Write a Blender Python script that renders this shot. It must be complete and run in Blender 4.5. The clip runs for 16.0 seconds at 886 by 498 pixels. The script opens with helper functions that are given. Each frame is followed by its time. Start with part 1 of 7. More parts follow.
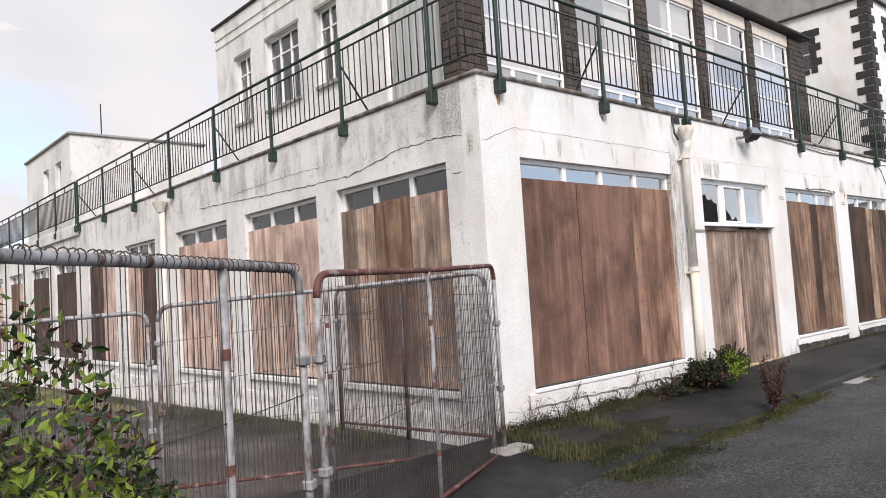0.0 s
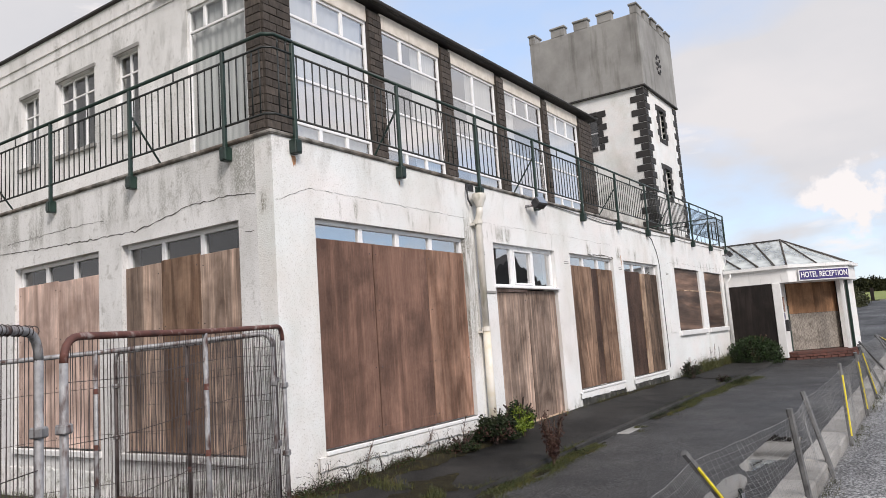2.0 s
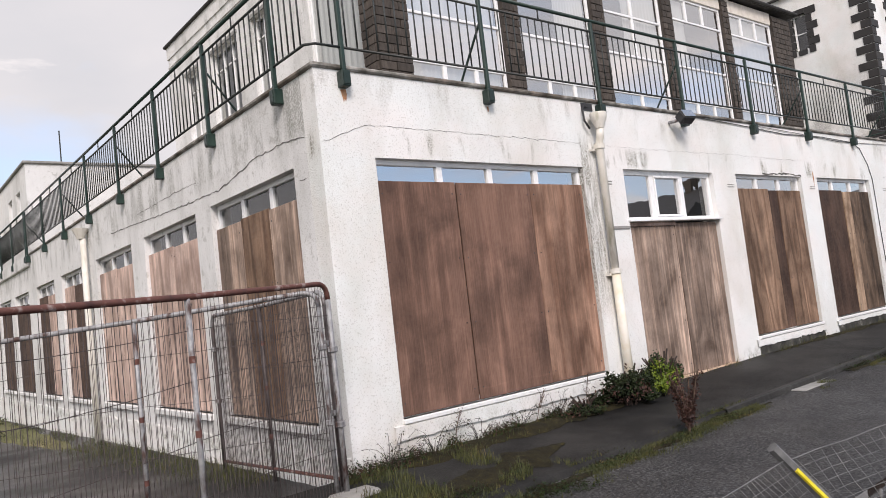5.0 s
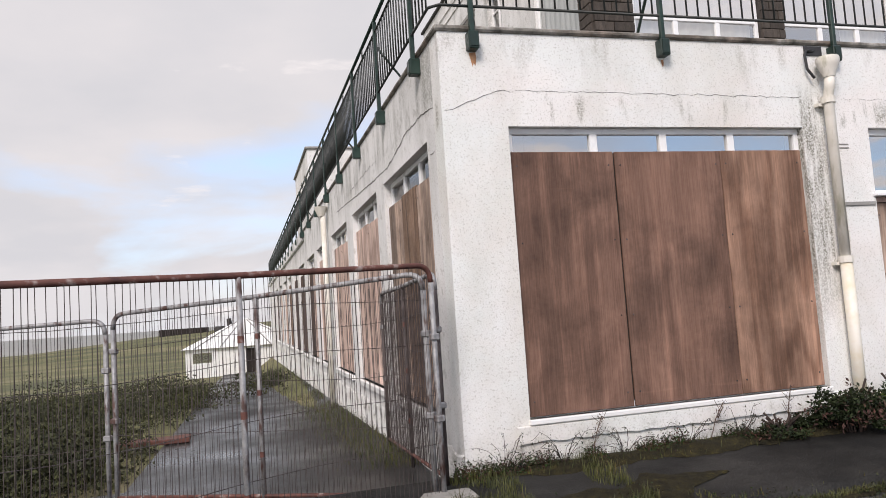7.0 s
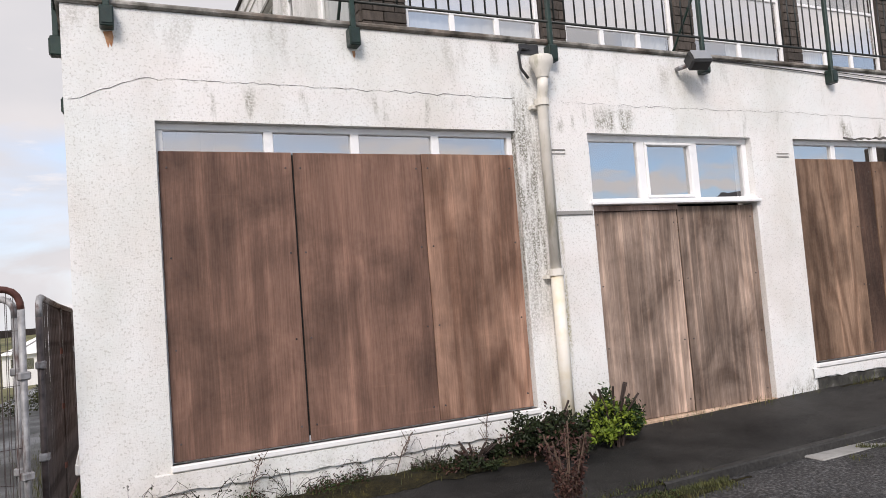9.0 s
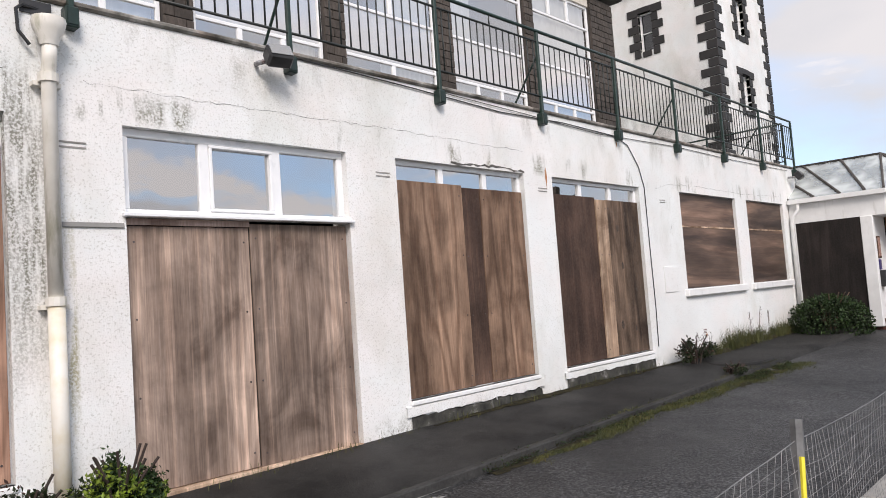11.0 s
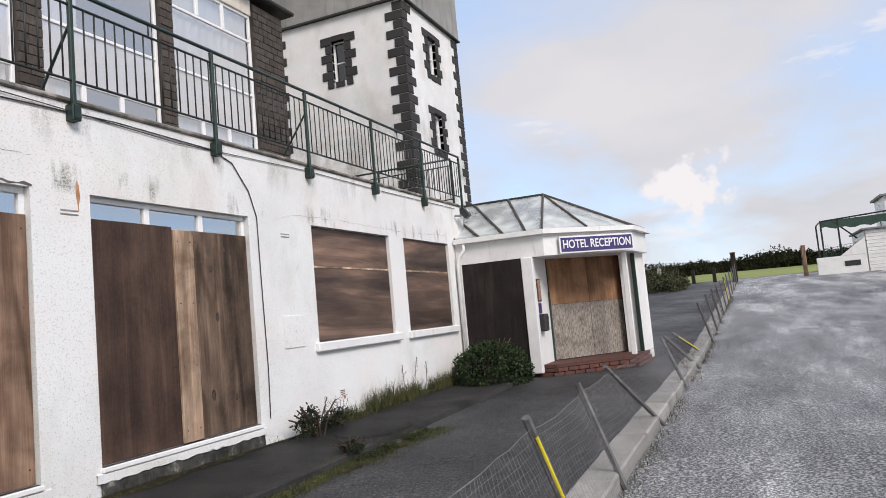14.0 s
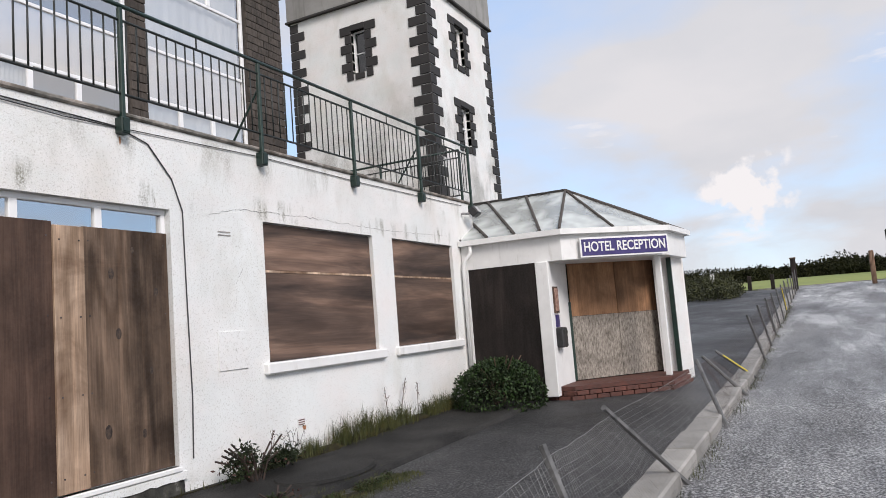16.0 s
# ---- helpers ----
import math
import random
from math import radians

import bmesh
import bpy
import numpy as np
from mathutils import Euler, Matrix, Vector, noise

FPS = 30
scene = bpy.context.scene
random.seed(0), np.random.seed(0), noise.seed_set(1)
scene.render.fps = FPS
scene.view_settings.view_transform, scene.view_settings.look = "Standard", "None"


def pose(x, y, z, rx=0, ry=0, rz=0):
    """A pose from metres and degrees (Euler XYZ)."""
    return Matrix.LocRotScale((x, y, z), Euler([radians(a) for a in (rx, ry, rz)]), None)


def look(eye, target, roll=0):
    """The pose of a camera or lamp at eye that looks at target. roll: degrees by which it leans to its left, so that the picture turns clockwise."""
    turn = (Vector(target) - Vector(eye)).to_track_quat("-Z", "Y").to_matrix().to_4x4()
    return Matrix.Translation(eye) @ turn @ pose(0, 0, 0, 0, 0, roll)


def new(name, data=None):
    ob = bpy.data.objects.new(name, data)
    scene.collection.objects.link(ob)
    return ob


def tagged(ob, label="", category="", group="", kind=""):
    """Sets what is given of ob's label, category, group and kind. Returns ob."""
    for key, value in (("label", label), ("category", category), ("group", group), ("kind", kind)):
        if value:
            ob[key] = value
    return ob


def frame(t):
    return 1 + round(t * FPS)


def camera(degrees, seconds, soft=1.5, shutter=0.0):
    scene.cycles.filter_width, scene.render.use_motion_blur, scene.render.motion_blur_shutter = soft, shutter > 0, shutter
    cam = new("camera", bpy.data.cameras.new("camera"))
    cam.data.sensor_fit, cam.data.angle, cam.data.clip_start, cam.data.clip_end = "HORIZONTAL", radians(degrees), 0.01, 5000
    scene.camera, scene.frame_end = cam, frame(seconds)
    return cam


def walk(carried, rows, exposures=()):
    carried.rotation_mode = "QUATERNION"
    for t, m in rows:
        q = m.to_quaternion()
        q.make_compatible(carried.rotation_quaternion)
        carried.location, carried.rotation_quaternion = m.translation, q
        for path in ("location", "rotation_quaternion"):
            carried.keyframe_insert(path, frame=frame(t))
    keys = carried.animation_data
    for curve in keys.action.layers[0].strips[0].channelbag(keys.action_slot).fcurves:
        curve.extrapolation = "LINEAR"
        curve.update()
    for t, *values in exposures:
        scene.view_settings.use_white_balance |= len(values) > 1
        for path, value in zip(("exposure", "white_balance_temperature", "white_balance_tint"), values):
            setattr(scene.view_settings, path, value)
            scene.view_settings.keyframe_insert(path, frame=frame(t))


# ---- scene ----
cam = camera(62.6, 16.0, soft=0.9)
PATH = [
    (0, (0.034, -0.002, 1.623), (1.367, 1.485, 1.744), -3.6),
    (0.5, (0.025, -0.001, 1.645), (1.486, 1.35, 1.849), -3.3),
    (1, (0.042, -0.042, 1.654), (1.592, 1.193, 1.926), -3.0),
    (1.5, (0.085, -0.146, 1.654), (1.697, 1.001, 1.942), -3.2),
    (2, (0.164, -0.25, 1.621), (1.815, 0.852, 1.868), -4.1),
    (2.5, (0.295, -0.298, 1.585), (1.969, 0.783, 1.761), -5.3),
    (3, (0.59, -0.326, 1.554), (2.287, 0.726, 1.673), -6.0),
    (3.5, (0.915, -0.406, 1.546), (2.623, 0.629, 1.647), -6.2),
    (4, (1.213, -0.526, 1.571), (2.806, 0.677, 1.69), -5.7),
    (4.5, (1.512, -0.492, 1.566), (2.949, 0.893, 1.7), -6.2),
    (5, (1.906, -0.446, 1.575), (3.17, 1.097, 1.725), -6.6),
    (5.2, (2.069, -0.464, 1.556), (3.248, 1.145, 1.711), -6.4),
    (7.5, (3.881, -0.529, 1.508), (4.374, 1.403, 1.674), -3.6),
    (8, (4.258, -0.387, 1.607), (4.966, 1.478, 1.753), -4.9),
    (8.2, (4.489, -0.418, 1.622), (5.226, 1.436, 1.757), -5.1),
    (10.3, (6.554, -0.241, 1.584), (7.752, 1.354, 1.725), -3.5),
    (10.5, (6.726, -0.226, 1.598), (7.993, 1.315, 1.737), -3.8),
    (11, (7.232, -0.21, 1.578), (8.678, 1.166, 1.709), -4.1),
    (11.5, (7.71, -0.226, 1.59), (9.316, 0.956, 1.739), -3.7),
    (12, (8.212, -0.213, 1.639), (9.957, 0.745, 1.837), -2.9),
    (12.5, (8.662, -0.291, 1.612), (10.473, 0.532, 1.81), -2.8),
    (13, (9.145, -0.287, 1.562), (10.982, 0.486, 1.722), -3.8),
    (13.5, (9.638, -0.295, 1.568), (11.483, 0.459, 1.725), -4.8),
    (14, (10.14, -0.339, 1.632), (11.973, 0.44, 1.813), -5.2),
    (14.5, (10.639, -0.268, 1.653), (12.445, 0.567, 1.853), -5.4),
    (15, (11.116, -0.299, 1.646), (12.899, 0.587, 1.841), -5.4),
    (15.5, (11.575, -0.383, 1.659), (13.349, 0.522, 1.845), -5.1),
    (16, (12.11, -0.395, 1.709), (13.881, 0.511, 1.911), -4.5),
]
walk(cam, [(t, look(eye, target, roll)) for t, eye, target, roll in PATH],
     exposures=[(0, 0.62, 6650, 14), (1.5, 0.42, 6650, 13), (2.5, 0.40, 6620, 13), (5, 0.45, 6680, 15), (7.5, 0.38, 6700, 15), (10.5, 0.45, 6650, 14), (12.5, 0.33, 6520, 14), (16, 0.34, 6520, 13)])

# ---- world and sun ----
world = bpy.data.worlds.new("sky")
scene.world = world
world.use_nodes = True
wn, wl = world.node_tree.nodes, world.node_tree.links
SUN_EL, SUN_AZ = 40.0, 212.0          # degrees; azimuth clockwise from +y
sky = wn.new("ShaderNodeTexSky")
sky.sky_type, sky.sun_disc = "NISHITA", False
sky.sun_elevation, sky.sun_rotation = radians(SUN_EL), radians(SUN_AZ)
sky.air_density, sky.dust_density, sky.ozone_density = 1.0, 0.6, 1.0
bg = wn["Background"]
coord = wn.new("ShaderNodeTexCoord")
sep = wn.new("ShaderNodeSeparateXYZ")
wl.new(coord.outputs["Generated"], sep.inputs[0])
up = wn.new("ShaderNodeMath"); up.operation = "MAXIMUM"; up.inputs[1].default_value = 0.06
wl.new(sep.outputs["Z"], up.inputs[0])
flat = wn.new("ShaderNodeVectorMath"); flat.operation = "DIVIDE"
both = wn.new("ShaderNodeCombineXYZ")
add6 = wn.new("ShaderNodeMath"); add6.operation = "ADD"; add6.inputs[1].default_value = 0.22
wl.new(up.outputs[0], add6.inputs[0])
for k in range(3):
    wl.new(add6.outputs[0], both.inputs[k])
wl.new(coord.outputs["Generated"], flat.inputs[0]); wl.new(both.outputs[0], flat.inputs[1])
clouds = wn.new("ShaderNodeTexNoise")
clouds.inputs["Scale"].default_value, clouds.inputs["Detail"].default_value = 0.95, 7
clouds.inputs["Roughness"].default_value, clouds.inputs["Distortion"].default_value = 0.5, 0.2
wl.new(flat.outputs[0], clouds.inputs["Vector"])
cover = wn.new("ShaderNodeValToRGB")
cover.color_ramp.elements[0].position, cover.color_ramp.elements[1].position = 0.30, 0.50
thin = wn.new("ShaderNodeMath"); thin.operation = "MULTIPLY_ADD"
thin.inputs[1].default_value = -0.12
wl.new(sep.outputs["X"], thin.inputs[0]); wl.new(clouds.outputs["Fac"], thin.inputs[2])
south = wn.new("ShaderNodeMath"); south.operation = "MINIMUM"; south.inputs[1].default_value = 0.0
wl.new(sep.outputs["Y"], south.inputs[0])
clearing = wn.new("ShaderNodeMath"); clearing.operation = "MULTIPLY_ADD"; clearing.inputs[1].default_value = 0.13
wl.new(south.outputs[0], clearing.inputs[0]); wl.new(thin.outputs[0], clearing.inputs[2])
wl.new(clearing.outputs[0], cover.inputs[0])
shade = wn.new("ShaderNodeTexNoise")
shade.inputs["Scale"].default_value, shade.inputs["Detail"].default_value = 1.7, 5
wl.new(flat.outputs[0], shade.inputs["Vector"])
tone = wn.new("ShaderNodeValToRGB")
tone.color_ramp.elements[0].position, tone.color_ramp.elements[1].position = 0.35, 0.68
tone.color_ramp.elements[0].color = (6.6, 6.8, 7.15, 1)
tone.color_ramp.elements[1].color = (7.75, 7.7, 7.85, 1)
wl.new(shade.outputs["Fac"], tone.inputs[0])
blue = wn.new("ShaderNodeMix"); blue.data_type = "RGBA"; blue.blend_type = "ADD"
blue.inputs["Factor"].default_value = 1.0
wl.new(sky.outputs[0], blue.inputs["A"]); blue.inputs["B"].default_value = (2.9, 4.2, 6.2, 1)
mixs = wn.new("ShaderNodeMix"); mixs.data_type = "RGBA"
wl.new(cover.outputs[0], mixs.inputs["Factor"])
wl.new(blue.outputs["Result"], mixs.inputs["A"]); wl.new(tone.outputs[0], mixs.inputs["B"])
# small bright cumulus low over the horizon, and one larger heap beyond the road
puff = wn.new("ShaderNodeTexNoise")
puff.inputs["Scale"].default_value, puff.inputs["Detail"].default_value, puff.inputs["Roughness"].default_value = 3.1, 6, 0.55
squash = wn.new("ShaderNodeVectorMath"); squash.operation = "MULTIPLY"; squash.inputs[1].default_value = (1.6, 1.6, 6.5)
wl.new(coord.outputs["Generated"], squash.inputs[0]); wl.new(squash.outputs[0], puff.inputs["Vector"])
low = wn.new("ShaderNodeMapRange"); low.inputs["From Min"].default_value, low.inputs["From Max"].default_value = 0.02, 0.42
low.inputs["To Min"].default_value, low.inputs["To Max"].default_value = -0.26, 0.02
wl.new(sep.outputs["Z"], low.inputs["Value"])
low_south = wn.new("ShaderNodeMath"); low_south.operation = "MULTIPLY"
wl.new(low.outputs[0], low_south.inputs[0]); wl.new(south.outputs[0], low_south.inputs[1])
heap_dir = wn.new("ShaderNodeVectorMath"); heap_dir.operation = "DISTANCE"; heap_dir.inputs[1].default_value = (0.987, 0.068, 0.143)
wl.new(coord.outputs["Generated"], heap_dir.inputs[0])
heap = wn.new("ShaderNodeMapRange"); heap.inputs["From Min"].default_value, heap.inputs["From Max"].default_value = 0.0, 0.10
heap.inputs["To Min"].default_value, heap.inputs["To Max"].default_value = 0.36, 0.0
wl.new(heap_dir.outputs["Value"], heap.inputs["Value"])
lumps_ = wn.new("ShaderNodeTexNoise")
lumps_.inputs["Scale"].default_value, lumps_.inputs["Detail"].default_value = 20.0, 6
wl.new(coord.outputs["Generated"], lumps_.inputs["Vector"])
heap_lumps = wn.new("ShaderNodeMath"); heap_lumps.operation = "MULTIPLY"
lump_k = wn.new("ShaderNodeMath"); lump_k.operation = "MULTIPLY_ADD"; lump_k.inputs[1].default_value, lump_k.inputs[2].default_value = 3.0, -1.0
wl.new(lumps_.outputs["Fac"], lump_k.inputs[0])
wl.new(heap.outputs[0], heap_lumps.inputs[0]); wl.new(lump_k.outputs[0], heap_lumps.inputs[1])
heap_sum = wn.new("ShaderNodeMath"); heap_sum.operation = "MULTIPLY_ADD"; heap_sum.inputs[1].default_value = 2.1; heap_sum.inputs[2].default_value = 0.42
wl.new(heap_lumps.outputs[0], heap_sum.inputs[0])
add_low = wn.new("ShaderNodeMath"); add_low.operation = "ADD"
wl.new(puff.outputs["Fac"], add_low.inputs[0]); wl.new(low_south.outputs[0], add_low.inputs[1])
add_heap = wn.new("ShaderNodeMath"); add_heap.operation = "MAXIMUM"
wl.new(add_low.outputs[0], add_heap.inputs[0]); wl.new(heap_sum.outputs[0], add_heap.inputs[1])
edge_ = wn.new("ShaderNodeValToRGB")
edge_.color_ramp.elements[0].position, edge_.color_ramp.elements[1].position = 0.64, 0.74
wl.new(add_heap.outputs[0], edge_.inputs[0])
heaped = wn.new("ShaderNodeMix"); heaped.data_type = "RGBA"
wl.new(edge_.outputs[0], heaped.inputs["Factor"]); wl.new(mixs.outputs["Result"], heaped.inputs["A"]); heaped.inputs["B"].default_value = (9.2, 9.0, 9.0, 1)
wl.new(heaped.outputs["Result"], bg.inputs[0])
bg.inputs[1].default_value = 0.078

sun = new("sun", bpy.data.lights.new("sun", "SUN"))
sun.data.energy, sun.data.angle, sun.data.color = 2.4, radians(22), (1.0, 0.94, 0.88)
sun_dir = Vector((math.sin(radians(SUN_AZ)) * math.cos(radians(SUN_EL)), math.cos(radians(SUN_AZ)) * math.cos(radians(SUN_EL)), math.sin(radians(SUN_EL))))
sun.matrix_world = look((0, 0, 60) , tuple(Vector((0, 0, 60)) - sun_dir))


# ---- materials ----
def ramp_of(nodes, stops):
    r = nodes.new("ShaderNodeValToRGB")
    e = r.color_ramp.elements
    while len(e) < len(stops):
        e.new(0.5)
    for el, (p, c) in zip(e, stops):
        el.position, el.color = p, (*c, 1)
    return r


def u(k):
    return (k, k, k)


def material(name, layers, rough=(0.6, 0.8), bump=(), metal=0.0, space="Object", per_object=0.0, island=0.0, stains=None, warp=0.0, gloss=0.5, rings=None):
    """layers: (scale xyz, detail, [(pos, colour)...], blend or '', fac) stacked; bump: (scale xyz, strength, distance)."""
    m = bpy.data.materials.new(name)
    m.use_nodes = True
    n, l = m.node_tree.nodes, m.node_tree.links
    b = n["Principled BSDF"]
    tc = n.new("ShaderNodeTexCoord")

    def tex(scale, detail, roughness=0.6, dist=0.0):
        mp = n.new("ShaderNodeMapping")
        mp.inputs["Scale"].default_value = scale
        l.new(tc.outputs[space], mp.inputs[0])
        if per_object:
            oi = n.new("ShaderNodeObjectInfo")
            sc = n.new("ShaderNodeVectorMath"); sc.operation = "SCALE"
            cb = n.new("ShaderNodeCombineXYZ")
            for k in range(3):
                l.new(oi.outputs["Random"], cb.inputs[k])
            l.new(cb.outputs[0], sc.inputs[0]); sc.inputs["Scale"].default_value = 37.0
            l.new(sc.outputs[0], mp.inputs["Location"])
        t = n.new("ShaderNodeTexNoise")
        t.inputs["Scale"].default_value, t.inputs["Detail"].default_value = 1.0, detail
        t.inputs["Roughness"].default_value, t.inputs["Distortion"].default_value = roughness, dist
        l.new(mp.outputs[0], t.inputs["Vector"])
        return t

    last = None
    for scale, detail, stops, blend, fac in layers:
        r = ramp_of(n, stops)
        l.new(tex(scale, detail, 0.6, warp).outputs["Fac"], r.inputs[0])
        if last is None:
            last = r.outputs[0]
        else:
            mx = n.new("ShaderNodeMix"); mx.data_type = "RGBA"; mx.blend_type = blend
            mx.inputs["Factor"].default_value = fac
            l.new(last, mx.inputs["A"]); l.new(r.outputs[0], mx.inputs["B"])
            last = mx.outputs["Result"]
    if rings:
        sc_, count, dim = rings
        wave = n.new("ShaderNodeMath"); wave.operation = "MULTIPLY"; wave.inputs[1].default_value = count
        l.new(tex(sc_, 3, 0.45).outputs["Fac"], wave.inputs[0])
        sn = n.new("ShaderNodeMath"); sn.operation = "SINE"
        l.new(wave.outputs[0], sn.inputs[0])
        rr_ = ramp_of(n, [(0.0, dim), (0.55, (1.04, 1.03, 1.02)), (1.0, (1.12, 1.10, 1.08))])
        mp_ = n.new("ShaderNodeMapRange"); mp_.inputs["From Min"].default_value, mp_.inputs["From Max"].default_value = -1.0, 1.0
        l.new(sn.outputs[0], mp_.inputs["Value"]); l.new(mp_.outputs[0], rr_.inputs[0])
        mx = n.new("ShaderNodeMix"); mx.data_type = "RGBA"; mx.blend_type = "MULTIPLY"; mx.inputs["Factor"].default_value = 1
        l.new(last, mx.inputs["A"]); l.new(rr_.outputs[0], mx.inputs["B"])
        last = mx.outputs["Result"]
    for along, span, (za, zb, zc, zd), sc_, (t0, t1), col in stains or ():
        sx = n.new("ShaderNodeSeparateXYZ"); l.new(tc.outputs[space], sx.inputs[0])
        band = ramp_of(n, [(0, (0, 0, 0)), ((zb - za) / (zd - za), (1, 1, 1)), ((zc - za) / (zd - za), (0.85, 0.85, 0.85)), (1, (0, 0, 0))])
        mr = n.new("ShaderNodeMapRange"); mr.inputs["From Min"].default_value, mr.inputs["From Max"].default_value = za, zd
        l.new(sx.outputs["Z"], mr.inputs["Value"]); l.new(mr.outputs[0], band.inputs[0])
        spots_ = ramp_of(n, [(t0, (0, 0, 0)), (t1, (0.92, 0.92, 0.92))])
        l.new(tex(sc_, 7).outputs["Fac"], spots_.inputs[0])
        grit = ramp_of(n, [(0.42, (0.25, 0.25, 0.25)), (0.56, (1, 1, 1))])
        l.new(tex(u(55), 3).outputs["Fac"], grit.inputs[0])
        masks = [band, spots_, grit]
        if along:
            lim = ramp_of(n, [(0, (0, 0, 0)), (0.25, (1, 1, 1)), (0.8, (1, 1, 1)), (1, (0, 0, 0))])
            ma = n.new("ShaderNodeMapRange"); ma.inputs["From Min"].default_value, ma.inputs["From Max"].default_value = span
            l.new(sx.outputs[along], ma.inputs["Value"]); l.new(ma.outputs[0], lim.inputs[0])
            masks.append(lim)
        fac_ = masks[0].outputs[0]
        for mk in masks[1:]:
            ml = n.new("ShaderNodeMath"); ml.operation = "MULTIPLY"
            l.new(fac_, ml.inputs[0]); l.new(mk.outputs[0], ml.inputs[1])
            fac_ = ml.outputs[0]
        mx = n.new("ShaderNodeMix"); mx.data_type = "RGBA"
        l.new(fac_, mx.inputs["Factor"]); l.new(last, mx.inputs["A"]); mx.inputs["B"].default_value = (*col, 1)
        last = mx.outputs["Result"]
    if per_object or island:
        src = n.new("ShaderNodeObjectInfo").outputs["Random"] if per_object else n.new("ShaderNodeNewGeometry").outputs["Random Per Island"]
        k = per_object or island
        r = ramp_of(n, [(0, (1 - k,) * 3), (1, (1 + k,) * 3)])
        l.new(src, r.inputs[0])
        mx = n.new("ShaderNodeMix"); mx.data_type = "RGBA"; mx.blend_type = "MULTIPLY"; mx.inputs["Factor"].default_value = 1
        l.new(last, mx.inputs["A"]); l.new(r.outputs[0], mx.inputs["B"])
        last = mx.outputs["Result"]
    l.new(last, b.inputs["Base Color"])
    rr = n.new("ShaderNodeMapRange")
    rr.inputs["From Min"].default_value, rr.inputs["From Max"].default_value = 0.35, 0.65
    rr.inputs["To Min"].default_value, rr.inputs["To Max"].default_value = rough
    l.new(tex(layers[-1][0], 4).outputs["Fac"], rr.inputs["Value"])
    l.new(rr.outputs[0], b.inputs["Roughness"])
    b.inputs["Metallic"].default_value = metal
    b.inputs["Specular IOR Level"].default_value = gloss
    prev = None
    for scale, strength, dist in bump:
        bn = n.new("ShaderNodeBump")
        bn.inputs["Strength"].default_value, bn.inputs["Distance"].default_value = strength, dist
        l.new(tex(scale, 5).outputs["Fac"], bn.inputs["Height"])
        if prev:
            l.new(prev, bn.inputs["Normal"])
        prev = bn.outputs[0]
    if prev:
        l.new(prev, b.inputs["Normal"])
    return m


WHITE = material("weathered white roughcast", [
    (u(0.7), 6, [(0.3, (0.73, 0.72, 0.705)), (0.6, (0.82, 0.815, 0.805))], "", 1),
    ((1.1, 1.1, 0.6), 6, [(0.34, (0.84, 0.83, 0.79)), (0.50, (1, 1, 1))], "MULTIPLY", 0.7),
    ((0.9, 0.9, 1.3), 4, [(0.36, (1.0, 0.975, 0.965)), (0.62, (0.97, 1.0, 1.0))], "MULTIPLY", 1.0),
    (u(60), 3, [(0.33, (0.60, 0.585, 0.55)), (0.45, (1, 1, 1))], "MULTIPLY", 0.6),
    (u(14), 5, [(0.28, (0.45, 0.44, 0.41)), (0.34, (1, 1, 1))], "MULTIPLY", 0.4)],
    (0.75, 0.95), [(u(6), 0.25, 0.02), (u(85), 0.5, 0.014)], stains=[
        ("", None, (2.98, 3.06, 3.20, 3.29), (5.5, 5.5, 1.1), (0.55, 0.66), (0.17, 0.165, 0.115)),
        # patchy grey, strongest just below the terrace slab
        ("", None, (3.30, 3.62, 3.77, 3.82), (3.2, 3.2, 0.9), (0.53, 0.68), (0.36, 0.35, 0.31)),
        ("X", (8.60, 8.98), (0.8, 2.0, 3.25, 3.45), (13, 13, 1.6), (0.40, 0.56), (0.13, 0.125, 0.085)),
        ("X", (9.0, 9.12), (0.4, 1.2, 1.7, 3.2), (13, 13, 2.0), (0.42, 0.60), (0.36, 0.33, 0.20)),
        ("", None, (0.12, 0.2, 0.28, 0.52), (6, 6, 5), (0.48, 0.62), (0.17, 0.165, 0.12)),
        ("", None, (4.0, 4.6, 6.9, 9.6), (1.6, 1.6, 0.9), (0.40, 0.58), (0.24, 0.24, 0.22))])
GREYED = material("greyed damp-stained render", [
    (u(0.6), 6, [(0.3, (0.66, 0.66, 0.65)), (0.65, (0.80, 0.795, 0.79))], "", 1),
    ((1.3, 1.3, 0.5), 7, [(0.32, (0.62, 0.62, 0.60)), (0.50, (1, 1, 1))], "MULTIPLY", 0.6),
    (u(60), 3, [(0.33, (0.60, 0.59, 0.56)), (0.46, (1, 1, 1))], "MULTIPLY", 0.6),
    (u(9), 7, [(0.34, (0.5, 0.49, 0.46)), (0.42, (1, 1, 1))], "MULTIPLY", 0.5)],
    (0.75, 0.95), [(u(5), 0.3, 0.02), (u(85), 0.36, 0.013)], stains=[
        # grey patches along the wall top
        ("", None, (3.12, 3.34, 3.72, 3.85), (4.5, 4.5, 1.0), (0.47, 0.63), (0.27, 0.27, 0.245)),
        # nearly solid grey over the block at the front corner
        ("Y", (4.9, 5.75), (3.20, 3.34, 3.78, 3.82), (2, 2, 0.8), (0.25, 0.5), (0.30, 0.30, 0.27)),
        ("", None, (6.0, 7.6, 8.9, 9.3), (3.0, 3.0, 0.9), (0.52, 0.68), (0.30, 0.30, 0.28)),
        ("", None, (-1.0, -0.2, 0.15, 0.55), (5, 5, 3), (0.46, 0.62), (0.16, 0.16, 0.12))])
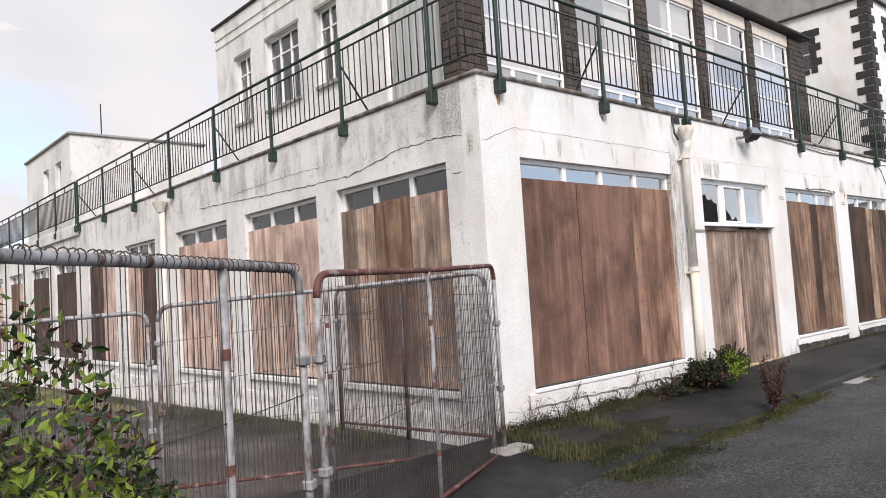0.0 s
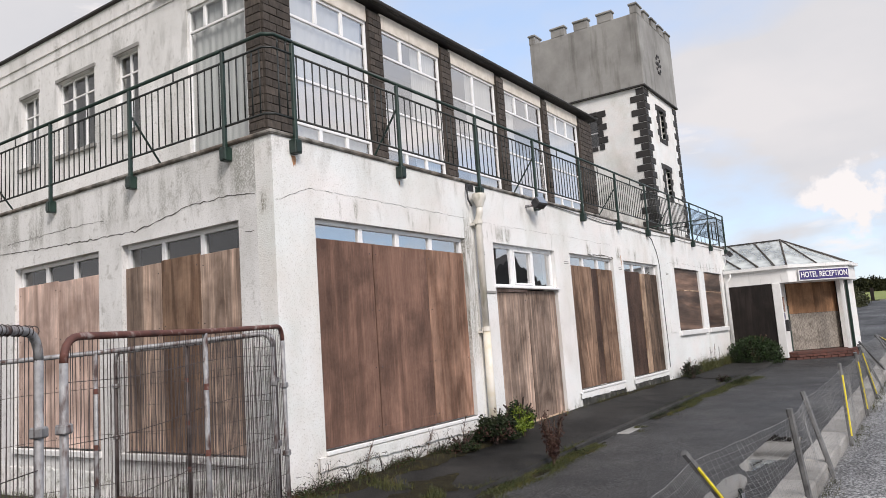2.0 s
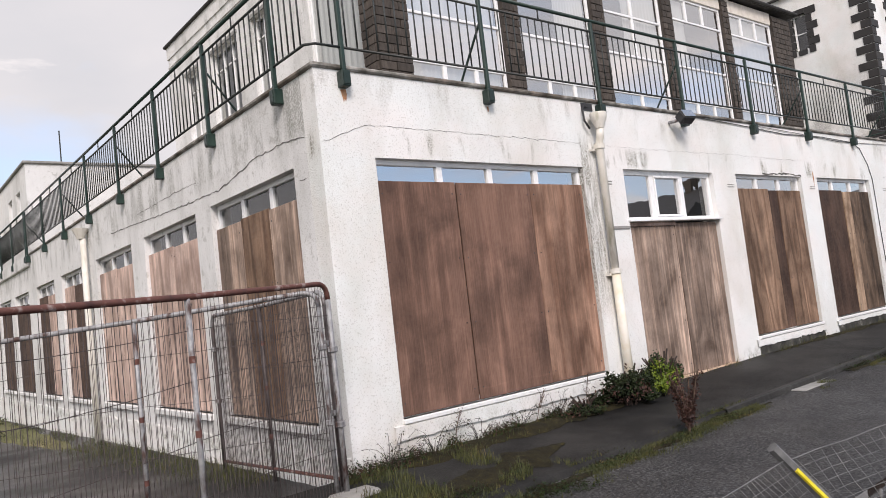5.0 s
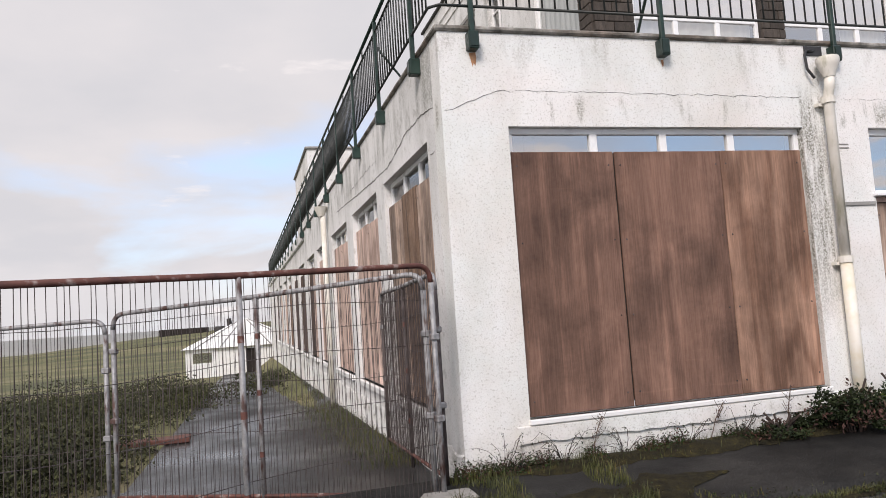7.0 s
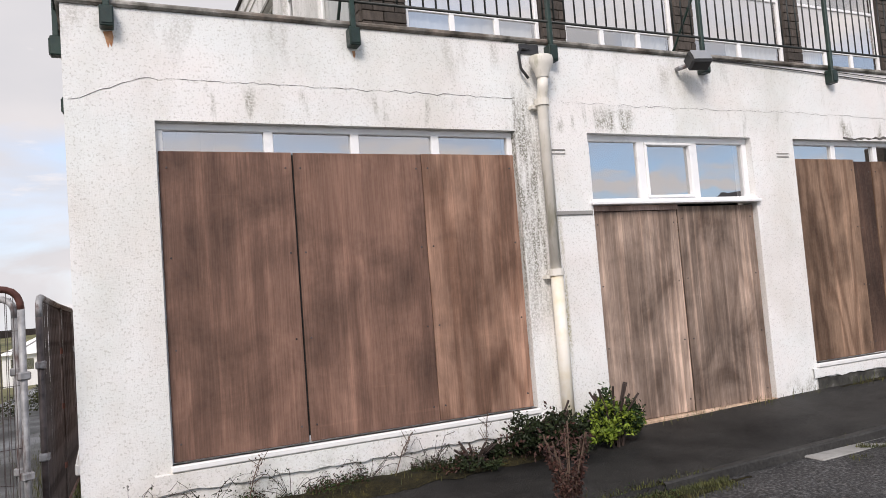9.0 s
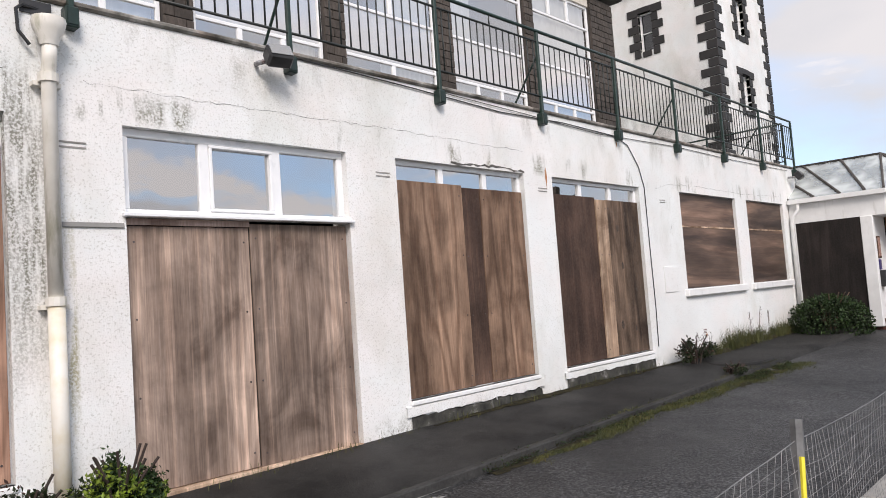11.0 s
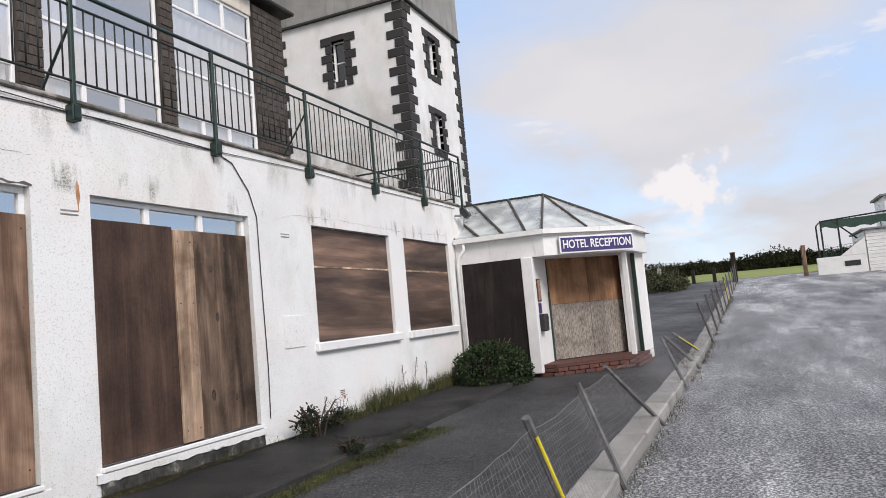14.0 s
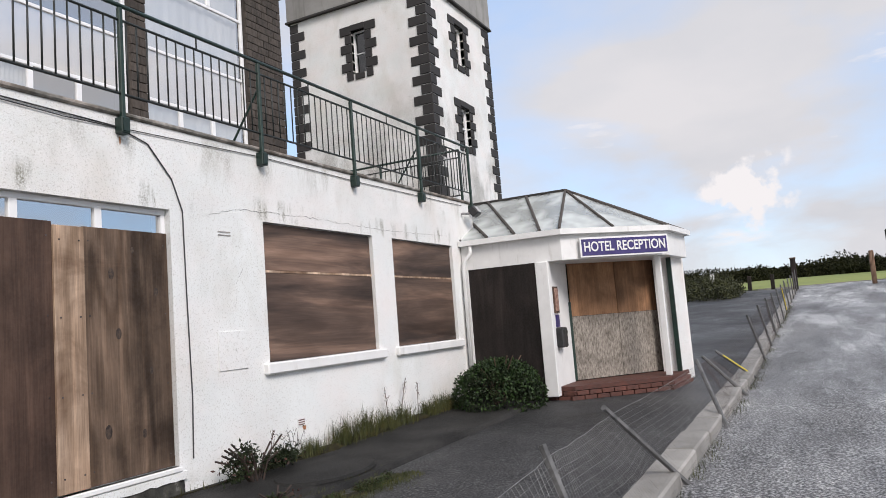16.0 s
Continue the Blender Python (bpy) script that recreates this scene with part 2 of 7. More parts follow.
CLEAN = material("white gloss paint", [
    (u(3), 4, [(0.3, (0.72, 0.72, 0.71)), (0.6, (0.80, 0.80, 0.79))], "", 1),
    ((8, 8, 2), 5, [(0.28, (0.7, 0.69, 0.66)), (0.4, (1, 1, 1))], "MULTIPLY", 0.5)], (0.3, 0.5), [(u(30), 0.08, 0.004)])
PVC = material("white plastic window frame", [(u(5), 3, [(0.3, (0.76, 0.77, 0.78)), (0.7, (0.83, 0.83, 0.83))], "", 1)], (0.25, 0.4))


def plywood(name, dark, light, streak, rings=(34.0, (0.74, 0.70, 0.68)), bleach=0.35):
    """Rotary-cut veneer: cloudy tone, looping grain lines, short pores, damp blotches and bleached runs."""
    return material(name, [
        ((1.5, 1.5, 0.55), 5, [(0.26, dark), (0.70, light)], "", 1),
        ((95, 95, 3.0), 4, [(0.40, (0.66, 0.63, 0.61)), (0.58, (1.08, 1.08, 1.08))], "MULTIPLY", 0.55),
        ((15, 15, 0.35), 5, [(0.36, (0.74, 0.72, 0.71)), (0.52, (1, 1, 1)), (0.66, (1.7, 1.66, 1.62))], "MULTIPLY", bleach),
        ((1.9, 1.9, 1.5), 7, [(0.33, streak), (0.47, (0.85, 0.84, 0.83)), (0.62, (1.22, 1.20, 1.18))], "MULTIPLY", 0.9),
        ((0.9, 0.9, 26), 3, [(0.66, (1, 1, 1)), (0.74, (1.25, 1.24, 1.22))], "MULTIPLY", 0.5),
        (u(34), 2, [(0.17, (0.35, 0.33, 0.32)), (0.23, (1, 1, 1))], "MULTIPLY", 0.7)],
        (0.62, 0.85), [((90, 90, 4), 0.2, 0.004)], per_object=0.14, warp=0.5, rings=((1.9, 1.9, 0.30), *rings), gloss=0.3)


PLY_ACROSS = material("brown plywood with level grain", [
    ((0.5, 3, 3), 6, [(0.30, (0.060, 0.039, 0.030)), (0.70, (0.165, 0.112, 0.086))], "", 1),
    ((1.6, 60, 60), 6, [(0.34, (0.66, 0.62, 0.6)), (0.60, (1.05, 1.05, 1.05))], "MULTIPLY", 0.55),
    ((0.28, 1.2, 2.3), 5, [(0.38, (0.40, 0.38, 0.37)), (0.50, (0.9, 0.88, 0.86)), (0.64, (2.0, 1.9, 1.8))], "MULTIPLY", 0.9)],
    (0.5, 0.8), [((3, 80, 80), 0.15, 0.004)], per_object=0.12, warp=0.9, rings=((0.45, 2.2, 2.2), 30.0, (0.82, 0.79, 0.77)))
FIELD = material("mown green field", [
    (u(0.04), 6, [(0.3, (0.13, 0.17, 0.035)), (0.65, (0.24, 0.27, 0.07))], "", 1),
    (u(0.7), 6, [(0.3, (0.7, 0.7, 0.65)), (0.65, (1.15, 1.15, 1.1))], "MULTIPLY", 0.8)], (0.8, 0.95), [(u(3), 0.4, 0.05)])
PLY_RED = plywood("reddish weathered plywood", (0.088, 0.051, 0.038), (0.235, 0.140, 0.106), (0.50, 0.50, 0.50), (30.0, (0.88, 0.86, 0.85)), 0.4)
PLY_REDGRAIN = plywood("reddish plywood with a bold grain", (0.150, 0.088, 0.062), (0.340, 0.212, 0.155), (0.55, 0.52, 0.5), (46.0, (0.68, 0.63, 0.60)), 0.4)
PLY_GREY = plywood("silvered grey-brown plywood", (0.130, 0.098, 0.080), (0.42, 0.325, 0.268), (0.40, 0.37, 0.35), (46.0, (0.80, 0.77, 0.75)), 0.9)
PLY_TAN = plywood("tan plywood", (0.105, 0.065, 0.043), (0.29, 0.195, 0.138), (0.52, 0.48, 0.45), (52.0, (0.63, 0.58, 0.55)), 0.4)
PLY_DARK = plywood("dark stained plywood", (0.042, 0.025, 0.019), (0.100, 0.063, 0.047), (0.52, 0.5, 0.48), (28.0, (0.86, 0.83, 0.82)), 0.4)
PLY_KNOTTY = plywood("dark knotty plywood", (0.060, 0.042, 0.030), (0.180, 0.127, 0.092), (0.5, 0.47, 0.45), (44.0, (0.58, 0.54, 0.5)), 0.6)
PLY_PALE = plywood("pale knotty plank", (0.34, 0.24, 0.165), (0.62, 0.48, 0.37), (0.42, 0.36, 0.32), (30.0, (0.7, 0.65, 0.6)), 0.6)
PLY_PORCH = plywood("orange-tan sheltered plywood", (0.15, 0.080, 0.042), (0.29, 0.165, 0.092), (0.6, 0.55, 0.5), (24.0, (0.86, 0.83, 0.8)), 0.3)
KNOT = material("dark wood knot", [(u(30), 4, [(0.35, (0.014, 0.009, 0.007)), (0.65, (0.085, 0.058, 0.042))], "", 1)], (0.6, 0.8))
PLY_PINK = plywood("pale pinkish bleached plywood", (0.44, 0.33, 0.285), (0.68, 0.53, 0.47), (0.6, 0.56, 0.53))
PLY_BLACK = plywood("black painted timber", (0.011, 0.009, 0.0085), (0.030, 0.024, 0.022), (0.6, 0.6, 0.6))
CHIP = material("weathered chipboard", [
    ((40, 40, 14), 4, [(0.3, (0.10, 0.085, 0.068)), (0.65, (0.35, 0.315, 0.275))], "", 1),
    ((1.5, 1.5, 2.5), 5, [(0.35, (0.35, 0.32, 0.3)), (0.55, (1, 1, 1))], "MULTIPLY", 0.6)], (0.7, 0.9), [(u(40), 0.3, 0.004)])
GREEN = material("dark green painted steel", [
    (u(9), 5, [(0.3, (0.006, 0.018, 0.014)), (0.7, (0.016, 0.042, 0.032))], "", 1),
    (u(40), 4, [(0.62, (1, 1, 1)), (0.72, (2.0, 0.8, 0.5))], "MULTIPLY", 0.6)], (0.3, 0.55))
BLACKSTEEL = material("near-black painted steel", [(u(9), 4, [(0.3, (0.008, 0.011, 0.010)), (0.7, (0.020, 0.024, 0.022))], "", 1)], (0.35, 0.6))
GALV = material("weathered galvanised steel", [
    (u(12), 5, [(0.3, (0.17, 0.17, 0.175)), (0.65, (0.36, 0.36, 0.365))], "", 1),
    ((14, 14, 4), 6, [(0.50, (1, 1, 1)), (0.62, (0.26, 0.12, 0.09))], "MULTIPLY", 0.95)], (0.5, 0.7), [(u(60), 0.15, 0.003)], metal=0.2)
ORANGE = material("orange rust stain", [(u(20), 5, [(0.3, (0.30, 0.10, 0.03)), (0.7, (0.55, 0.34, 0.20))], "", 1)], (0.8, 0.95))
POSTGREY = material("dull grey fence post", [(u(12), 5, [(0.3, (0.07, 0.07, 0.07)), (0.65, (0.17, 0.17, 0.17))], "", 1)], (0.5, 0.7), metal=0.2)
RUST = material("rusty steel tube", [
    (u(9), 5, [(0.3, (0.055, 0.020, 0.016)), (0.56, (0.13, 0.05, 0.038)), (0.66, (0.30, 0.24, 0.22))], "", 1)], (0.6, 0.85), [(u(70), 0.25, 0.003)])
WIRE = material("dull steel wire", [(u(8), 4, [(0.35, (0.024, 0.017, 0.016)), (0.6, (0.10, 0.082, 0.080))], "", 1)], (0.45, 0.7), metal=0.3)
CORE = material("yellow warning sleeve", [(u(10), 4, [(0.3, (0.62, 0.50, 0.02)), (0.7, (0.80, 0.68, 0.04))], "", 1)], (0.4, 0.6))
ASPHALT = material("damp dark asphalt", [
    (u(0.35), 6, [(0.3, (0.025, 0.025, 0.0255)), (0.65, (0.057, 0.0565, 0.057))], "", 1),
    (u(2.5), 6, [(0.3, (0.6, 0.6, 0.6)), (0.6, (1.1, 1.1, 1.1))], "MULTIPLY", 0.7),
    (u(48), 3, [(0.38, (0.30, 0.30, 0.30)), (0.52, (1, 1, 1)), (0.66, (3.2, 3.2, 3.15))], "MULTIPLY", 0.9),
    (u(0.55), 5, [(0.36, (0.6, 0.6, 0.6)), (0.5, (1, 1, 1))], "MULTIPLY", 0.6)],
    (0.40, 0.68), [(u(62), 0.9, 0.014), (u(26), 0.5, 0.02)], gloss=0.24)
FOOTWAY = material("dark patched footway asphalt", [
    (u(0.5), 6, [(0.3, (0.014, 0.0138, 0.0135)), (0.65, (0.034, 0.0333, 0.0325))], "", 1),
    (u(2.1), 7, [(0.34, (0.55, 0.55, 0.54)), (0.62, (1.35, 1.33, 1.28))], "MULTIPLY", 0.8),
    (u(70), 3, [(0.36, (0.5, 0.5, 0.5)), (0.68, (1.9, 1.9, 1.9))], "MULTIPLY", 0.7)],
    (0.55, 0.8), [(u(60), 0.7, 0.01), (u(3), 0.3, 0.03)], gloss=0.12)
FOOTWAY_WORN = material("worn grey concrete patch", [(u(1.6), 6, [(0.3, (0.018, 0.0175, 0.017)), (0.65, (0.046, 0.045, 0.043))], "", 1), (u(40), 3, [(0.36, (0.6, 0.6, 0.6)), (0.66, (1.5, 1.5, 1.5))], "MULTIPLY", 0.7)], (0.6, 0.85), [(u(40), 0.5, 0.01)], gloss=0.2)
WETYARD = material("rain-wet worn asphalt", [
    (u(0.4), 6, [(0.3, (0.011, 0.011, 0.011)), (0.65, (0.030, 0.029, 0.028))], "", 1),
    (u(40), 3, [(0.36, (0.45, 0.45, 0.45)), (0.66, (1.9, 1.9, 1.9))], "MULTIPLY", 0.8),
    ((0.5, 0.35, 1), 6, [(0.36, (0.6, 0.6, 0.58)), (0.6, (1.3, 1.3, 1.3))], "MULTIPLY", 0.8)],
    (0.60, 0.20), [(u(40), 0.3, 0.008)], gloss=0.26)
GRAVEL = material("wet grey chippings with painted glint streaks", [
    (u(0.25), 6, [(0.3, (0.12, 0.12, 0.125)), (0.65, (0.25, 0.25, 0.252))], "", 1),
    (u(42), 2, [(0.38, (0.16, 0.16, 0.16)), (0.50, (0.8, 0.8, 0.8)), (0.62, (2.6, 2.6, 2.55))], "MULTIPLY", 0.95),
    (u(17), 4, [(0.3, (0.5, 0.5, 0.5)), (0.66, (1.45, 1.45, 1.45))], "MULTIPLY", 0.6),
    # pale streaks: light off wet silt trails, put into the base colour
    ((0.22, 1.0, 1), 8, [(0.40, (0.72, 0.72, 0.72)), (0.54, (1.05, 1.05, 1.04)), (0.60, (1.75, 1.73, 1.70)), (0.68, (1.2, 1.2, 1.2))], "MULTIPLY", 0.9)],
    (0.60, 0.28), [(u(38), 1.0, 0.026), (u(17), 0.6, 0.02)], gloss=0.38)
CONCRETE = material("weathered concrete", [
    (u(1.3), 6, [(0.3, (0.17, 0.163, 0.15)), (0.65, (0.33, 0.318, 0.297))], "", 1),
    (u(14), 5, [(0.3, (0.6, 0.58, 0.52)), (0.5, (1, 1, 1))], "MULTIPLY", 0.6)], (0.6, 0.9), [(u(40), 0.4, 0.008)], per_object=0.08)
CEMENT = material("grey cement render", [
    (u(0.7), 6, [(0.3, (0.20, 0.195, 0.185)), (0.65, (0.33, 0.325, 0.31))], "", 1),
    ((3, 3, 0.35), 7, [(0.32, (0.5, 0.49, 0.46)), (0.5, (1, 1, 1))], "MULTIPLY", 0.75)], (0.75, 0.95), [(u(30), 0.35, 0.012)])
EDGE = material("weathered mossy slab edge", [
    (u(5), 7, [(0.32, (0.05, 0.048, 0.038)), (0.5, (0.20, 0.19, 0.17)), (0.66, (0.42, 0.40, 0.37))], "", 1),
    (u(2.2), 6, [(0.40, (0.55, 0.42, 0.34)), (0.55, (1, 1, 1))], "MULTIPLY", 0.7)], (0.7, 0.95), [(u(30), 0.7, 0.015)])
STONE = material("dark painted quoin stone", [
    (u(4), 5, [(0.3, (0.014, 0.013, 0.013)), (0.7, (0.036, 0.033, 0.032))], "", 1)], (0.6, 0.85), [(u(25), 0.4, 0.01)], per_object=0.15)
BRICK = material("dark brown stone-faced brick", [
    (u(6), 6, [(0.3, (0.032, 0.026, 0.021)), (0.7, (0.084, 0.068, 0.057))], "", 1),
    (u(40), 4, [(0.3, (0.6, 0.6, 0.6)), (0.6, (1.15, 1.15, 1.15))], "MULTIPLY", 0.6)], (0.8, 0.95), [(u(30), 0.6, 0.012)], per_object=0.3)
MORTAR = material("dark mortar", [(u(9), 5, [(0.3, (0.045, 0.038, 0.034)), (0.7, (0.085, 0.075, 0.068))], "", 1)], (0.85, 0.95), [(u(40), 0.4, 0.008)])
REDBRICK = material("red brick", [(u(7), 5, [(0.3, (0.060, 0.024, 0.018)), (0.7, (0.135, 0.050, 0.036))], "", 1)], (0.6, 0.85), [(u(40), 0.3, 0.005)], per_object=0.2)
ROOFING = material("dark roofing edge", [(u(5), 5, [(0.3, (0.016, 0.015, 0.014)), (0.7, (0.040, 0.036, 0.033))], "", 1)], (0.6, 0.85))
FASCIA = material("cream fascia board", [(u(4), 5, [(0.3, (0.56, 0.51, 0.44)), (0.6, (0.68, 0.63, 0.56))], "", 1),
    ((6, 6, 1), 6, [(0.3, (0.7, 0.66, 0.6)), (0.45, (1, 1, 1))], "MULTIPLY", 0.6)], (0.5, 0.75))
PIPE = material("cream painted downpipe", [(u(4), 5, [(0.3, (0.60, 0.57, 0.50)), (0.6, (0.74, 0.71, 0.65))], "", 1),
    ((7, 7, 1.2), 6, [(0.36, (0.45, 0.46, 0.33)), (0.48, (1, 1, 1))], "MULTIPLY", 0.8)], (0.4, 0.6))
PIPE_YELLOW = material("yellowed plastic pipe", [(u(5), 5, [(0.3, (0.68, 0.60, 0.44)), (0.6, (0.76, 0.73, 0.66))], "", 1)], (0.4, 0.6))
PANEL = material("pale painted panel", [(u(1.5), 5, [(0.3, (0.70, 0.665, 0.65)), (0.65, (0.80, 0.77, 0.76))], "", 1), ((6, 6, 1), 5, [(0.3, (0.8, 0.78, 0.76)), (0.45, (1, 1, 1))], "MULTIPLY", 0.5)], (0.4, 0.6))
NETWIRE = material("dull grey netting wire", [(u(9), 4, [(0.3, (0.10, 0.10, 0.10)), (0.65, (0.27, 0.27, 0.265))], "", 1)], (0.5, 0.7), metal=0.2)
# Near-black base colour that stands in for the lack of light indoors.
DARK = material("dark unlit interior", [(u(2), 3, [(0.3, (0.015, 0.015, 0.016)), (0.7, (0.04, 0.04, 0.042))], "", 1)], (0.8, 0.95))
CURTAIN = material("pale net curtain", [((9, 9, 0.6), 5, [(0.3, (0.55, 0.56, 0.56)), (0.7, (0.77, 0.77, 0.76))], "", 1)], (0.8, 0.95))
GRASS = material("rough coastal grass", [
    ((0.06, 0.18, 0.1), 7, [(0.32, (0.060, 0.064, 0.026)), (0.5, (0.120, 0.120, 0.048)), (0.66, (0.22, 0.19, 0.11))], "", 1),
    (u(1.5), 6, [(0.3, (0.55, 0.55, 0.5)), (0.65, (1.2, 1.2, 1.1))], "MULTIPLY", 0.8)], (0.8, 0.95), [(u(3), 0.6, 0.1)])
SAND = material("pale wet foreshore", [((0.01, 0.06, 1), 6, [(0.3, (0.10, 0.11, 0.10)), (0.65, (0.33, 0.32, 0.30))], "", 1)], (0.4, 0.8))
BLADE = material("grass blades", [(u(6), 3, [(0.3, (0.024, 0.034, 0.008)), (0.6, (0.075, 0.078, 0.020)), (0.75, (0.13, 0.085, 0.035))], "", 1)], (0.6, 0.85), island=0.4)
LEAF = material("glossy evergreen leaves", [(u(8), 3, [(0.3, (0.008, 0.020, 0.006)), (0.7, (0.030, 0.058, 0.013))], "", 1)], (0.5, 0.7), island=0.5, gloss=0.3)
LEAF_LIME = material("yellow-green young leaves", [(u(8), 3, [(0.3, (0.07, 0.12, 0.014)), (0.7, (0.20, 0.26, 0.03))], "", 1)], (0.45, 0.65), island=0.5, gloss=0.3)
LEAF_DARK = material("dark bramble leaves", [(u(8), 3, [(0.3, (0.007, 0.013, 0.005)), (0.7, (0.022, 0.032, 0.010))], "", 1)], (0.5, 0.75), island=0.5, gloss=0.25)
LEAF_RED = material("dried reddish seed heads", [(u(8), 3, [(0.3, (0.026, 0.011, 0.009)), (0.7, (0.075, 0.030, 0.021))], "", 1)], (0.6, 0.85), island=0.4)
LEAF_WOOD = material("dark distant wood foliage", [(u(0.5), 4, [(0.3, (0.007, 0.009, 0.004)), (0.7, (0.026, 0.028, 0.011))], "", 1)], (0.8, 0.95), island=0.4, gloss=0.1)
LEAF_FAR = material("dark scrub foliage", [(u(1.2), 4, [(0.3, (0.014, 0.018, 0.007)), (0.7, (0.055, 0.060, 0.018))], "", 1)], (0.7, 0.9), island=0.5)
TWIG = material("dry brown stems", [(u(9), 3, [(0.3, (0.06, 0.04, 0.03)), (0.7, (0.15, 0.10, 0.07))], "", 1)], (0.8, 0.95))
TWIG_DARK = material("dark dead stems", [(u(9), 3, [(0.3, (0.022, 0.015, 0.012)), (0.7, (0.06, 0.04, 0.032))], "", 1)], (0.8, 0.95))
# Mossy dirt and the shade under the apron, both in the base colour.
PLINTH_DIRT_SHADE = material("damp mossy cement darkened for recess shade", [(u(7), 6, [(0.36, (0.012, 0.012, 0.010)), (0.60, (0.06, 0.058, 0.05)), (0.70, (0.22, 0.215, 0.20))], "", 1)], (0.8, 0.95), [(u(40), 0.5, 0.012)])
MOSS = material("moss and algae stain", [(u(12), 5, [(0.3, (0.008, 0.0075, 0.005)), (0.60, (0.024, 0.021, 0.010)), (0.74, (0.060, 0.052, 0.014))], "", 1), (u(70), 3, [(0.36, (0.4, 0.4, 0.4)), (0.64, (1.9, 1.8, 1.5))], "MULTIPLY", 0.8)], (0.8, 0.95), [(u(60), 0.8, 0.015)], gloss=0.2)
NAVY = material("purple-navy sign face", [(u(6), 4, [(0.3, (0.032, 0.022, 0.115)), (0.7, (0.055, 0.04, 0.17))], "", 1)], (0.35, 0.5))
SIGNWHITE = material("white sign lettering", [(u(6), 3, [(0.3, (0.74, 0.74, 0.74)), (0.7, (0.82, 0.82, 0.82))], "", 1)], (0.4, 0.5))
RUBBER = material("black plastic", [(u(8), 3, [(0.3, (0.015, 0.015, 0.016)), (0.7, (0.04, 0.04, 0.042))], "", 1)], (0.4, 0.6))
POSTER = material("faded poster paper", [((14, 14, 20), 3, [(0.35, (0.16, 0.07, 0.05)), (0.65, (0.45, 0.30, 0.24))], "", 1)], (0.5, 0.7))
SLATE = material("grey roof slates", [(u(3), 5, [(0.3, (0.14, 0.14, 0.15)), (0.7, (0.26, 0.26, 0.27))], "", 1)], (0.6, 0.8))
CRACK = material("dark crack", [(u(20), 3, [(0.3, (0.05, 0.045, 0.04)), (0.7, (0.14, 0.13, 0.12))], "", 1)], (0.9, 0.95))
PUDDLE = material("standing rain water", [(u(1.5), 3, [(0.3, (0.010, 0.010, 0.010)), (0.7, (0.018, 0.017, 0.016))], "", 1)], (0.015, 0.03), [(u(6), 0.02, 0.01)], gloss=0.6)
NET = material("dark green netting", [(u(8), 3, [(0.3, (0.015, 0.04, 0.03)), (0.7, (0.04, 0.08, 0.06))], "", 1)], (0.7, 0.9))


def glass_material(name, tint, rough, base=0.0, ior=1.7):
    m = bpy.data.materials.new(name)
    m.use_nodes = True
    n, l = m.node_tree.nodes, m.node_tree.links
    n.remove(n["Principled BSDF"])
    out = n["Material Output"]
    clear, gloss, fres, mx = n.new("ShaderNodeBsdfTransparent"), n.new("ShaderNodeBsdfGlossy"), n.new("ShaderNodeFresnel"), n.new("ShaderNodeMixShader")
    clear.inputs[0].default_value = (*tint, 1)
    gloss.inputs["Roughness"].default_value = rough
    fres.inputs[0].default_value = ior
    ad = n.new("ShaderNodeMath"); ad.operation = "ADD"; ad.use_clamp = True; ad.inputs[1].default_value = base
    l.new(fres.outputs[0], ad.inputs[0]); l.new(ad.outputs[0], mx.inputs[0])
    noise_t = n.new("ShaderNodeTexNoise"); noise_t.inputs["Scale"].default_value = 1.3
    bm_n = n.new("ShaderNodeBump"); bm_n.inputs["Strength"].default_value, bm_n.inputs["Distance"].default_value = 0.05, 0.05
    l.new(noise_t.outputs["Fac"], bm_n.inputs["Height"]); l.new(bm_n.outputs[0], gloss.inputs["Normal"])
    l.new(clear.outputs[0], mx.inputs[1]); l.new(gloss.outputs[0], mx.inputs[2]); l.new(mx.outputs[0], out.inputs[0])
    return m


GLASS = glass_material("window glass", (0.86, 0.9, 0.92), 0.015, 0.58)
# Copy of GLASS, reflection and tint lowered so side-facing panes look darker.
GLASS_DIM = glass_material("side window glass with sky reflection cut", (0.70, 0.74, 0.75), 0.03, 0.08, 1.5)


def sky_whitened(name):
    m = glass_material(name, (0.80, 0.84, 0.84), 0.2, 0.05)
    n, l = m.node_tree.nodes, m.node_tree.links
    out = n["Material Output"]
    was = out.inputs[0].links[0].from_socket
    # Uneven diffuse white stands in for bright sky seen through the panes.
    tr, df, half, mx = n.new("ShaderNodeBsdfTranslucent"), n.new("ShaderNodeBsdfDiffuse"), n.new("ShaderNodeMixShader"), n.new("ShaderNodeMixShader")
    tr.inputs[0].default_value = df.inputs[0].default_value = (0.80, 0.83, 0.83, 1)
    l.new(tr.outputs[0], half.inputs[1]); l.new(df.outputs[0], half.inputs[2])
    sky_fac = n.new("ShaderNodeTexNoise"); sky_fac.inputs["Scale"].default_value = 2.5
    rp = ramp_of(n, [(0.35, (0.18, 0.18, 0.18)), (0.65, (0.52, 0.52, 0.52))])
    l.new(sky_fac.outputs["Fac"], rp.inputs[0]); l.new(rp.outputs[0], mx.inputs[0])
    l.new(was, mx.inputs[1]); l.new(half.outputs[0], mx.inputs[2]); l.new(mx.outputs[0], out.inputs[0])
    return m


ROOFGLASS = sky_whitened("roof glazing with sky white mixed in")


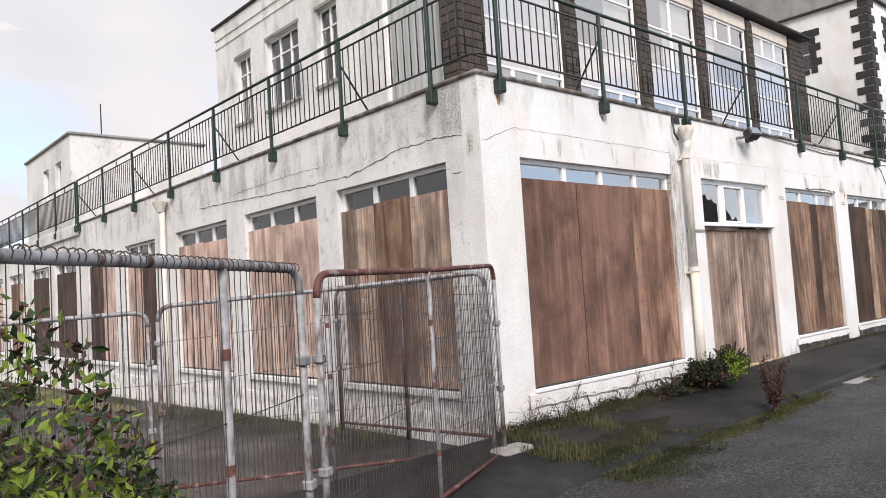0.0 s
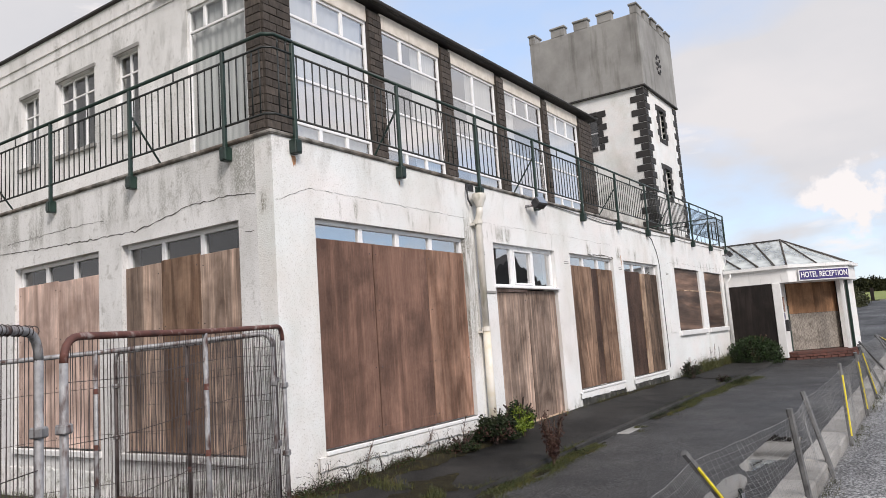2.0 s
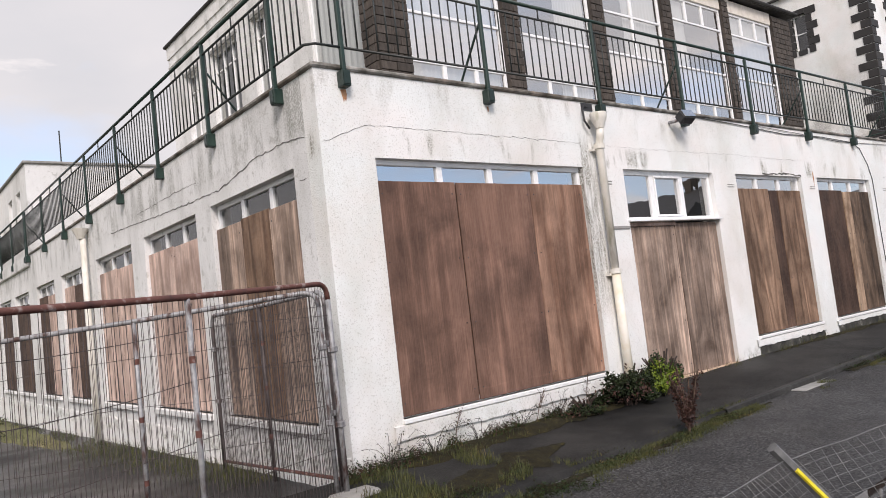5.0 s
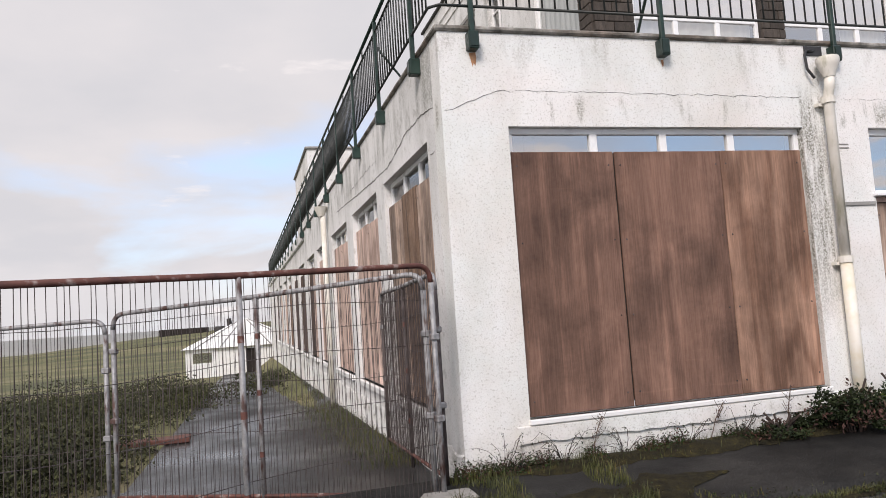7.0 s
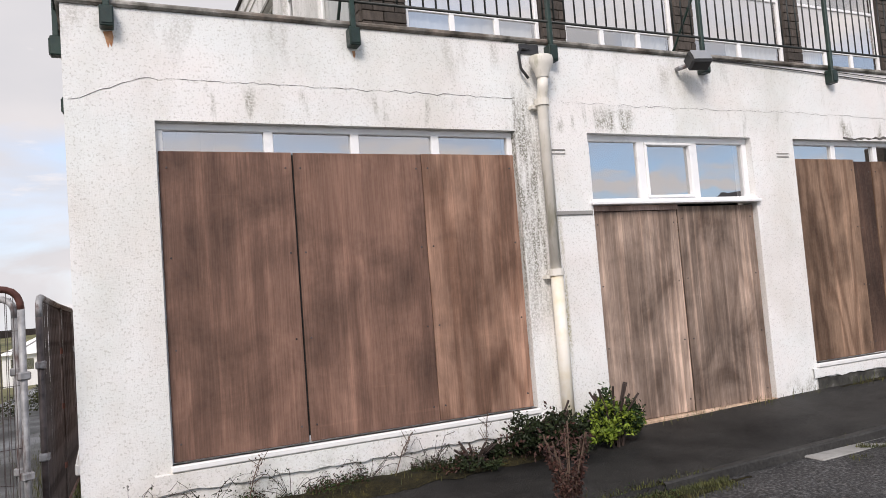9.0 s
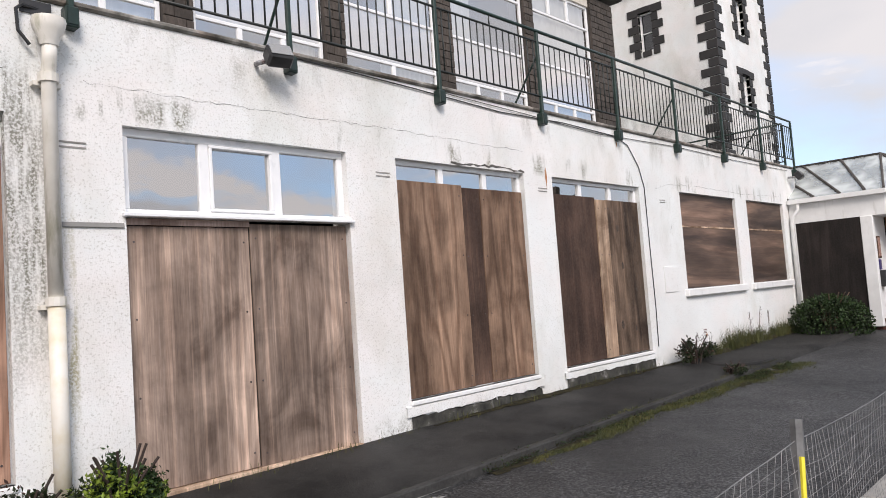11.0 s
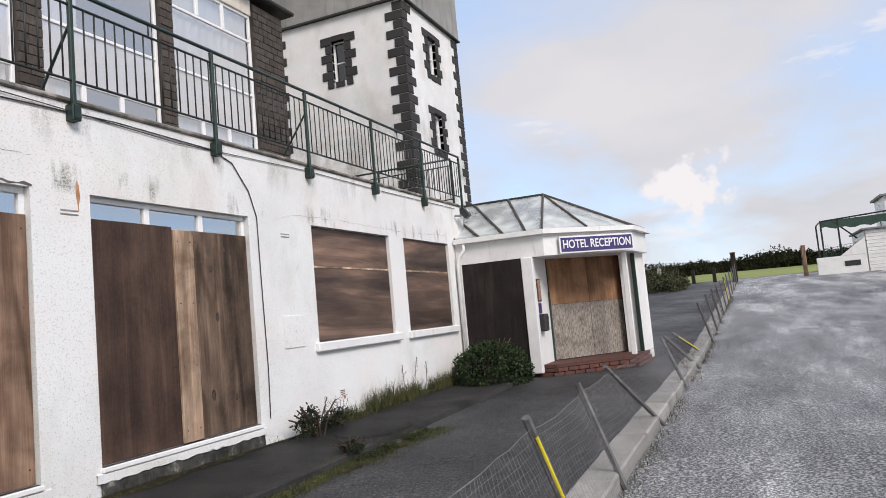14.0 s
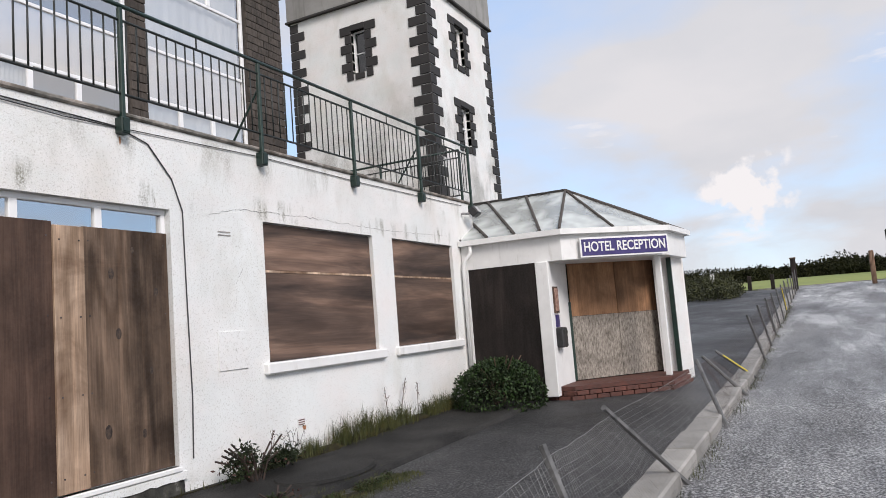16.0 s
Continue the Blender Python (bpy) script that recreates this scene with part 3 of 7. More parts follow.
# ---- mesh helpers ----
def part(name, bm, mat_, parent=None, label="", smooth=False):
    me = bpy.data.meshes.new(name)
    bm.normal_update()
    bm.to_mesh(me)
    bm.free()
    me.materials.append(mat_)
    if smooth:
        me.shade_smooth()
    ob = new(name, me)
    if parent:
        ob.parent = parent
    if label:
        tagged(ob, label)
    return ob


def share(name, me, parent, m, label=""):
    ob = new(name, me)
    ob.parent = parent
    ob.matrix_basis = m
    return tagged(ob, label)


def thing(name, at=(0, 0, 0), label="", category="", group="", kind=""):
    ob = new(name)
    ob.empty_display_size = 0.2
    ob.location = at
    return tagged(ob, label, category, group, kind)


def mesh_of(bm, mat_, name="piece", smooth=False):
    me = bpy.data.meshes.new(name)
    bm.to_mesh(me)
    bm.free()
    me.materials.append(mat_)
    if smooth:
        me.shade_smooth()
    return me


def box(bm, x0, x1, y0, y1, z0, z1, bevel=0.0):
    r = bmesh.ops.create_cube(bm, size=1, matrix=Matrix.LocRotScale(((x0 + x1) / 2, (y0 + y1) / 2, (z0 + z1) / 2), None, (abs(x1 - x0), abs(y1 - y0), abs(z1 - z0))))
    if bevel:
        es = list({e for v in r["verts"] for e in v.link_edges})
        bmesh.ops.bevel(bm, geom=es, offset=bevel, segments=1, affect="EDGES")
    return bm


def new_box(*a, **k):
    return box(bmesh.new(), *a, **k)


def tube(bm, p, q, r, n=8, r2=None):
    p, q = Vector(p), Vector(q)
    d = q - p
    bmesh.ops.create_cone(bm, cap_ends=True, segments=n, radius1=r, radius2=r if r2 is None else r2, depth=d.length,
                          matrix=Matrix.Translation((p + q) / 2) @ d.to_track_quat("Z", "Y").to_matrix().to_4x4())
    return bm


def pipe_run(bm, pts, r, n=8):
    """A tube along points, in one skin."""
    pts = [Vector(p) for p in pts]
    rings = []
    for i, p in enumerate(pts):
        d = (pts[min(i + 1, len(pts) - 1)] - pts[max(i - 1, 0)]).normalized()
        a = d.orthogonal().normalized() if i == 0 else (rings[-1][1] - d * rings[-1][1].dot(d)).normalized()
        b = d.cross(a)
        rings.append(([bm.verts.new(p + r * (a * math.cos(k * math.tau / n) + b * math.sin(k * math.tau / n))) for k in range(n)], a))
    for (r0, _), (r1, _) in zip(rings, rings[1:]):
        for k in range(n):
            bm.faces.new((r0[k], r0[(k + 1) % n], r1[(k + 1) % n], r1[k]))
    bm.faces.new(rings[0][0][::-1]); bm.faces.new(rings[-1][0])
    return bm


def bend(corner, a, b, r, steps=5):
    """Points that round a corner from the direction of a to that of b."""
    c, a, b = Vector(corner), Vector(a), Vector(b)
    p, q = c + (a - c).normalized() * r, c + (b - c).normalized() * r
    return [(1 - t) ** 2 * p + 2 * t * (1 - t) * c + t * t * q for t in [k / steps for k in range(steps + 1)]]


def wall(name, axis, face, thick, a0, a1, z0, z1, holes, mat_, step=0.6, parent=None):
    """A wall with openings; axis 'y': runs along x, outside at y=face, thickness towards +y; axis 'x': runs along y."""
    us = sorted({a0, a1, *[h[0] for h in holes], *[h[1] for h in holes]})
    vs = sorted({z0, z1, *[h[2] for h in holes], *[h[3] for h in holes]})
    bm = bmesh.new()
    cache = {}

    def vert(a, d, z):
        key = (round(a, 4), round(d, 4), round(z, 4))
        if key not in cache:
            cache[key] = bm.verts.new((a, d, z) if axis == "y" else (d, a, z))
        return cache[key]

    def open_at(a, z):
        return not (a0 < a < a1 and z0 < z < z1) or any(h[0] < a < h[1] and h[2] < z < h[3] for h in holes)

    def quad(*vv):
        vv = [vert(*v) for v in vv]
        bm.faces.new(vv)

    f, b = face, face + thick
    for ua, ub in zip(us, us[1:]):
        for va, vb in zip(vs, vs[1:]):
            um, vm = (ua + ub) / 2, (va + vb) / 2
            if open_at(um, vm):
                continue
            quad((ua, f, va), (ub, f, va), (ub, f, vb), (ua, f, vb))
            quad((ua, b, va), (ua, b, vb), (ub, b, vb), (ub, b, va))
            e = 1e-3
            if open_at(ua - e, vm): quad((ua, f, va), (ua, f, vb), (ua, b, vb), (ua, b, va))
            if open_at(ub + e, vm): quad((ub, f, va), (ub, b, va), (ub, b, vb), (ub, f, vb))
            if open_at(um, va - e): quad((ua, f, va), (ua, b, va), (ub, b, va), (ub, f, va))
            if open_at(um, vb + e): quad((ua, f, vb), (ub, f, vb), (ub, b, vb), (ua, b, vb))
    bmesh.ops.recalc_face_normals(bm, faces=bm.faces)
    ob = part(name, bm, mat_, parent)
    return tagged(ob, kind="structure") if not parent else ob


# ---- levels ----
FY, LX = 5.07, 5.17            # outer faces of the two ground-floor walls
DECK = 3.80                    # underside of the terrace edge
UY, UX = 9.0, 8.78             # outer faces of the upper storey


def ground_z(x, y):
    z = 0.0155 * (max(min(x, 26.0), -20) - 6.0) + 0.0
    if x > 26:
        z += 0.054 * (min(x, 62) - 26) + 0.012 * max(0.0, min(x, 160) - 62)
    if y < -2:
        z -= 0.012 * min(-2 - y, 14)
    z += 0.022 * max(0.0, min(y - 1.6, 2.1))
    if x < 5.5 and y > 7:
        z -= 0.034 * min(y - 7, 26) * min(1.0, (5.5 - x) / 0.6)
        z -= (0.045 * max(0.0, min(y - 33, 14)) + 0.0174 * max(0.0, min(y - 47, 136))) * min(1.0, (5.5 - x) / 0.6)
    if x < 5.5 and y > 60:
        z += 4.2 * math.exp(-((x + 2) / 42) ** 2 - ((y - 165) / 45) ** 2) * min(1.0, (5.5 - x) / 0.6)
    return z


def foot_z(x, y):
    """The top of the footway along the front, and of the driveway below its edge."""
    if y <= 3.79:
        return ground_z(x, y) + 0.006
    return ground_z(x, y) + 0.055 + (0.03 + 0.055 * max(0.0, min(1.0, (18.5 - x) / 5.0))) * (y - 3.75)


# ---- ground ----
def sheet(name, xs, ys, dz, mat_, keep=None):
    bm = bmesh.new()
    grid = [[bm.verts.new((x, y, ground_z(x, y) + (dz(x, y) if callable(dz) else dz))) for y in ys] for x in xs]
    for i in range(len(xs) - 1):
        for j in range(len(ys) - 1):
            if keep is None or keep((xs[i] + xs[i + 1]) / 2, (ys[j] + ys[j + 1]) / 2):
                bm.faces.new((grid[i][j], grid[i + 1][j], grid[i + 1][j + 1], grid[i][j + 1]))
    bmesh.ops.delete(bm, geom=[v for v in bm.verts if not v.link_faces], context="VERTS")
    return tagged(part(name, bm, mat_, smooth=True), kind="structure")


def spread(*stops):
    out = []
    for (a, b, k) in stops:
        out += [a + (b - a) * i / k for i in range(k)]
    return out + [stops[-1][1]]


def hill(x, y):
    h = 0.0
    if x > 70:
        h += 0.018 * min(x - 70, 140)
    return h - 0.03


KERB_OUT, KERB_IN = 0.84, 1.13
tagged(sheet("ground", spread((-1500, -60, 6), (-60, 40, 50), (40, 200, 40), (200, 2500, 8)), spread((-1500, -60, 6), (-60, 60, 60), (60, 160, 10), (160, 2500, 8)),
      lambda x, y: hill(x, y) - 0.05 if abs(x) < 2000 else -4, GRASS), "rough coastal grassland rising to a low hill", "ground")
tagged(sheet("road", spread((-40, 66, 106)), spread((-26, -6, 10), (-6, KERB_OUT, 14)), -0.012, GRAVEL), "wet grey chipping-covered road", "road")
tagged(sheet("field", spread((66, 140, 24)), spread((-60, 9, 18)), lambda x, y: hill(x, y) + 0.03, FIELD), "bright mown green field", "field")
tagged(sheet("driveway", spread((-12, 5.1, 20), (5.1, 26, 40)), spread((KERB_IN - 0.02, 3.75, 8)), 0.006, ASPHALT), "damp dark asphalt driveway with puddles", "road")
tagged(sheet("footway", spread((-6, 5.1, 10), (5.1, 25.0, 40)), [3.76, 3.80, 3.84, 4.2, 4.6, 5.10], lambda x, y: foot_z(x, y) - ground_z(x, y) - (0.0 if y > 3.83 else 0.012 if y > 3.79 else 0.06) + 0.012 * noise.noise((x * 1.4, y * 3, 8)), FOOTWAY), "dark asphalt footway beside the building", "pavement")
tagged(sheet("yard", spread((-14, 0.8, 10), (0.8, 5.2, 11)), spread((5.10, 9, 6), (9, 44, 30)), 0.012, WETYARD, lambda x, y: x > 2.4 or y < 7.3), "wet asphalt yard running down beside the building", "pavement")
tagged(sheet("car_park", spread((26.0, 60, 34)), spread((KERB_IN, 14, 12)), 0.006, ASPHALT), "wet asphalt car park behind the fence", "pavement")

def puddle(cx, cy, rx, ry, seed):
    bm = bmesh.new()
    ring_ = []
    for k in range(48):
        a = k * math.tau / 48
        s = 1 + 0.38 * noise.noise((math.cos(a) * 1.6 + seed, math.sin(a) * 1.6, 0.3)) + 0.16 * noise.noise((math.cos(a) * 5, math.sin(a) * 5 + seed, 1))
        x, y = cx + rx * s * math.cos(a), cy + ry * s * math.sin(a)
        ring_.append(bm.verts.new((x, y, ground_z(x, min(y, 1.6) if y < 4 else y) + (0.0095 if y < 4 else 0.016))))
    bm.faces.new(ring_)
    return tagged(part("puddle", bm, PUDDLE), "shallow rain puddle on the asphalt", "puddle", "rain puddles", "structure")


puddle(6.5, 1.72, 1.5, 0.40, 2)
puddle(9.6, 1.66, 1.1, 0.34, 5)
puddle(3.4, 1.9, 0.9, 0.45, 9)

# sea and foreshore below the left-hand slope
bm = bmesh.new()
for a, b in (((-900, 130), (60, 2400)),):
    vs = [bm.verts.new(p) for p in ((a[0], a[1], -3.6), (b[0], a[1], -3.6), (b[0], b[1], -3.6), (a[0], b[1], -3.6))]
    bm.faces.new(vs)
tagged(part("water", bm, SAND), "pale flat foreshore and sea", "water", kind="structure")

# kerb of cast blocks
kerb_me = mesh_of(new_box(-0.455, 0.455, 0.0, KERB_IN - KERB_OUT, -0.16, 0.125, bevel=0.018), CONCRETE, "kerb_block")
kerb = thing("kerb", (0, 0, 0), "weathered concrete kerb beneath the leaning fence", "kerb", kind="structure")
rk = random.Random(4)
for i in range(60):
    x = 0.6 + i * 0.92
    share("kerb_block", kerb_me, kerb, pose(x, KERB_OUT + rk.uniform(-.01, .01), ground_z(x, 0.9) + rk.uniform(-.008, .008), 0, -math.degrees(math.atan(0.0155 if x < 26 else 0.068)), rk.uniform(-.6, .6)))

# ---- ground-floor block ----
SILL, HEAD = 0.58, 3.0
W1, DOOR, W2, W3, W4, W5 = (5.74, 8.70), (9.47, 11.55), (12.18, 14.28), (14.87, 17.09), (18.41, 20.65), (21.18, 23.12)
front_holes = [(*W1, SILL, HEAD), (*DOOR, 0.2, HEAD), (*W2, SILL, HEAD), (*W3, SILL, HEAD), (*W4, 1.42, HEAD), (*W5, 1.42, HEAD)]
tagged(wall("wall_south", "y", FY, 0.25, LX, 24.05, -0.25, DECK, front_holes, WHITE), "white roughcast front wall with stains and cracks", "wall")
LW = [(5.60, 7.68), (8.16, 10.2), (10.82, 12.88), (13.9, 15.58), (16.25, 18.15), (19.1, 21.0), (21.6, 23.5), (24.6, 26.4), (27.4, 29.2), (30.6, 32.4), (34.0, 36.0), (37.5, 39.5)]
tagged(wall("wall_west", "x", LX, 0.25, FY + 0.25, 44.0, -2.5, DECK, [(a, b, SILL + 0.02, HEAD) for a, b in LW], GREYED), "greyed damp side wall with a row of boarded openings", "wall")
tagged(part("wall_east", new_box(23.8, 24.05, FY + 0.25, 44, -0.2, DECK), WHITE), "white end wall", "wall", kind="structure")
tagged(part("wall_north", new_box(LX, 24.05, 44, 44.25, -2.5, DECK), GREYED), "plain rear wall", "wall", kind="structure")
tagged(part("floor", new_box(LX + 0.25, 23.8, FY + 0.25, 44, -0.1, 0.05), CONCRETE), "bare concrete floor inside", "floor", kind="structure")
bm = new_box(LX - 0.03, 24.08, FY - 0.03, 44.25, DECK + 0.002, DECK + 0.05, bevel=0.015)
tagged(part("terrace_slab", bm, EDGE), "mossy concrete terrace slab edge", "terrace", kind="structure")
# Added sheet and near-black ceiling: room darkness by colour behind the panes.
tagged(part("wall_inner", new_box(LX + 0.95, LX + 1.05, FY + 0.6, 43.5, 0.06, 3.49), DARK), "added near-black sheet that keeps the side panes dark", "wall", kind="structure")
tagged(part("ceiling", new_box(LX + 0.26, 23.79, FY + 0.26, 43.9, 3.5, 3.7), DARK), "ceiling coloured near-black for unlit rooms", "ceiling", kind="structure")


def window_frame(name, axis, face, a0, a1, z0, z1, mulls, transoms=(), t=0.055, depth=0.06, label="", glass=GLASS, bands=None, kind="structure", sash=()):
    """A glazed frame: outer bars, mullions at the places in mulls, transoms at heights; the panes lie between."""
    # side-facing panes get the copy with lowered sky reflection
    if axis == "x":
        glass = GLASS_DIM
    w = thing(name, (0, 0, 0), label or "white plastic-framed window above plywood boards", "window", kind=kind)

    def bar(nm, p0, p1, q0, q1, d0=0.0, d1=depth, mat_=PVC):
        bm = new_box(p0, p1, face + d0, face + d1, q0, q1, bevel=0.006) if axis == "y" else new_box(face + d0, face + d1, p0, p1, q0, q1, bevel=0.006)
        return part(nm, bm, mat_, w)

    bar("frame_head", a0, a1, z1 - t, z1)
    bar("frame_foot", a0, a1, z0, z0 + t)
    bar("frame_jamb", a0, a0 + t, z0 + t, z1 - t)
    bar("frame_jamb", a1 - t, a1, z0 + t, z1 - t)
    edges = [a0, *mulls, a1]
    levels = [z0, *transoms, z1]
    for k, (za, zb) in enumerate(zip(levels, levels[1:])):
        if bands is None or k in bands:
            for m in mulls:
                bar("mullion", m - t * 0.7, m + t * 0.7, za + t * 0.46, zb - t * 0.46, 0.002, depth - 0.002)
    for z in transoms:
        bar("transom", a0 + t, a1 - t, z - t * 0.45, z + t * 0.45, 0.004, depth - 0.004)
    for k, (za, zb) in enumerate(zip(levels, levels[1:])):
        ee = edges if bands is None or k in bands else [a0, a1]
        for p, q in zip(ee, ee[1:]):
            pm = bmesh.new()
            d = face + 0.03
            cs = ((p + 0.01, za + 0.01), (q - 0.01, za + 0.01), (q - 0.01, zb - 0.01), (p + 0.01, zb - 0.01))
            cs = cs if axis == "y" else cs[::-1]
            pm.faces.new([pm.verts.new((a, d, z) if axis == "y" else (d, a, z)) for a, z in cs])
            ob = part("pane", pm, glass, w)
            ob.visible_shadow = False
            if sash and zb - za > 0.3 and (p, q) in sash:
                top_, lo_ = zb - t, max(za + t, 2.4) if za < 2 else za + t
                for nm, (c0, c1, e0, e1) in (("sash_rail", (p + t * .7, q - t * .7, top_ - 0.028, top_)), ("sash_rail", (p + t * .7, q - t * .7, lo_, lo_ + 0.028)),
                                             ("sash_stile", (p + t * .7, p + t * .7 + 0.028, lo_ + 0.028, top_ - 0.028)), ("sash_stile", (q - t * .7 - 0.028, q - t * .7, lo_ + 0.028, top_ - 0.028))):
                    bar(nm, c0, c1, e0, e1, -0.014, depth - 0.02)
    return w


for i, (a, b, z0, mulls) in enumerate([
        (*W1, SILL, (6.55, 7.24, 7.95)), (*DOOR, 2.33, (10.14, 10.82)), (*W2, SILL, (12.9, 13.62)), (*W3, SILL, (15.6, 16.36)),
        (*W4, 1.42, (19.5,)), (*W5, 1.42, (22.1,))]):
    lights_ = list(zip([a, *mulls], [*mulls, b]))
    window_frame("window_%d" % (i + 1), "y", FY + 0.066, a, b, z0, HEAD, mulls, t=0.062 if i == 1 else 0.052, sash=lights_[1:-1] if i == 1 else ())
for i, (a, b) in enumerate(LW):
    k = (b - a) / 3
    window_frame("window_%d" % (60 + i), "x", LX + 0.085, a, b, SILL + 0.02, HEAD, (a + k, a + 2 * k))


# ---- boards ----
def board(axis, face, a0, a1, z0, z1, mat_, label, thick=0.018, proud=0.0, lean=0.0):
    c = ((a0 + a1) / 2, face - proud, z0) if axis == "y" else (face - proud, (a0 + a1) / 2, z0)
    h = (a1 - a0) / 2
    bm = new_box(-h, h, 0, thick, 0, z1 - z0, bevel=0.003) if axis == "y" else new_box(0, thick, -h, h, 0, z1 - z0, bevel=0.003)
    ob = tagged(part("plywood_board", bm, mat_), label, "board", "boards over openings")
    ob.matrix_basis = pose(*c, 0, lean, 0)
    for k in range(4):
        z = 0.12 + (z1 - z0 - 0.24) * k / 3
        for s in (-1, 1):
            sb = bmesh.new()
            q = (s * (h - 0.05), -0.002, z) if axis == "y" else (-0.002, s * (h - 0.05), z)
            d = Vector((0, 0.004, 0)) if axis == "y" else Vector((0.004, 0, 0))
            tube(sb, Vector(q) - d * 0.5, Vector(q) + d, 0.008, 6)
            part("screw", sb, WIRE, ob)
    return ob


TOP = 2.80
BF = FY + 0.045
board("y", BF, 5.755, 6.711, SILL + 0.01, TOP - 0.01, PLY_RED, "reddish plywood board screwed over a wide opening")
board("y", BF, 6.726, 7.795, SILL + 0.01, TOP - 0.012, PLY_RED, "dark reddish plywood board streaked by damp")
board("y", BF, 7.80, 8.685, SILL + 0.01, TOP - 0.008, PLY_REDGRAIN, "reddish plywood board with a strong wood grain")
# Dark strips added behind two joints so the gaps look unlit.
for a_, b_, z0_, z1_ in ((6.705, 6.732, SILL + 0.01, TOP - 0.02), (10.498, 10.520, 0.31, 2.26)):
    tagged(part("backing_batten", new_box(a_, b_, BF + 0.0285, BF + 0.034, z0_, z1_), ROOFING), "added dark strip that blackens a gap between boards", "batten")
board("y", BF + 0.01, 9.49, 10.503, 0.305, 2.265, PLY_GREY, "silvered grey plywood board over a double doorway")
board("y", BF + 0.006, 10.515, 11.535, 0.285, 2.30, PLY_GREY, "grey-brown plywood board over a double doorway")
board("y", BF, 12.19, 13.19, SILL + 0.01, TOP - 0.01, PLY_TAN, "brown plywood board with a swirling grain")
board("y", BF + 0.012, 13.19, 13.50, SILL + 0.01, TOP - 0.03, PLY_DARK, "narrow dark timber strip between two boards")
board("y", BF, 13.50, 14.27, SILL + 0.01, TOP - 0.03, PLY_TAN, "brown plywood board over a window")
board("y", BF, 14.88, 15.90, SILL + 0.01, TOP - 0.01, PLY_DARK, "dark brown plywood board over a window")
board("y", BF, 15.90, 16.18, SILL + 0.01, TOP - 0.04, PLY_PALE, "pale knotty plank between two dark boards", thick=0.03, proud=0.02)
knotty = board("y", BF, 16.18, 17.08, SILL + 0.01, TOP - 0.03, PLY_KNOTTY, "dark knotty plywood board over a window")
for x, z, s in ((-0.18, 1.78, 0.05), (0.3, 1.62, 0.04), (-0.12, 1.25, 0.05), (0.22, 0.9, 0.035), (-0.25, 0.42, 0.06), (0.12, 0.35, 0.04), (0.05, 2.0, 0.03)):
    kb = bmesh.new()
    bmesh.ops.create_circle(kb, cap_ends=True, segments=12, radius=s * 0.8, matrix=pose(x, -0.0015, z, 90, 0, 0) @ Matrix.Diagonal((0.75, 1.3, 1, 1)))
    part("knot", kb, KNOT, knotty)
for a, b in (W4, W5):
    board("y", BF, a + 0.01, b - 0.01, 1.43, 2.43, PLY_ACROSS, "brown plywood board, the lower of two over a window")
    board("y", BF + 0.004, a + 0.01, b - 0.01, 2.46, HEAD - 0.01, PLY_ACROSS, "brown plywood strip, the upper of two over a window")
    tagged(part("batten", new_box(a + 0.01, b - 0.01, BF - 0.004, BF + 0.03, 2.432, 2.458), PLY_PALE), "pale batten between two boards", "batten")
left_kinds = [(PLY_GREY, PLY_TAN, PLY_GREY), (PLY_PINK, PLY_PINK), (PLY_PINK, PLY_PINK), (PLY_DARK, PLY_PINK), (PLY_PINK, PLY_DARK), (PLY_DARK, PLY_DARK), (PLY_DARK, PLY_DARK), (PLY_PINK, PLY_TAN), (PLY_PINK, PLY_PINK), (PLY_DARK, PLY_PINK), (PLY_PINK, PLY_DARK), (PLY_DARK, PLY_DARK)]
for (a, b), kinds in zip(LW, left_kinds):
    k = (b - a - 0.02) / len(kinds)
    for i, mm in enumerate(kinds):
        board("x", LX + 0.045, a + 0.01 + i * k, a + 0.004 + (i + 1) * k, SILL + 0.03, 2.72 + 0.02 * (i % 2), mm, "bleached plywood board over a side window")

# sills and plinths
for a, b, z in ((*W1, SILL), (*W2, SILL), (*W3, SILL)):
    tagged(part("window_sill", new_box(a - 0.01, b + 0.01, FY - 0.035, FY + 0.06, z - 0.045, z, bevel=0.008), CLEAN), "white painted window sill", "sill", kind="structure")
for a, b in (W4, W5):
    tagged(part("window_sill", new_box(a - 0.10, b + 0.10, FY - 0.07, FY + 0.06, 1.30, 1.425, bevel=0.015), CLEAN), "white painted projecting window sill", "sill", kind="structure")
for a, b in LW:
    tagged(part("window_sill", new_box(LX - 0.05, LX + 0.06, a - 0.02, b + 0.02, SILL - 0.06, SILL + 0.02, bevel=0.01), CLEAN), "white painted side window sill", "sill", kind="structure")
tagged(part("door_sill", new_box(DOOR[0], DOOR[1], FY - 0.012, FY + 0.2, 0.18, 0.30, bevel=0.006), PLY_PALE), "worn pale timber doorway threshold", "threshold", kind="structure")

tagged(part("window_sill", new_box(DOOR[0] - 0.03, DOOR[1] + 0.03, FY - 0.045, FY + 0.09, 2.322, 2.352, bevel=0.006), PVC), "white plastic sill over the boarded doorway", "sill", kind="structure")
tagged(part("door_head", new_box(DOOR[0] + 0.01, 10.50, FY + 0.03, FY + 0.06, 2.27, 2.318), PLY_PINK), "pale timber head strip over the doorway boards", "trim", kind="structure")


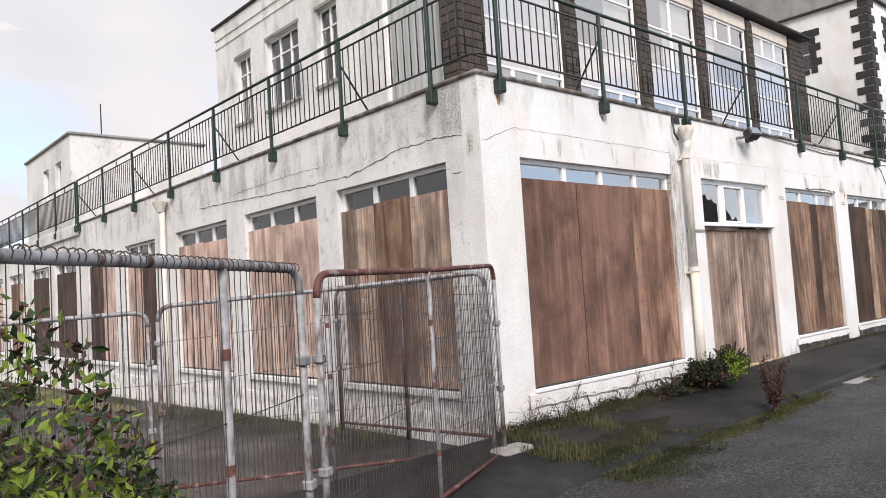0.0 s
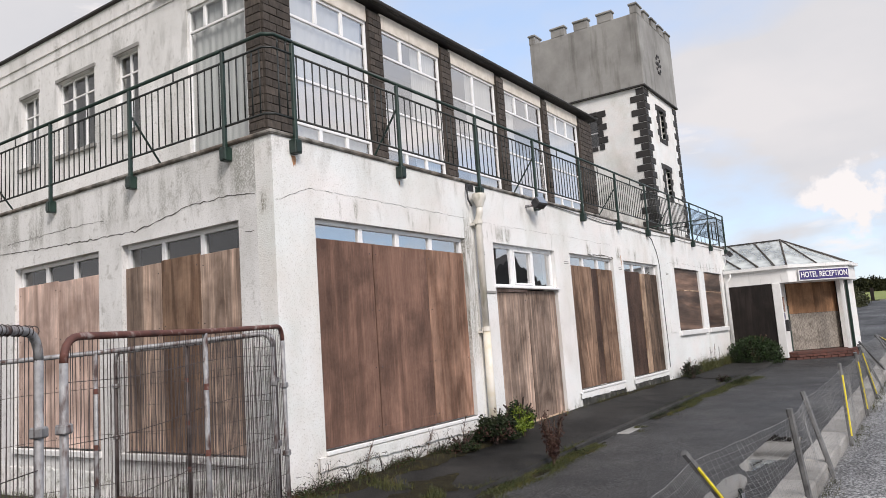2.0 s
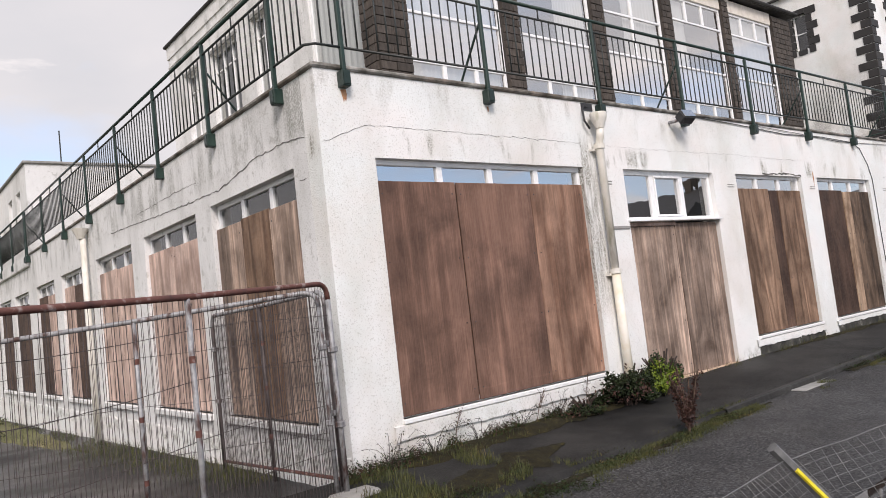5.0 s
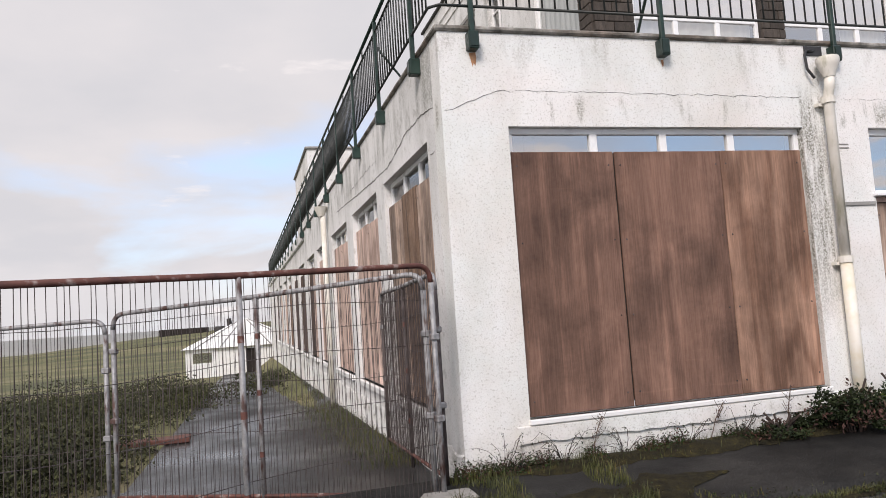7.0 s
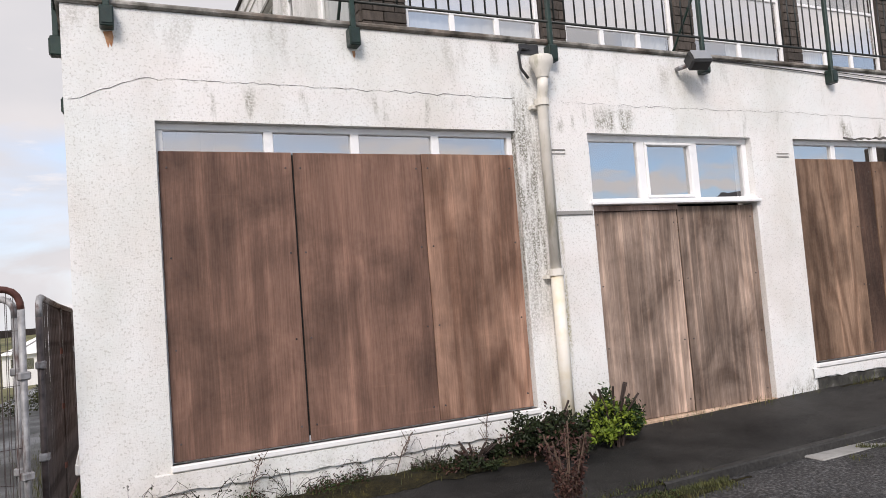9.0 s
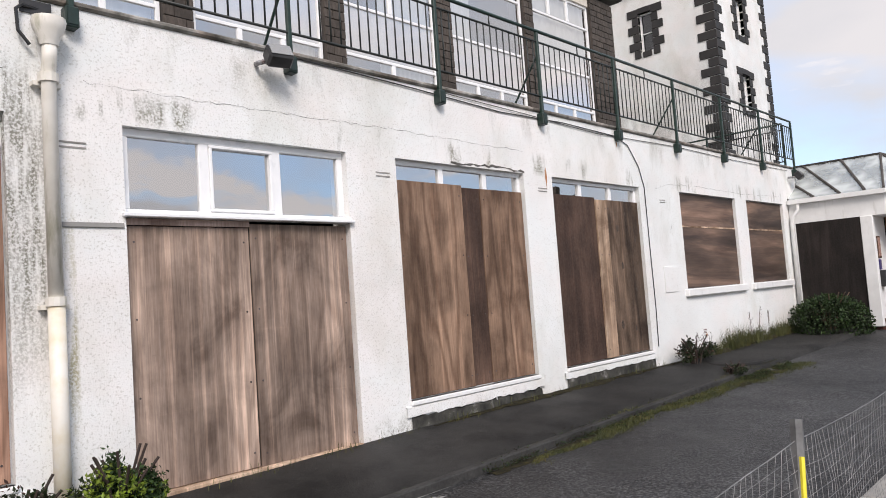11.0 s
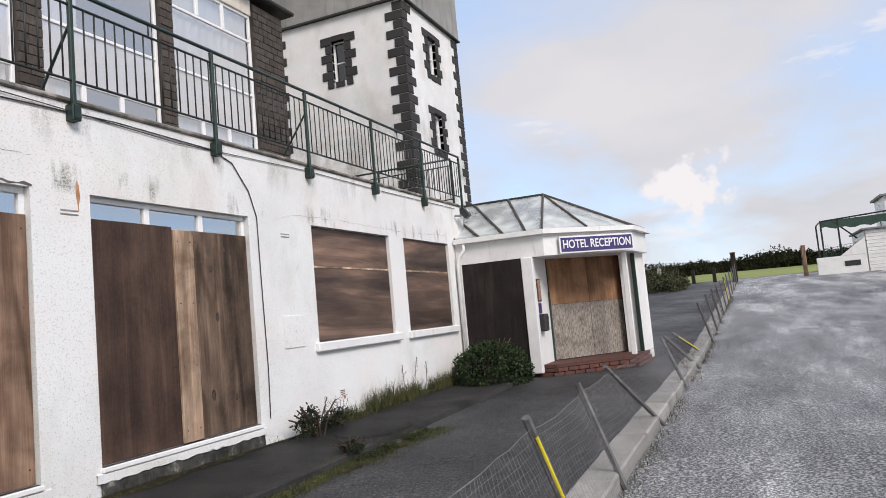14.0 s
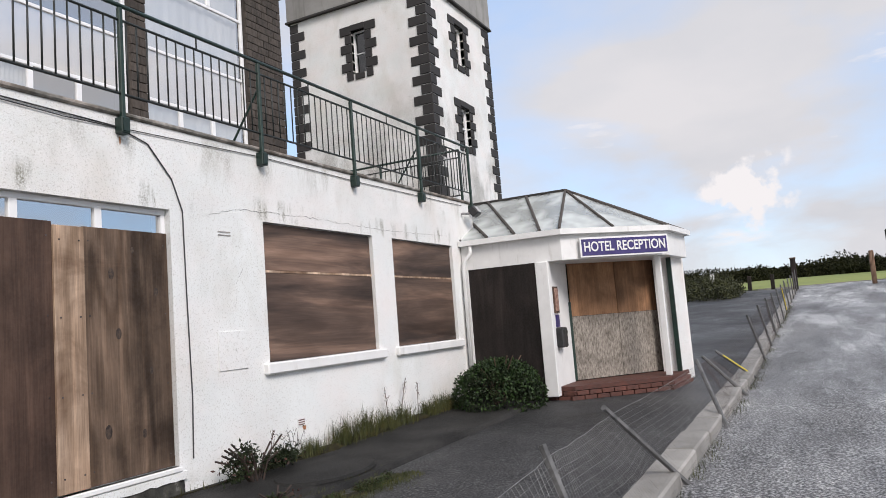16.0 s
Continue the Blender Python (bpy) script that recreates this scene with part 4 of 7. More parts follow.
def ragged_band(name, axis, face, a0, a1, top, bottom, out, mat_, seed, label, amp=0.03):
    """A rough proud band along the foot of a wall, with an uneven upper edge."""
    r = random.Random(seed)
    bm = bmesh.new()
    n = max(4, int((a1 - a0) / 0.12))
    prev = None
    for i in range(n + 1):
        a = a0 + (a1 - a0) * i / n
        t = (top(a) if callable(top) else top) + r.uniform(-amp, amp * 0.6)
        o = out + r.uniform(-0.01, 0.012)
        bo = bottom(a) if callable(bottom) else bottom
        pts = [(face - 0.002, t + 0.012), (face - o, t - 0.005), (face - o - 0.008, bo)]
        vs = [bm.verts.new((a, d, z) if axis == "y" else (d, a, z)) for d, z in pts]
        if prev:
            for k in range(2):
                bm.faces.new((prev[k], prev[k + 1], vs[k + 1], vs[k]))
        prev = vs
    return tagged(part(name, bm, mat_, smooth=False), label, "plinth", kind="structure")


base_front = lambda x: foot_z(x, 5.0) - 0.04
# Dark colour fills the gap under each apron with its shade and dirt.
for a_, b_, top_ in ((12.16, 14.32, 0.425), (14.84, 17.14, 0.455)):
    ragged_band("plinth", "y", FY, a_, b_, top_, base_front, 0.008, PLINTH_DIRT_SHADE, int(a_), "crumbling dirty plinth below a boarded window, apron shade in its colour", amp=0.02)
ragged_band("plinth", "x", LX, FY, 43.8, 0.36, lambda y: ground_z(5.1, y), 0.012, WHITE, 9, "white plinth along the side wall")


def apron(a0, a1, top, low, out, seed):
    """A proud band below a sill with a broken lower edge."""
    r = random.Random(seed)
    bm = bmesh.new()
    n = int((a1 - a0) / 0.07)
    prev = None
    for i in range(n + 1):
        a = a0 + (a1 - a0) * i / n
        z = low + 0.018 * noise.noise((a * 2.1, seed, 0)) + r.uniform(-0.012, 0.012)
        vs = [bm.verts.new((a, d, zz)) for d, zz in ((FY - 0.001, top), (FY - out, top - 0.008), (FY - out, z), (FY - 0.001, z + 0.006))]
        if prev:
            for k in range(3):
                bm.faces.new((prev[k], vs[k], vs[k + 1], prev[k + 1]))
        prev = vs
    bmesh.ops.recalc_face_normals(bm, faces=bm.faces)
    return tagged(part("sill_apron", bm, WHITE), "white rendered band below a sill with a broken lower edge", "plinth", kind="structure")


apron(5.62, 8.80, SILL - 0.046, 0.40, 0.026, 3)
apron(12.10, 14.36, SILL - 0.046, 0.43, 0.022, 5)
apron(14.80, 17.16, SILL - 0.046, 0.46, 0.022, 7)

# ---- upper storey ----
UW = [(9.46, 11.74), (12.20, 14.48), (14.92, 17.18), (17.60, 19.98), (20.32, 22.72)]
EAVE = 8.84
upper = thing("upper_storey", (0, 0, 0), "set-back upper storey with brick piers and tall windows", "storey", kind="structure")
DZ = DECK + 0.051
piers = [(UX, 9.45), (11.75, 12.19), (14.49, 14.91), (17.19, 17.59), (19.99, 20.31), (22.73, 23.78)]
for a, b in piers:
    part("pier_core", new_box(a + 0.012, b - 0.012, UY + 0.012, UY + 0.42, DZ, EAVE - 0.1), MORTAR, upper)
for a, b in UW:
    part("fascia_panel", new_box(a, b, UY + 0.02, UY + 0.12, 8.44, EAVE - 0.05, bevel=0.008), FASCIA, upper)
UL = (9.12, 11.10)
SW = [(12.70, 13.50), (14.30, 15.80), (16.64, 17.45)]
wall("side_wall", "x", UX, 0.25, UY + 0.43, 18.6, DZ, 9.12, [(UY + 0.46, UL[1], 4.6, 8.34), *[(a, b, 6.35, 8.07) for a, b in SW]], GREYED, parent=upper)
part("parapet", new_box(UX - 0.03, 24.0, 12.0, 18.62, 8.9, 9.22), GREYED, upper)
part("coping", new_box(UX - 0.09, 24.0, 11.95, 18.7, 9.222, 9.30, bevel=0.02), ROOFING, upper)
part("back_wall", new_box(UX + 0.25, 23.8, 18.35, 18.6, DZ, 9.1), GREYED, upper)
part("end_wall", new_box(23.55, 23.79, UY + 0.43, 18.6, DZ, EAVE), BRICK, upper)
part("roof", new_box(UX - 0.16, 24.06, UY - 0.14, 12.0, EAVE, EAVE + 0.11, bevel=0.02), ROOFING, upper)
part("gutter", pipe_run(bmesh.new(), [(UX - 0.16, UY - 0.17, EAVE + 0.05), (24.04, UY - 0.17, EAVE + 0.05)], 0.05), ROOFING, upper)
part("string_course", new_box(UX - 0.025, UX + 0.01, 11.4, 18.6, 8.66, 8.70), GREYED, upper)
for k, (a, b) in enumerate(UW):
    lights = (a + 0.76, a + 1.52) if k != 2 else (a + 1.13,)
    window_frame("window_%d" % (20 + k), "y", UY + 0.06, a, b, DZ, 8.44, lights, (5.78, 6.66, 7.86 if k != 2 else 7.6), t=0.06, bands=(0, 3) if k != 2 else (0, 2, 3),
                 label="tall white-framed upper window with net curtains")
    tagged(part("spandrel_panel", new_box(a + 0.062, b - 0.062, UY + 0.098, UY + 0.118, 5.80, 6.64), PANEL), "pale panel below the large upper pane", "panel", kind="structure")
    bm = bmesh.new()
    n = 60
    rc = random.Random(k + 40)
    cols = []
    lo, hi = {1: (a + 1.25, b - 0.08), 2: (a + 0.9, b - 0.08), 3: (a + 0.08, a + 0.75)}.get(k, (a + 0.08, b - 0.08))
    for i in range(n + 1):
        x = lo + (hi - lo) * i / n
        y = UY + 0.17 + 0.012 * math.sin(i * 1.1 + rc.random())
        cols.append((bm.verts.new((x, y, DZ)), bm.verts.new((x, y, 8.4))))
    for p, q in zip(cols, cols[1:]):
        bm.faces.new((p[0], q[0], q[1], p[1]))
    tagged(part("net_curtain", bm, CURTAIN, smooth=True), "pale net curtain hanging behind the upper window", "curtain")
window_frame("window_30", "x", UX + 0.04, UY + 0.46, UL[1], 4.6, 8.34, (10.05, 10.62), (7.86,), bands=(1,), label="large upper side window with a pale curtain")
bm = bmesh.new()
cols = []
for i in range(41):
    y = UY + 0.5 + (UL[1] - UY - 0.55) * i / 40
    x = UX + 0.16 + 0.012 * math.sin(i * 1.3)
    cols.append((bm.verts.new((x, y, 4.6)), bm.verts.new((x, y, 8.3))))
for p, q in zip(cols, cols[1:]):
    bm.faces.new((p[0], q[0], q[1], p[1]))
tagged(part("net_curtain", bm, CURTAIN, smooth=True), "pale net curtain behind the side window", "curtain")
for k, (a, b) in enumerate(SW):
    mull = ((a + b) / 2,) if k != 1 else (a + 0.5, a + 1.0)
    window_frame("window_%d" % (31 + k), "x", UX + 0.1, a, b, 6.35, 8.07, mull, (7.62,), t=0.045, label="small metal-framed upper side window")
    tagged(part("window_head", new_box(UX - 0.03, UX + 0.1, a - 0.05, b + 0.05, 8.075, 8.15), CEMENT), "dark lintel lip over a small window", "lintel", kind="structure")
    tagged(part("window_sill", new_box(UX - 0.07, UX + 0.1, a - 0.06, b + 0.06, 6.27, 6.345), CEMENT), "concrete sill under a small window", "sill", kind="structure")
# added sheet whose colour gives the dark behind the upper panes
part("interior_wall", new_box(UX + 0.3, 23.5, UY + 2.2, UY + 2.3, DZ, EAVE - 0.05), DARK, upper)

# ---- annex on the far end of the terrace ----
annex = thing("stair_annex", (0, 0, 0), "small white rendered rooftop block with a flat parapet", "annex", kind="structure")
wall("annex_wall", "x", 5.55, 0.2, 20.7, 25.5, DZ, 6.45, [(21.6, 22.2, 5.0, 5.9), (22.9, 23.5, 5.0, 5.9)], GREYED, parent=annex)
part("annex_front", new_box(5.75, 9.2, 20.7, 20.9, DZ, 6.45), GREYED, annex)
part("annex_back", new_box(5.75, 9.2, 25.3, 25.5, DZ, 6.45), GREYED, annex)
part("annex_roof", new_box(5.49, 9.3, 20.64, 25.56, 6.452, 6.53, bevel=0.02), CEMENT, annex)
for a in (21.6, 22.9):
    window_frame("window_%d" % (40 + int(a)), "x", 5.63, a, a + 0.6, 5.0, 5.9, (a + 0.3,), label="small window of the rooftop block")
tagged(part("aerial", tube(bmesh.new(), (6.6, 21.5, 6.5), (6.6, 21.5, 7.6), 0.018), BLACKSTEEL), "thin aerial on the rooftop block", "aerial")


# ---- tower ----
TX, TY, TW, TD = 30.95, 9.2, 4.7, 5.1
tower = thing("tower", (0, 0, 0), "square white tower with dark quoins and a grey battlemented top", "tower")
wall("tower_front", "y", TY, 0.3, TX, TX + TW, -0.2, 12.05, [(32.85, 33.5, 10.0, 11.35), (32.85, 33.5, 7.3, 8.6)], WHITE, parent=tower)
wall("tower_side", "x", TX, 0.3, TY + 0.3, TY + TD, -0.2, 12.05, [(11.42, 11.92, 9.75, 11.15)], WHITE, parent=tower)
part("tower_back", new_box(TX + 0.3, TX + TW, TY + TD - 0.3, TY + TD, -0.2, 12.05), WHITE, tower)
part("tower_flank", new_box(TX + TW - 0.3, TX + TW, TY + 0.3, TY + TD - 0.3, -0.2, 12.05), WHITE, tower)
part("tower_top", new_box(TX - 0.10, TX + TW + 0.10, TY - 0.10, TY + TD + 0.10, 12.05, 15.36, bevel=0.03), CEMENT, tower)
part("tower_drip", new_box(TX - 0.13, TX + TW + 0.13, TY - 0.13, TY + TD + 0.13, 12.0, 12.06), ROOFING, tower)
mer_n = 5
for k in range(mer_n):
    s = 0.68
    for side in range(4):
        if side < 2:
            c = TX - 0.1 + s / 2 + (TW + 0.2 - s) * k / (mer_n - 1)
            yy = TY - 0.1 if side == 0 else TY + TD + 0.1 - 0.3
            b = (c - s / 2, c + s / 2, yy, yy + 0.3)
        else:
            if k in (0, mer_n - 1):
                continue
            c = TY - 0.1 + s / 2 + (TD + 0.2 - s) * k / (mer_n - 1)
            xx = TX - 0.1 if side == 2 else TX + TW + 0.1 - 0.3
            b = (xx, xx + 0.3, c - s / 2, c + s / 2)
        part("merlon", new_box(*b, 15.36, 15.72), CEMENT, tower)
        part("merlon_cap", new_box(b[0] - 0.05, b[1] + 0.05, b[2] - 0.05, b[3] + 0.05, 15.722, 15.82, bevel=0.02), CEMENT, tower)
QH = 0.31
def quoin_stack(cx, cy, sx, sy, z0, z1, w_long, w_short):
    """Alternating corner blocks at the vertical edge (cx, cy); sx, sy: the way into each face."""
    z, i = z0, 0
    while z + QH <= z1 + 0.02:
        a, b = (w_long, w_short) if i % 2 else (w_short, w_long)
        xa, xb = sorted((cx - sx * 0.03, cx + sx * a))
        ya, yb = sorted((cy - sy * 0.03, cy + sy * b))
        part("quoin", new_box(xa, xb, ya, yb, z + 0.012, z + QH - 0.012, bevel=0.012), STONE, tower)
        z += QH; i += 1
quoin_stack(TX, TY, 1, 1, 3.9, 12.0, 0.62, 0.34)
quoin_stack(TX + TW, TY, -1, 1, 3.9, 12.0, 0.55, 0.30)
quoin_stack(TX, TY + TD, 1, -1, 3.9, 12.0, 0.55, 0.30)


def surround(axis, face, a0, a1, z0, z1):
    """Toothed dark stone surround and a sash in a tower opening."""
    n = 6
    h = (z1 - z0 + 0.4) / n
    for i in range(n):
        wd = 0.42 if i % 2 else 0.24
        for s in (0, 1):
            p, q = (a0 - wd, a0) if s == 0 else (a1, a1 + wd)
            za, zb = z0 - 0.2 + i * h + 0.008, z0 - 0.2 + (i + 1) * h - 0.008
            bm = new_box(p, q, face - 0.035, face + 0.12, za, zb, bevel=0.01) if axis == "y" else new_box(face - 0.035, face + 0.12, p, q, za, zb, bevel=0.01)
            part("quoin", bm, STONE, tower)
    for za, zb, e in ((z1, z1 + 0.2, 0.2), (z0 - 0.2, z0, 0.12)):
        bm = new_box(a0 - e + 0.2, a1 + e - 0.2, face - 0.04, face + 0.13, za, zb, bevel=0.01) if axis == "y" else new_box(face - 0.04, face + 0.13, a0 - e + 0.2, a1 + e - 0.2, za, zb, bevel=0.01)
        part("lintel", bm, STONE, tower)


surround("y", TY, 32.85, 33.5, 10.0, 11.35)
surround("y", TY, 32.85, 33.5, 7.3, 8.6)
surround("x", TX, 11.42, 11.92, 9.75, 11.15)
window_frame("window_50", "y", TY + 0.14, 32.85, 33.5, 10.0, 11.35, (), (10.68,), t=0.06, label="white sash window in the tower")
window_frame("window_51", "y", TY + 0.14, 32.85, 33.5, 7.3, 8.6, (), (7.95,), t=0.06, label="white sash window in the tower")
window_frame("window_52", "x", TX + 0.14, 11.42, 11.92, 9.75, 11.15, (), (10.42,), t=0.05, label="white sash window in the tower")
# two added sheets that darken the tower windows by colour
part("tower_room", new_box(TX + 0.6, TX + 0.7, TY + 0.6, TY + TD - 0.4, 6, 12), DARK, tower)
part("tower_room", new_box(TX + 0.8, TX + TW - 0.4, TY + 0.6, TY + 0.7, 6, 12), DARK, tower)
emblem = thing("wall_emblem", (33.3, TY - 0.1, 13.6), "dark ring of spots on the tower face", "emblem")
for k in range(10):
    a = k * math.tau / 10
    p = Vector((0.30 * math.cos(a), 0, 0.42 * math.sin(a)))
    part("spot", tube(bmesh.new(), p + Vector((0, -0.03, 0)), p + Vector((0, 0.02, 0)), 0.075, 10), STONE, emblem)
part("spot", tube(bmesh.new(), (0, -0.03, 0), (0, 0.02, 0), 0.14, 12), STONE, emblem)
tagged(part("wall_link", new_box(24.06, 30.9, 9.6, 9.9, -0.2, 4.1), WHITE), "low white wall linking the block to the tower", "wall", kind="structure")
tagged(part("roof_link", new_box(24.06, 30.94, 9.55, 14, 4.102, 4.2), CEMENT), "flat roof between the block and the tower", "roof", kind="structure")


# ---- terrace railings ----
RZ = 4.84
post_bm = new_box(-0.021, 0.021, -0.021, 0.021, 3.66, RZ - 0.02, bevel=0.006)
POST = mesh_of(post_bm, GREEN, "rail_post")
BRK = mesh_of(box(new_box(-0.046, 0.046, -0.042, 0.058, 3.63, 3.78, bevel=0.008), -0.035, 0.035, -0.05, -0.042, 3.65, 3.76), GREEN, "bracket")
BAL = mesh_of(tube(bmesh.new(), (0, 0, 4.0), (0, 0, RZ - 0.14), 0.0085, 6), BLACKSTEEL, "baluster", True)
STUB = mesh_of(tube(bmesh.new(), (0, 0, RZ - 0.14), (0, 0, RZ), 0.009, 6), BLACKSTEEL, "stub", True)


def railing(axis, line, stops, braces, label, inward):
    """Posts at stops; top rail, second rail, foot rail and balusters between; bracket shoes on the wall below."""
    r = thing("railing", (0, 0, 0), label, "railing", "terrace railings")
    put = (lambda a: pose(a, line, 0)) if axis == "y" else (lambda a: pose(line, a, 0, 0, 0, -90))
    at = (lambda a, z, d=0.0: (a, line + d, z)) if axis == "y" else (lambda a, z, d=0.0: (line + d, a, z))
    s0, s1 = stops[0], stops[-1]
    for z, rad in ((RZ, 0.021), (RZ - 0.14, 0.013), (4.0, 0.013)):
        part("rail", tube(bmesh.new(), at(s0, z), at(s1, z), rad, 8), GREEN if rad > 0.02 else BLACKSTEEL, r, smooth=True)
    for k, a in enumerate(stops):
        share("post", POST, r, put(a))
        share("bracket", BRK, r, put(a), "green bracket bolted to the wall")
        if k in braces:
            part("brace", tube(bmesh.new(), at(a, RZ - 0.3), at(a + 0.02, 3.9, inward * 0.5), 0.014, 6), GREEN, r)
    a = s0 + 0.06
    while a < s1 - 0.03:
        if min(abs(a - s) for s in stops) > 0.045:
            share("baluster", BAL, r, put(a))
        a += 0.118
    for p, q in zip(stops, stops[1:]):
        share("stub", STUB, r, put((p + q) / 2))
    return r


front_stops = [5.46, 7.25, 9.12, 10.95, 12.85, 14.7, 16.55, 18.4, 20.25, 22.1, 23.95]
left_stops = [5.70, 7.38, 9.16, 11.0, 12.9, 14.8, 16.68, 18.6]
RY, RX = FY - 0.035, LX - 0.035
front_rail = railing("y", RY - 0.02, front_stops, (1, 3, 5, 7, 9), "dark green steel railing along the front terrace edge", 1)
left_rail = railing("x", RX - 0.02, left_stops, (1, 3, 5, 7), "dark green steel railing along the side terrace edge", 1)
railing("x", 23.98, [5.2, 6.9, 8.7], (), "dark green steel railing across the terrace end", -1)
railing("x", RX - 0.02, [18.75 + 1.8 * k for k in range(14)], (), "dark green steel railing on the far terrace edge", 1)
corner = thing("corner_railing", (0, 0, 0), "short railing return round the terrace corner", "railing", "terrace railings")
for z, rad in ((RZ, 0.021), (RZ - 0.14, 0.013), (4.0, 0.013)):
    part("rail", pipe_run(bmesh.new(), [(5.46, RY - 0.02, z), (LX + 0.02, RY - 0.02, z), (RX - 0.02, FY + 0.02, z), (RX - 0.02, 5.70, z)], rad, 8), GREEN if rad > 0.02 else BLACKSTEEL, corner, smooth=True)
for k in range(2):
    share("baluster", BAL, corner, pose(5.37 - 0.115 * k, RY - 0.02, 0))
    share("stub", STUB, corner, pose(5.37 - 0.115 * k, RY - 0.02, 0))
for k in range(5):
    share("baluster", BAL, corner, pose(RX - 0.02, 5.6 - 0.115 * k, 0))
tagged(part("terrace_ledge", new_box(LX - 0.06, LX + 0.1, 18.7, 44.1, DECK - 0.25, DECK + 0.04, bevel=0.02), GREYED), "projecting concrete terrace ledge", "terrace", kind="structure")

# ---- reception porch ----
RZ0 = 0.44
EV = [(23.45, 5.06), (23.50, 3.28), (24.95, 1.88), (26.35, 1.78), (27.1, 3.1), (27.1, 5.5)]
APX, RIDGE_END = Vector((25.13, 3.62, 3.98)), Vector((25.13, 9.4, 3.98))
porch = thing("reception_porch", (0, 0, 0), "white hotel reception porch with a glazed hipped roof and boarded front", "porch")
Z_SOF, Z_EAVE = 2.58, 3.02


def prism(bm, ring, z0, z1):
    lo = [bm.verts.new((x, y, z0)) for x, y in ring]
    hi = [bm.verts.new((x, y, z1)) for x, y in ring]
    n = len(ring)
    for k in range(n):
        bm.faces.new((lo[k], lo[(k + 1) % n], hi[(k + 1) % n], hi[k]))
    bm.faces.new(hi); bm.faces.new(lo[::-1])
    bmesh.ops.recalc_face_normals(bm, faces=bm.faces)
    return bm


def strip(ring, z0, z1, out0, out1):
    """A band that follows the eaves between two offsets from their line."""
    bm = bmesh.new()
    n = len(ring)
    def off(d):
        res = []
        for k, p in enumerate(ring):
            a = Vector(ring[max(k - 1, 0)]); b = Vector(p); c = Vector(ring[min(k + 1, n - 1)])
            dirs = [v.normalized() for v in (b - a, c - b) if v.length > 1e-6]
            ns = [Vector((d_.y, -d_.x)) for d_ in dirs]
            m = sum(ns, Vector((0, 0))) / len(ns)
            m = m / max(m.length_squared, 0.3)
            res.append(b + m * d)
        return res
    A, B = off(out0), off(out1)
    for k in range(n - 1):
        for z_a, z_b in (((A, z0), (B, z0)), ((B, z0), (B, z1)), ((B, z1), (A, z1)), ((A, z1), (A, z0))):
            (P, za), (Q, zb) = z_a, z_b
            bm.faces.new([bm.verts.new((*v, z)) for v, z in ((P[k], za), (P[k + 1], za), (Q[k + 1], zb), (Q[k], zb))])
    bmesh.ops.remove_doubles(bm, verts=bm.verts, dist=1e-4)
    bmesh.ops.recalc_face_normals(bm, faces=bm.faces)
    return bm


part("fascia", strip(EV, Z_SOF, Z_EAVE - 0.03, -0.06, 0.0), CLEAN, porch)
part("gutter", strip(EV, Z_EAVE - 0.03, Z_EAVE + 0.06, -0.04, 0.10), CLEAN, porch)
part("soffit", prism(bmesh.new(), [(x + 0.02 if x < 25 else x - 0.02, y + 0.02) for x, y in EV], Z_SOF - 0.004, Z_SOF + 0.02), CLEAN, porch)
EZ = Z_EAVE + 0.07
e3 = [Vector((x, y, EZ)) for x, y in EV]
ridge_near_wall = Vector((25.13, 5.06, 3.98))
panes = []
# left slope: bars from the ridge to the eave
left_pts = [(Vector((23.45 if y > 3.3 else 23.50, y, EZ)), Vector((25.13, yr, 3.98))) for y, yr in ((5.06, 6.6), (4.55, 5.9), (4.05, 5.2), (3.6, 4.4), (3.28, 3.62))]
for (p0, r0), (p1, r1) in zip(left_pts, left_pts[1:]):
    panes.append([p0, p1, r1, r0])
for p, q in zip(e3[1:4], e3[2:5]):
    m = (p + q) / 2
    panes += [[p, m, APX], [m, q, APX]]
panes.append([e3[4], e3[5], RIDGE_END, APX])
for k, pn in enumerate(panes):
    bm = bmesh.new()
    f = bm.faces.new([bm.verts.new(v) for v in pn])
    r = bmesh.ops.extrude_face_region(bm, geom=[f])
    for v in r["geom"]:
        if isinstance(v, bmesh.types.BMVert):
            v.co += Vector((0, 0, -0.012))
    bmesh.ops.recalc_face_normals(bm, faces=bm.faces)
    ob = part("roof_pane", bm, ROOFGLASS, porch)
    ob.visible_shadow = False
bars = [(a, b) for a, b in left_pts] + [(e3[k], APX) for k in (2, 3, 4)] + [((e3[k] + e3[k + 1]) / 2, APX) for k in (1, 2, 3)] + [(APX, RIDGE_END)]
for a, b in bars:
    part("glazing_bar", tube(bmesh.new(), a + Vector((0, 0, 0.012)), b + Vector((0, 0, 0.012)), 0.026, 6), MORTAR if a is not APX else ROOFING, porch)
for a, b in (((23.6, 4.7, 3.1), (26.9, 4.7, 3.1)), ((23.6, 3.9, 3.1), (26.9, 3.9, 3.1)), ((25.13, 3.6, 3.1), (25.13, 3.6, 3.95)), ((24.3, 4.7, 3.1), (25.13, 4.7, 3.9)), ((26.0, 4.7, 3.1), (25.13, 4.7, 3.9))):
    part("truss", tube(bmesh.new(), a, b, 0.03, 6), CLEAN, porch)
# walls below
part("side_boarding", new_box(23.47, 23.53, 3.72, 4.98, RZ0 - 0.05, Z_SOF), PLY_BLACK, porch, "black timber board over a side opening")
part("corner_post", new_box(23.44, 23.58, 3.52, 3.74, RZ0 - 0.05, Z_SOF, bevel=0.01), CLEAN, porch)
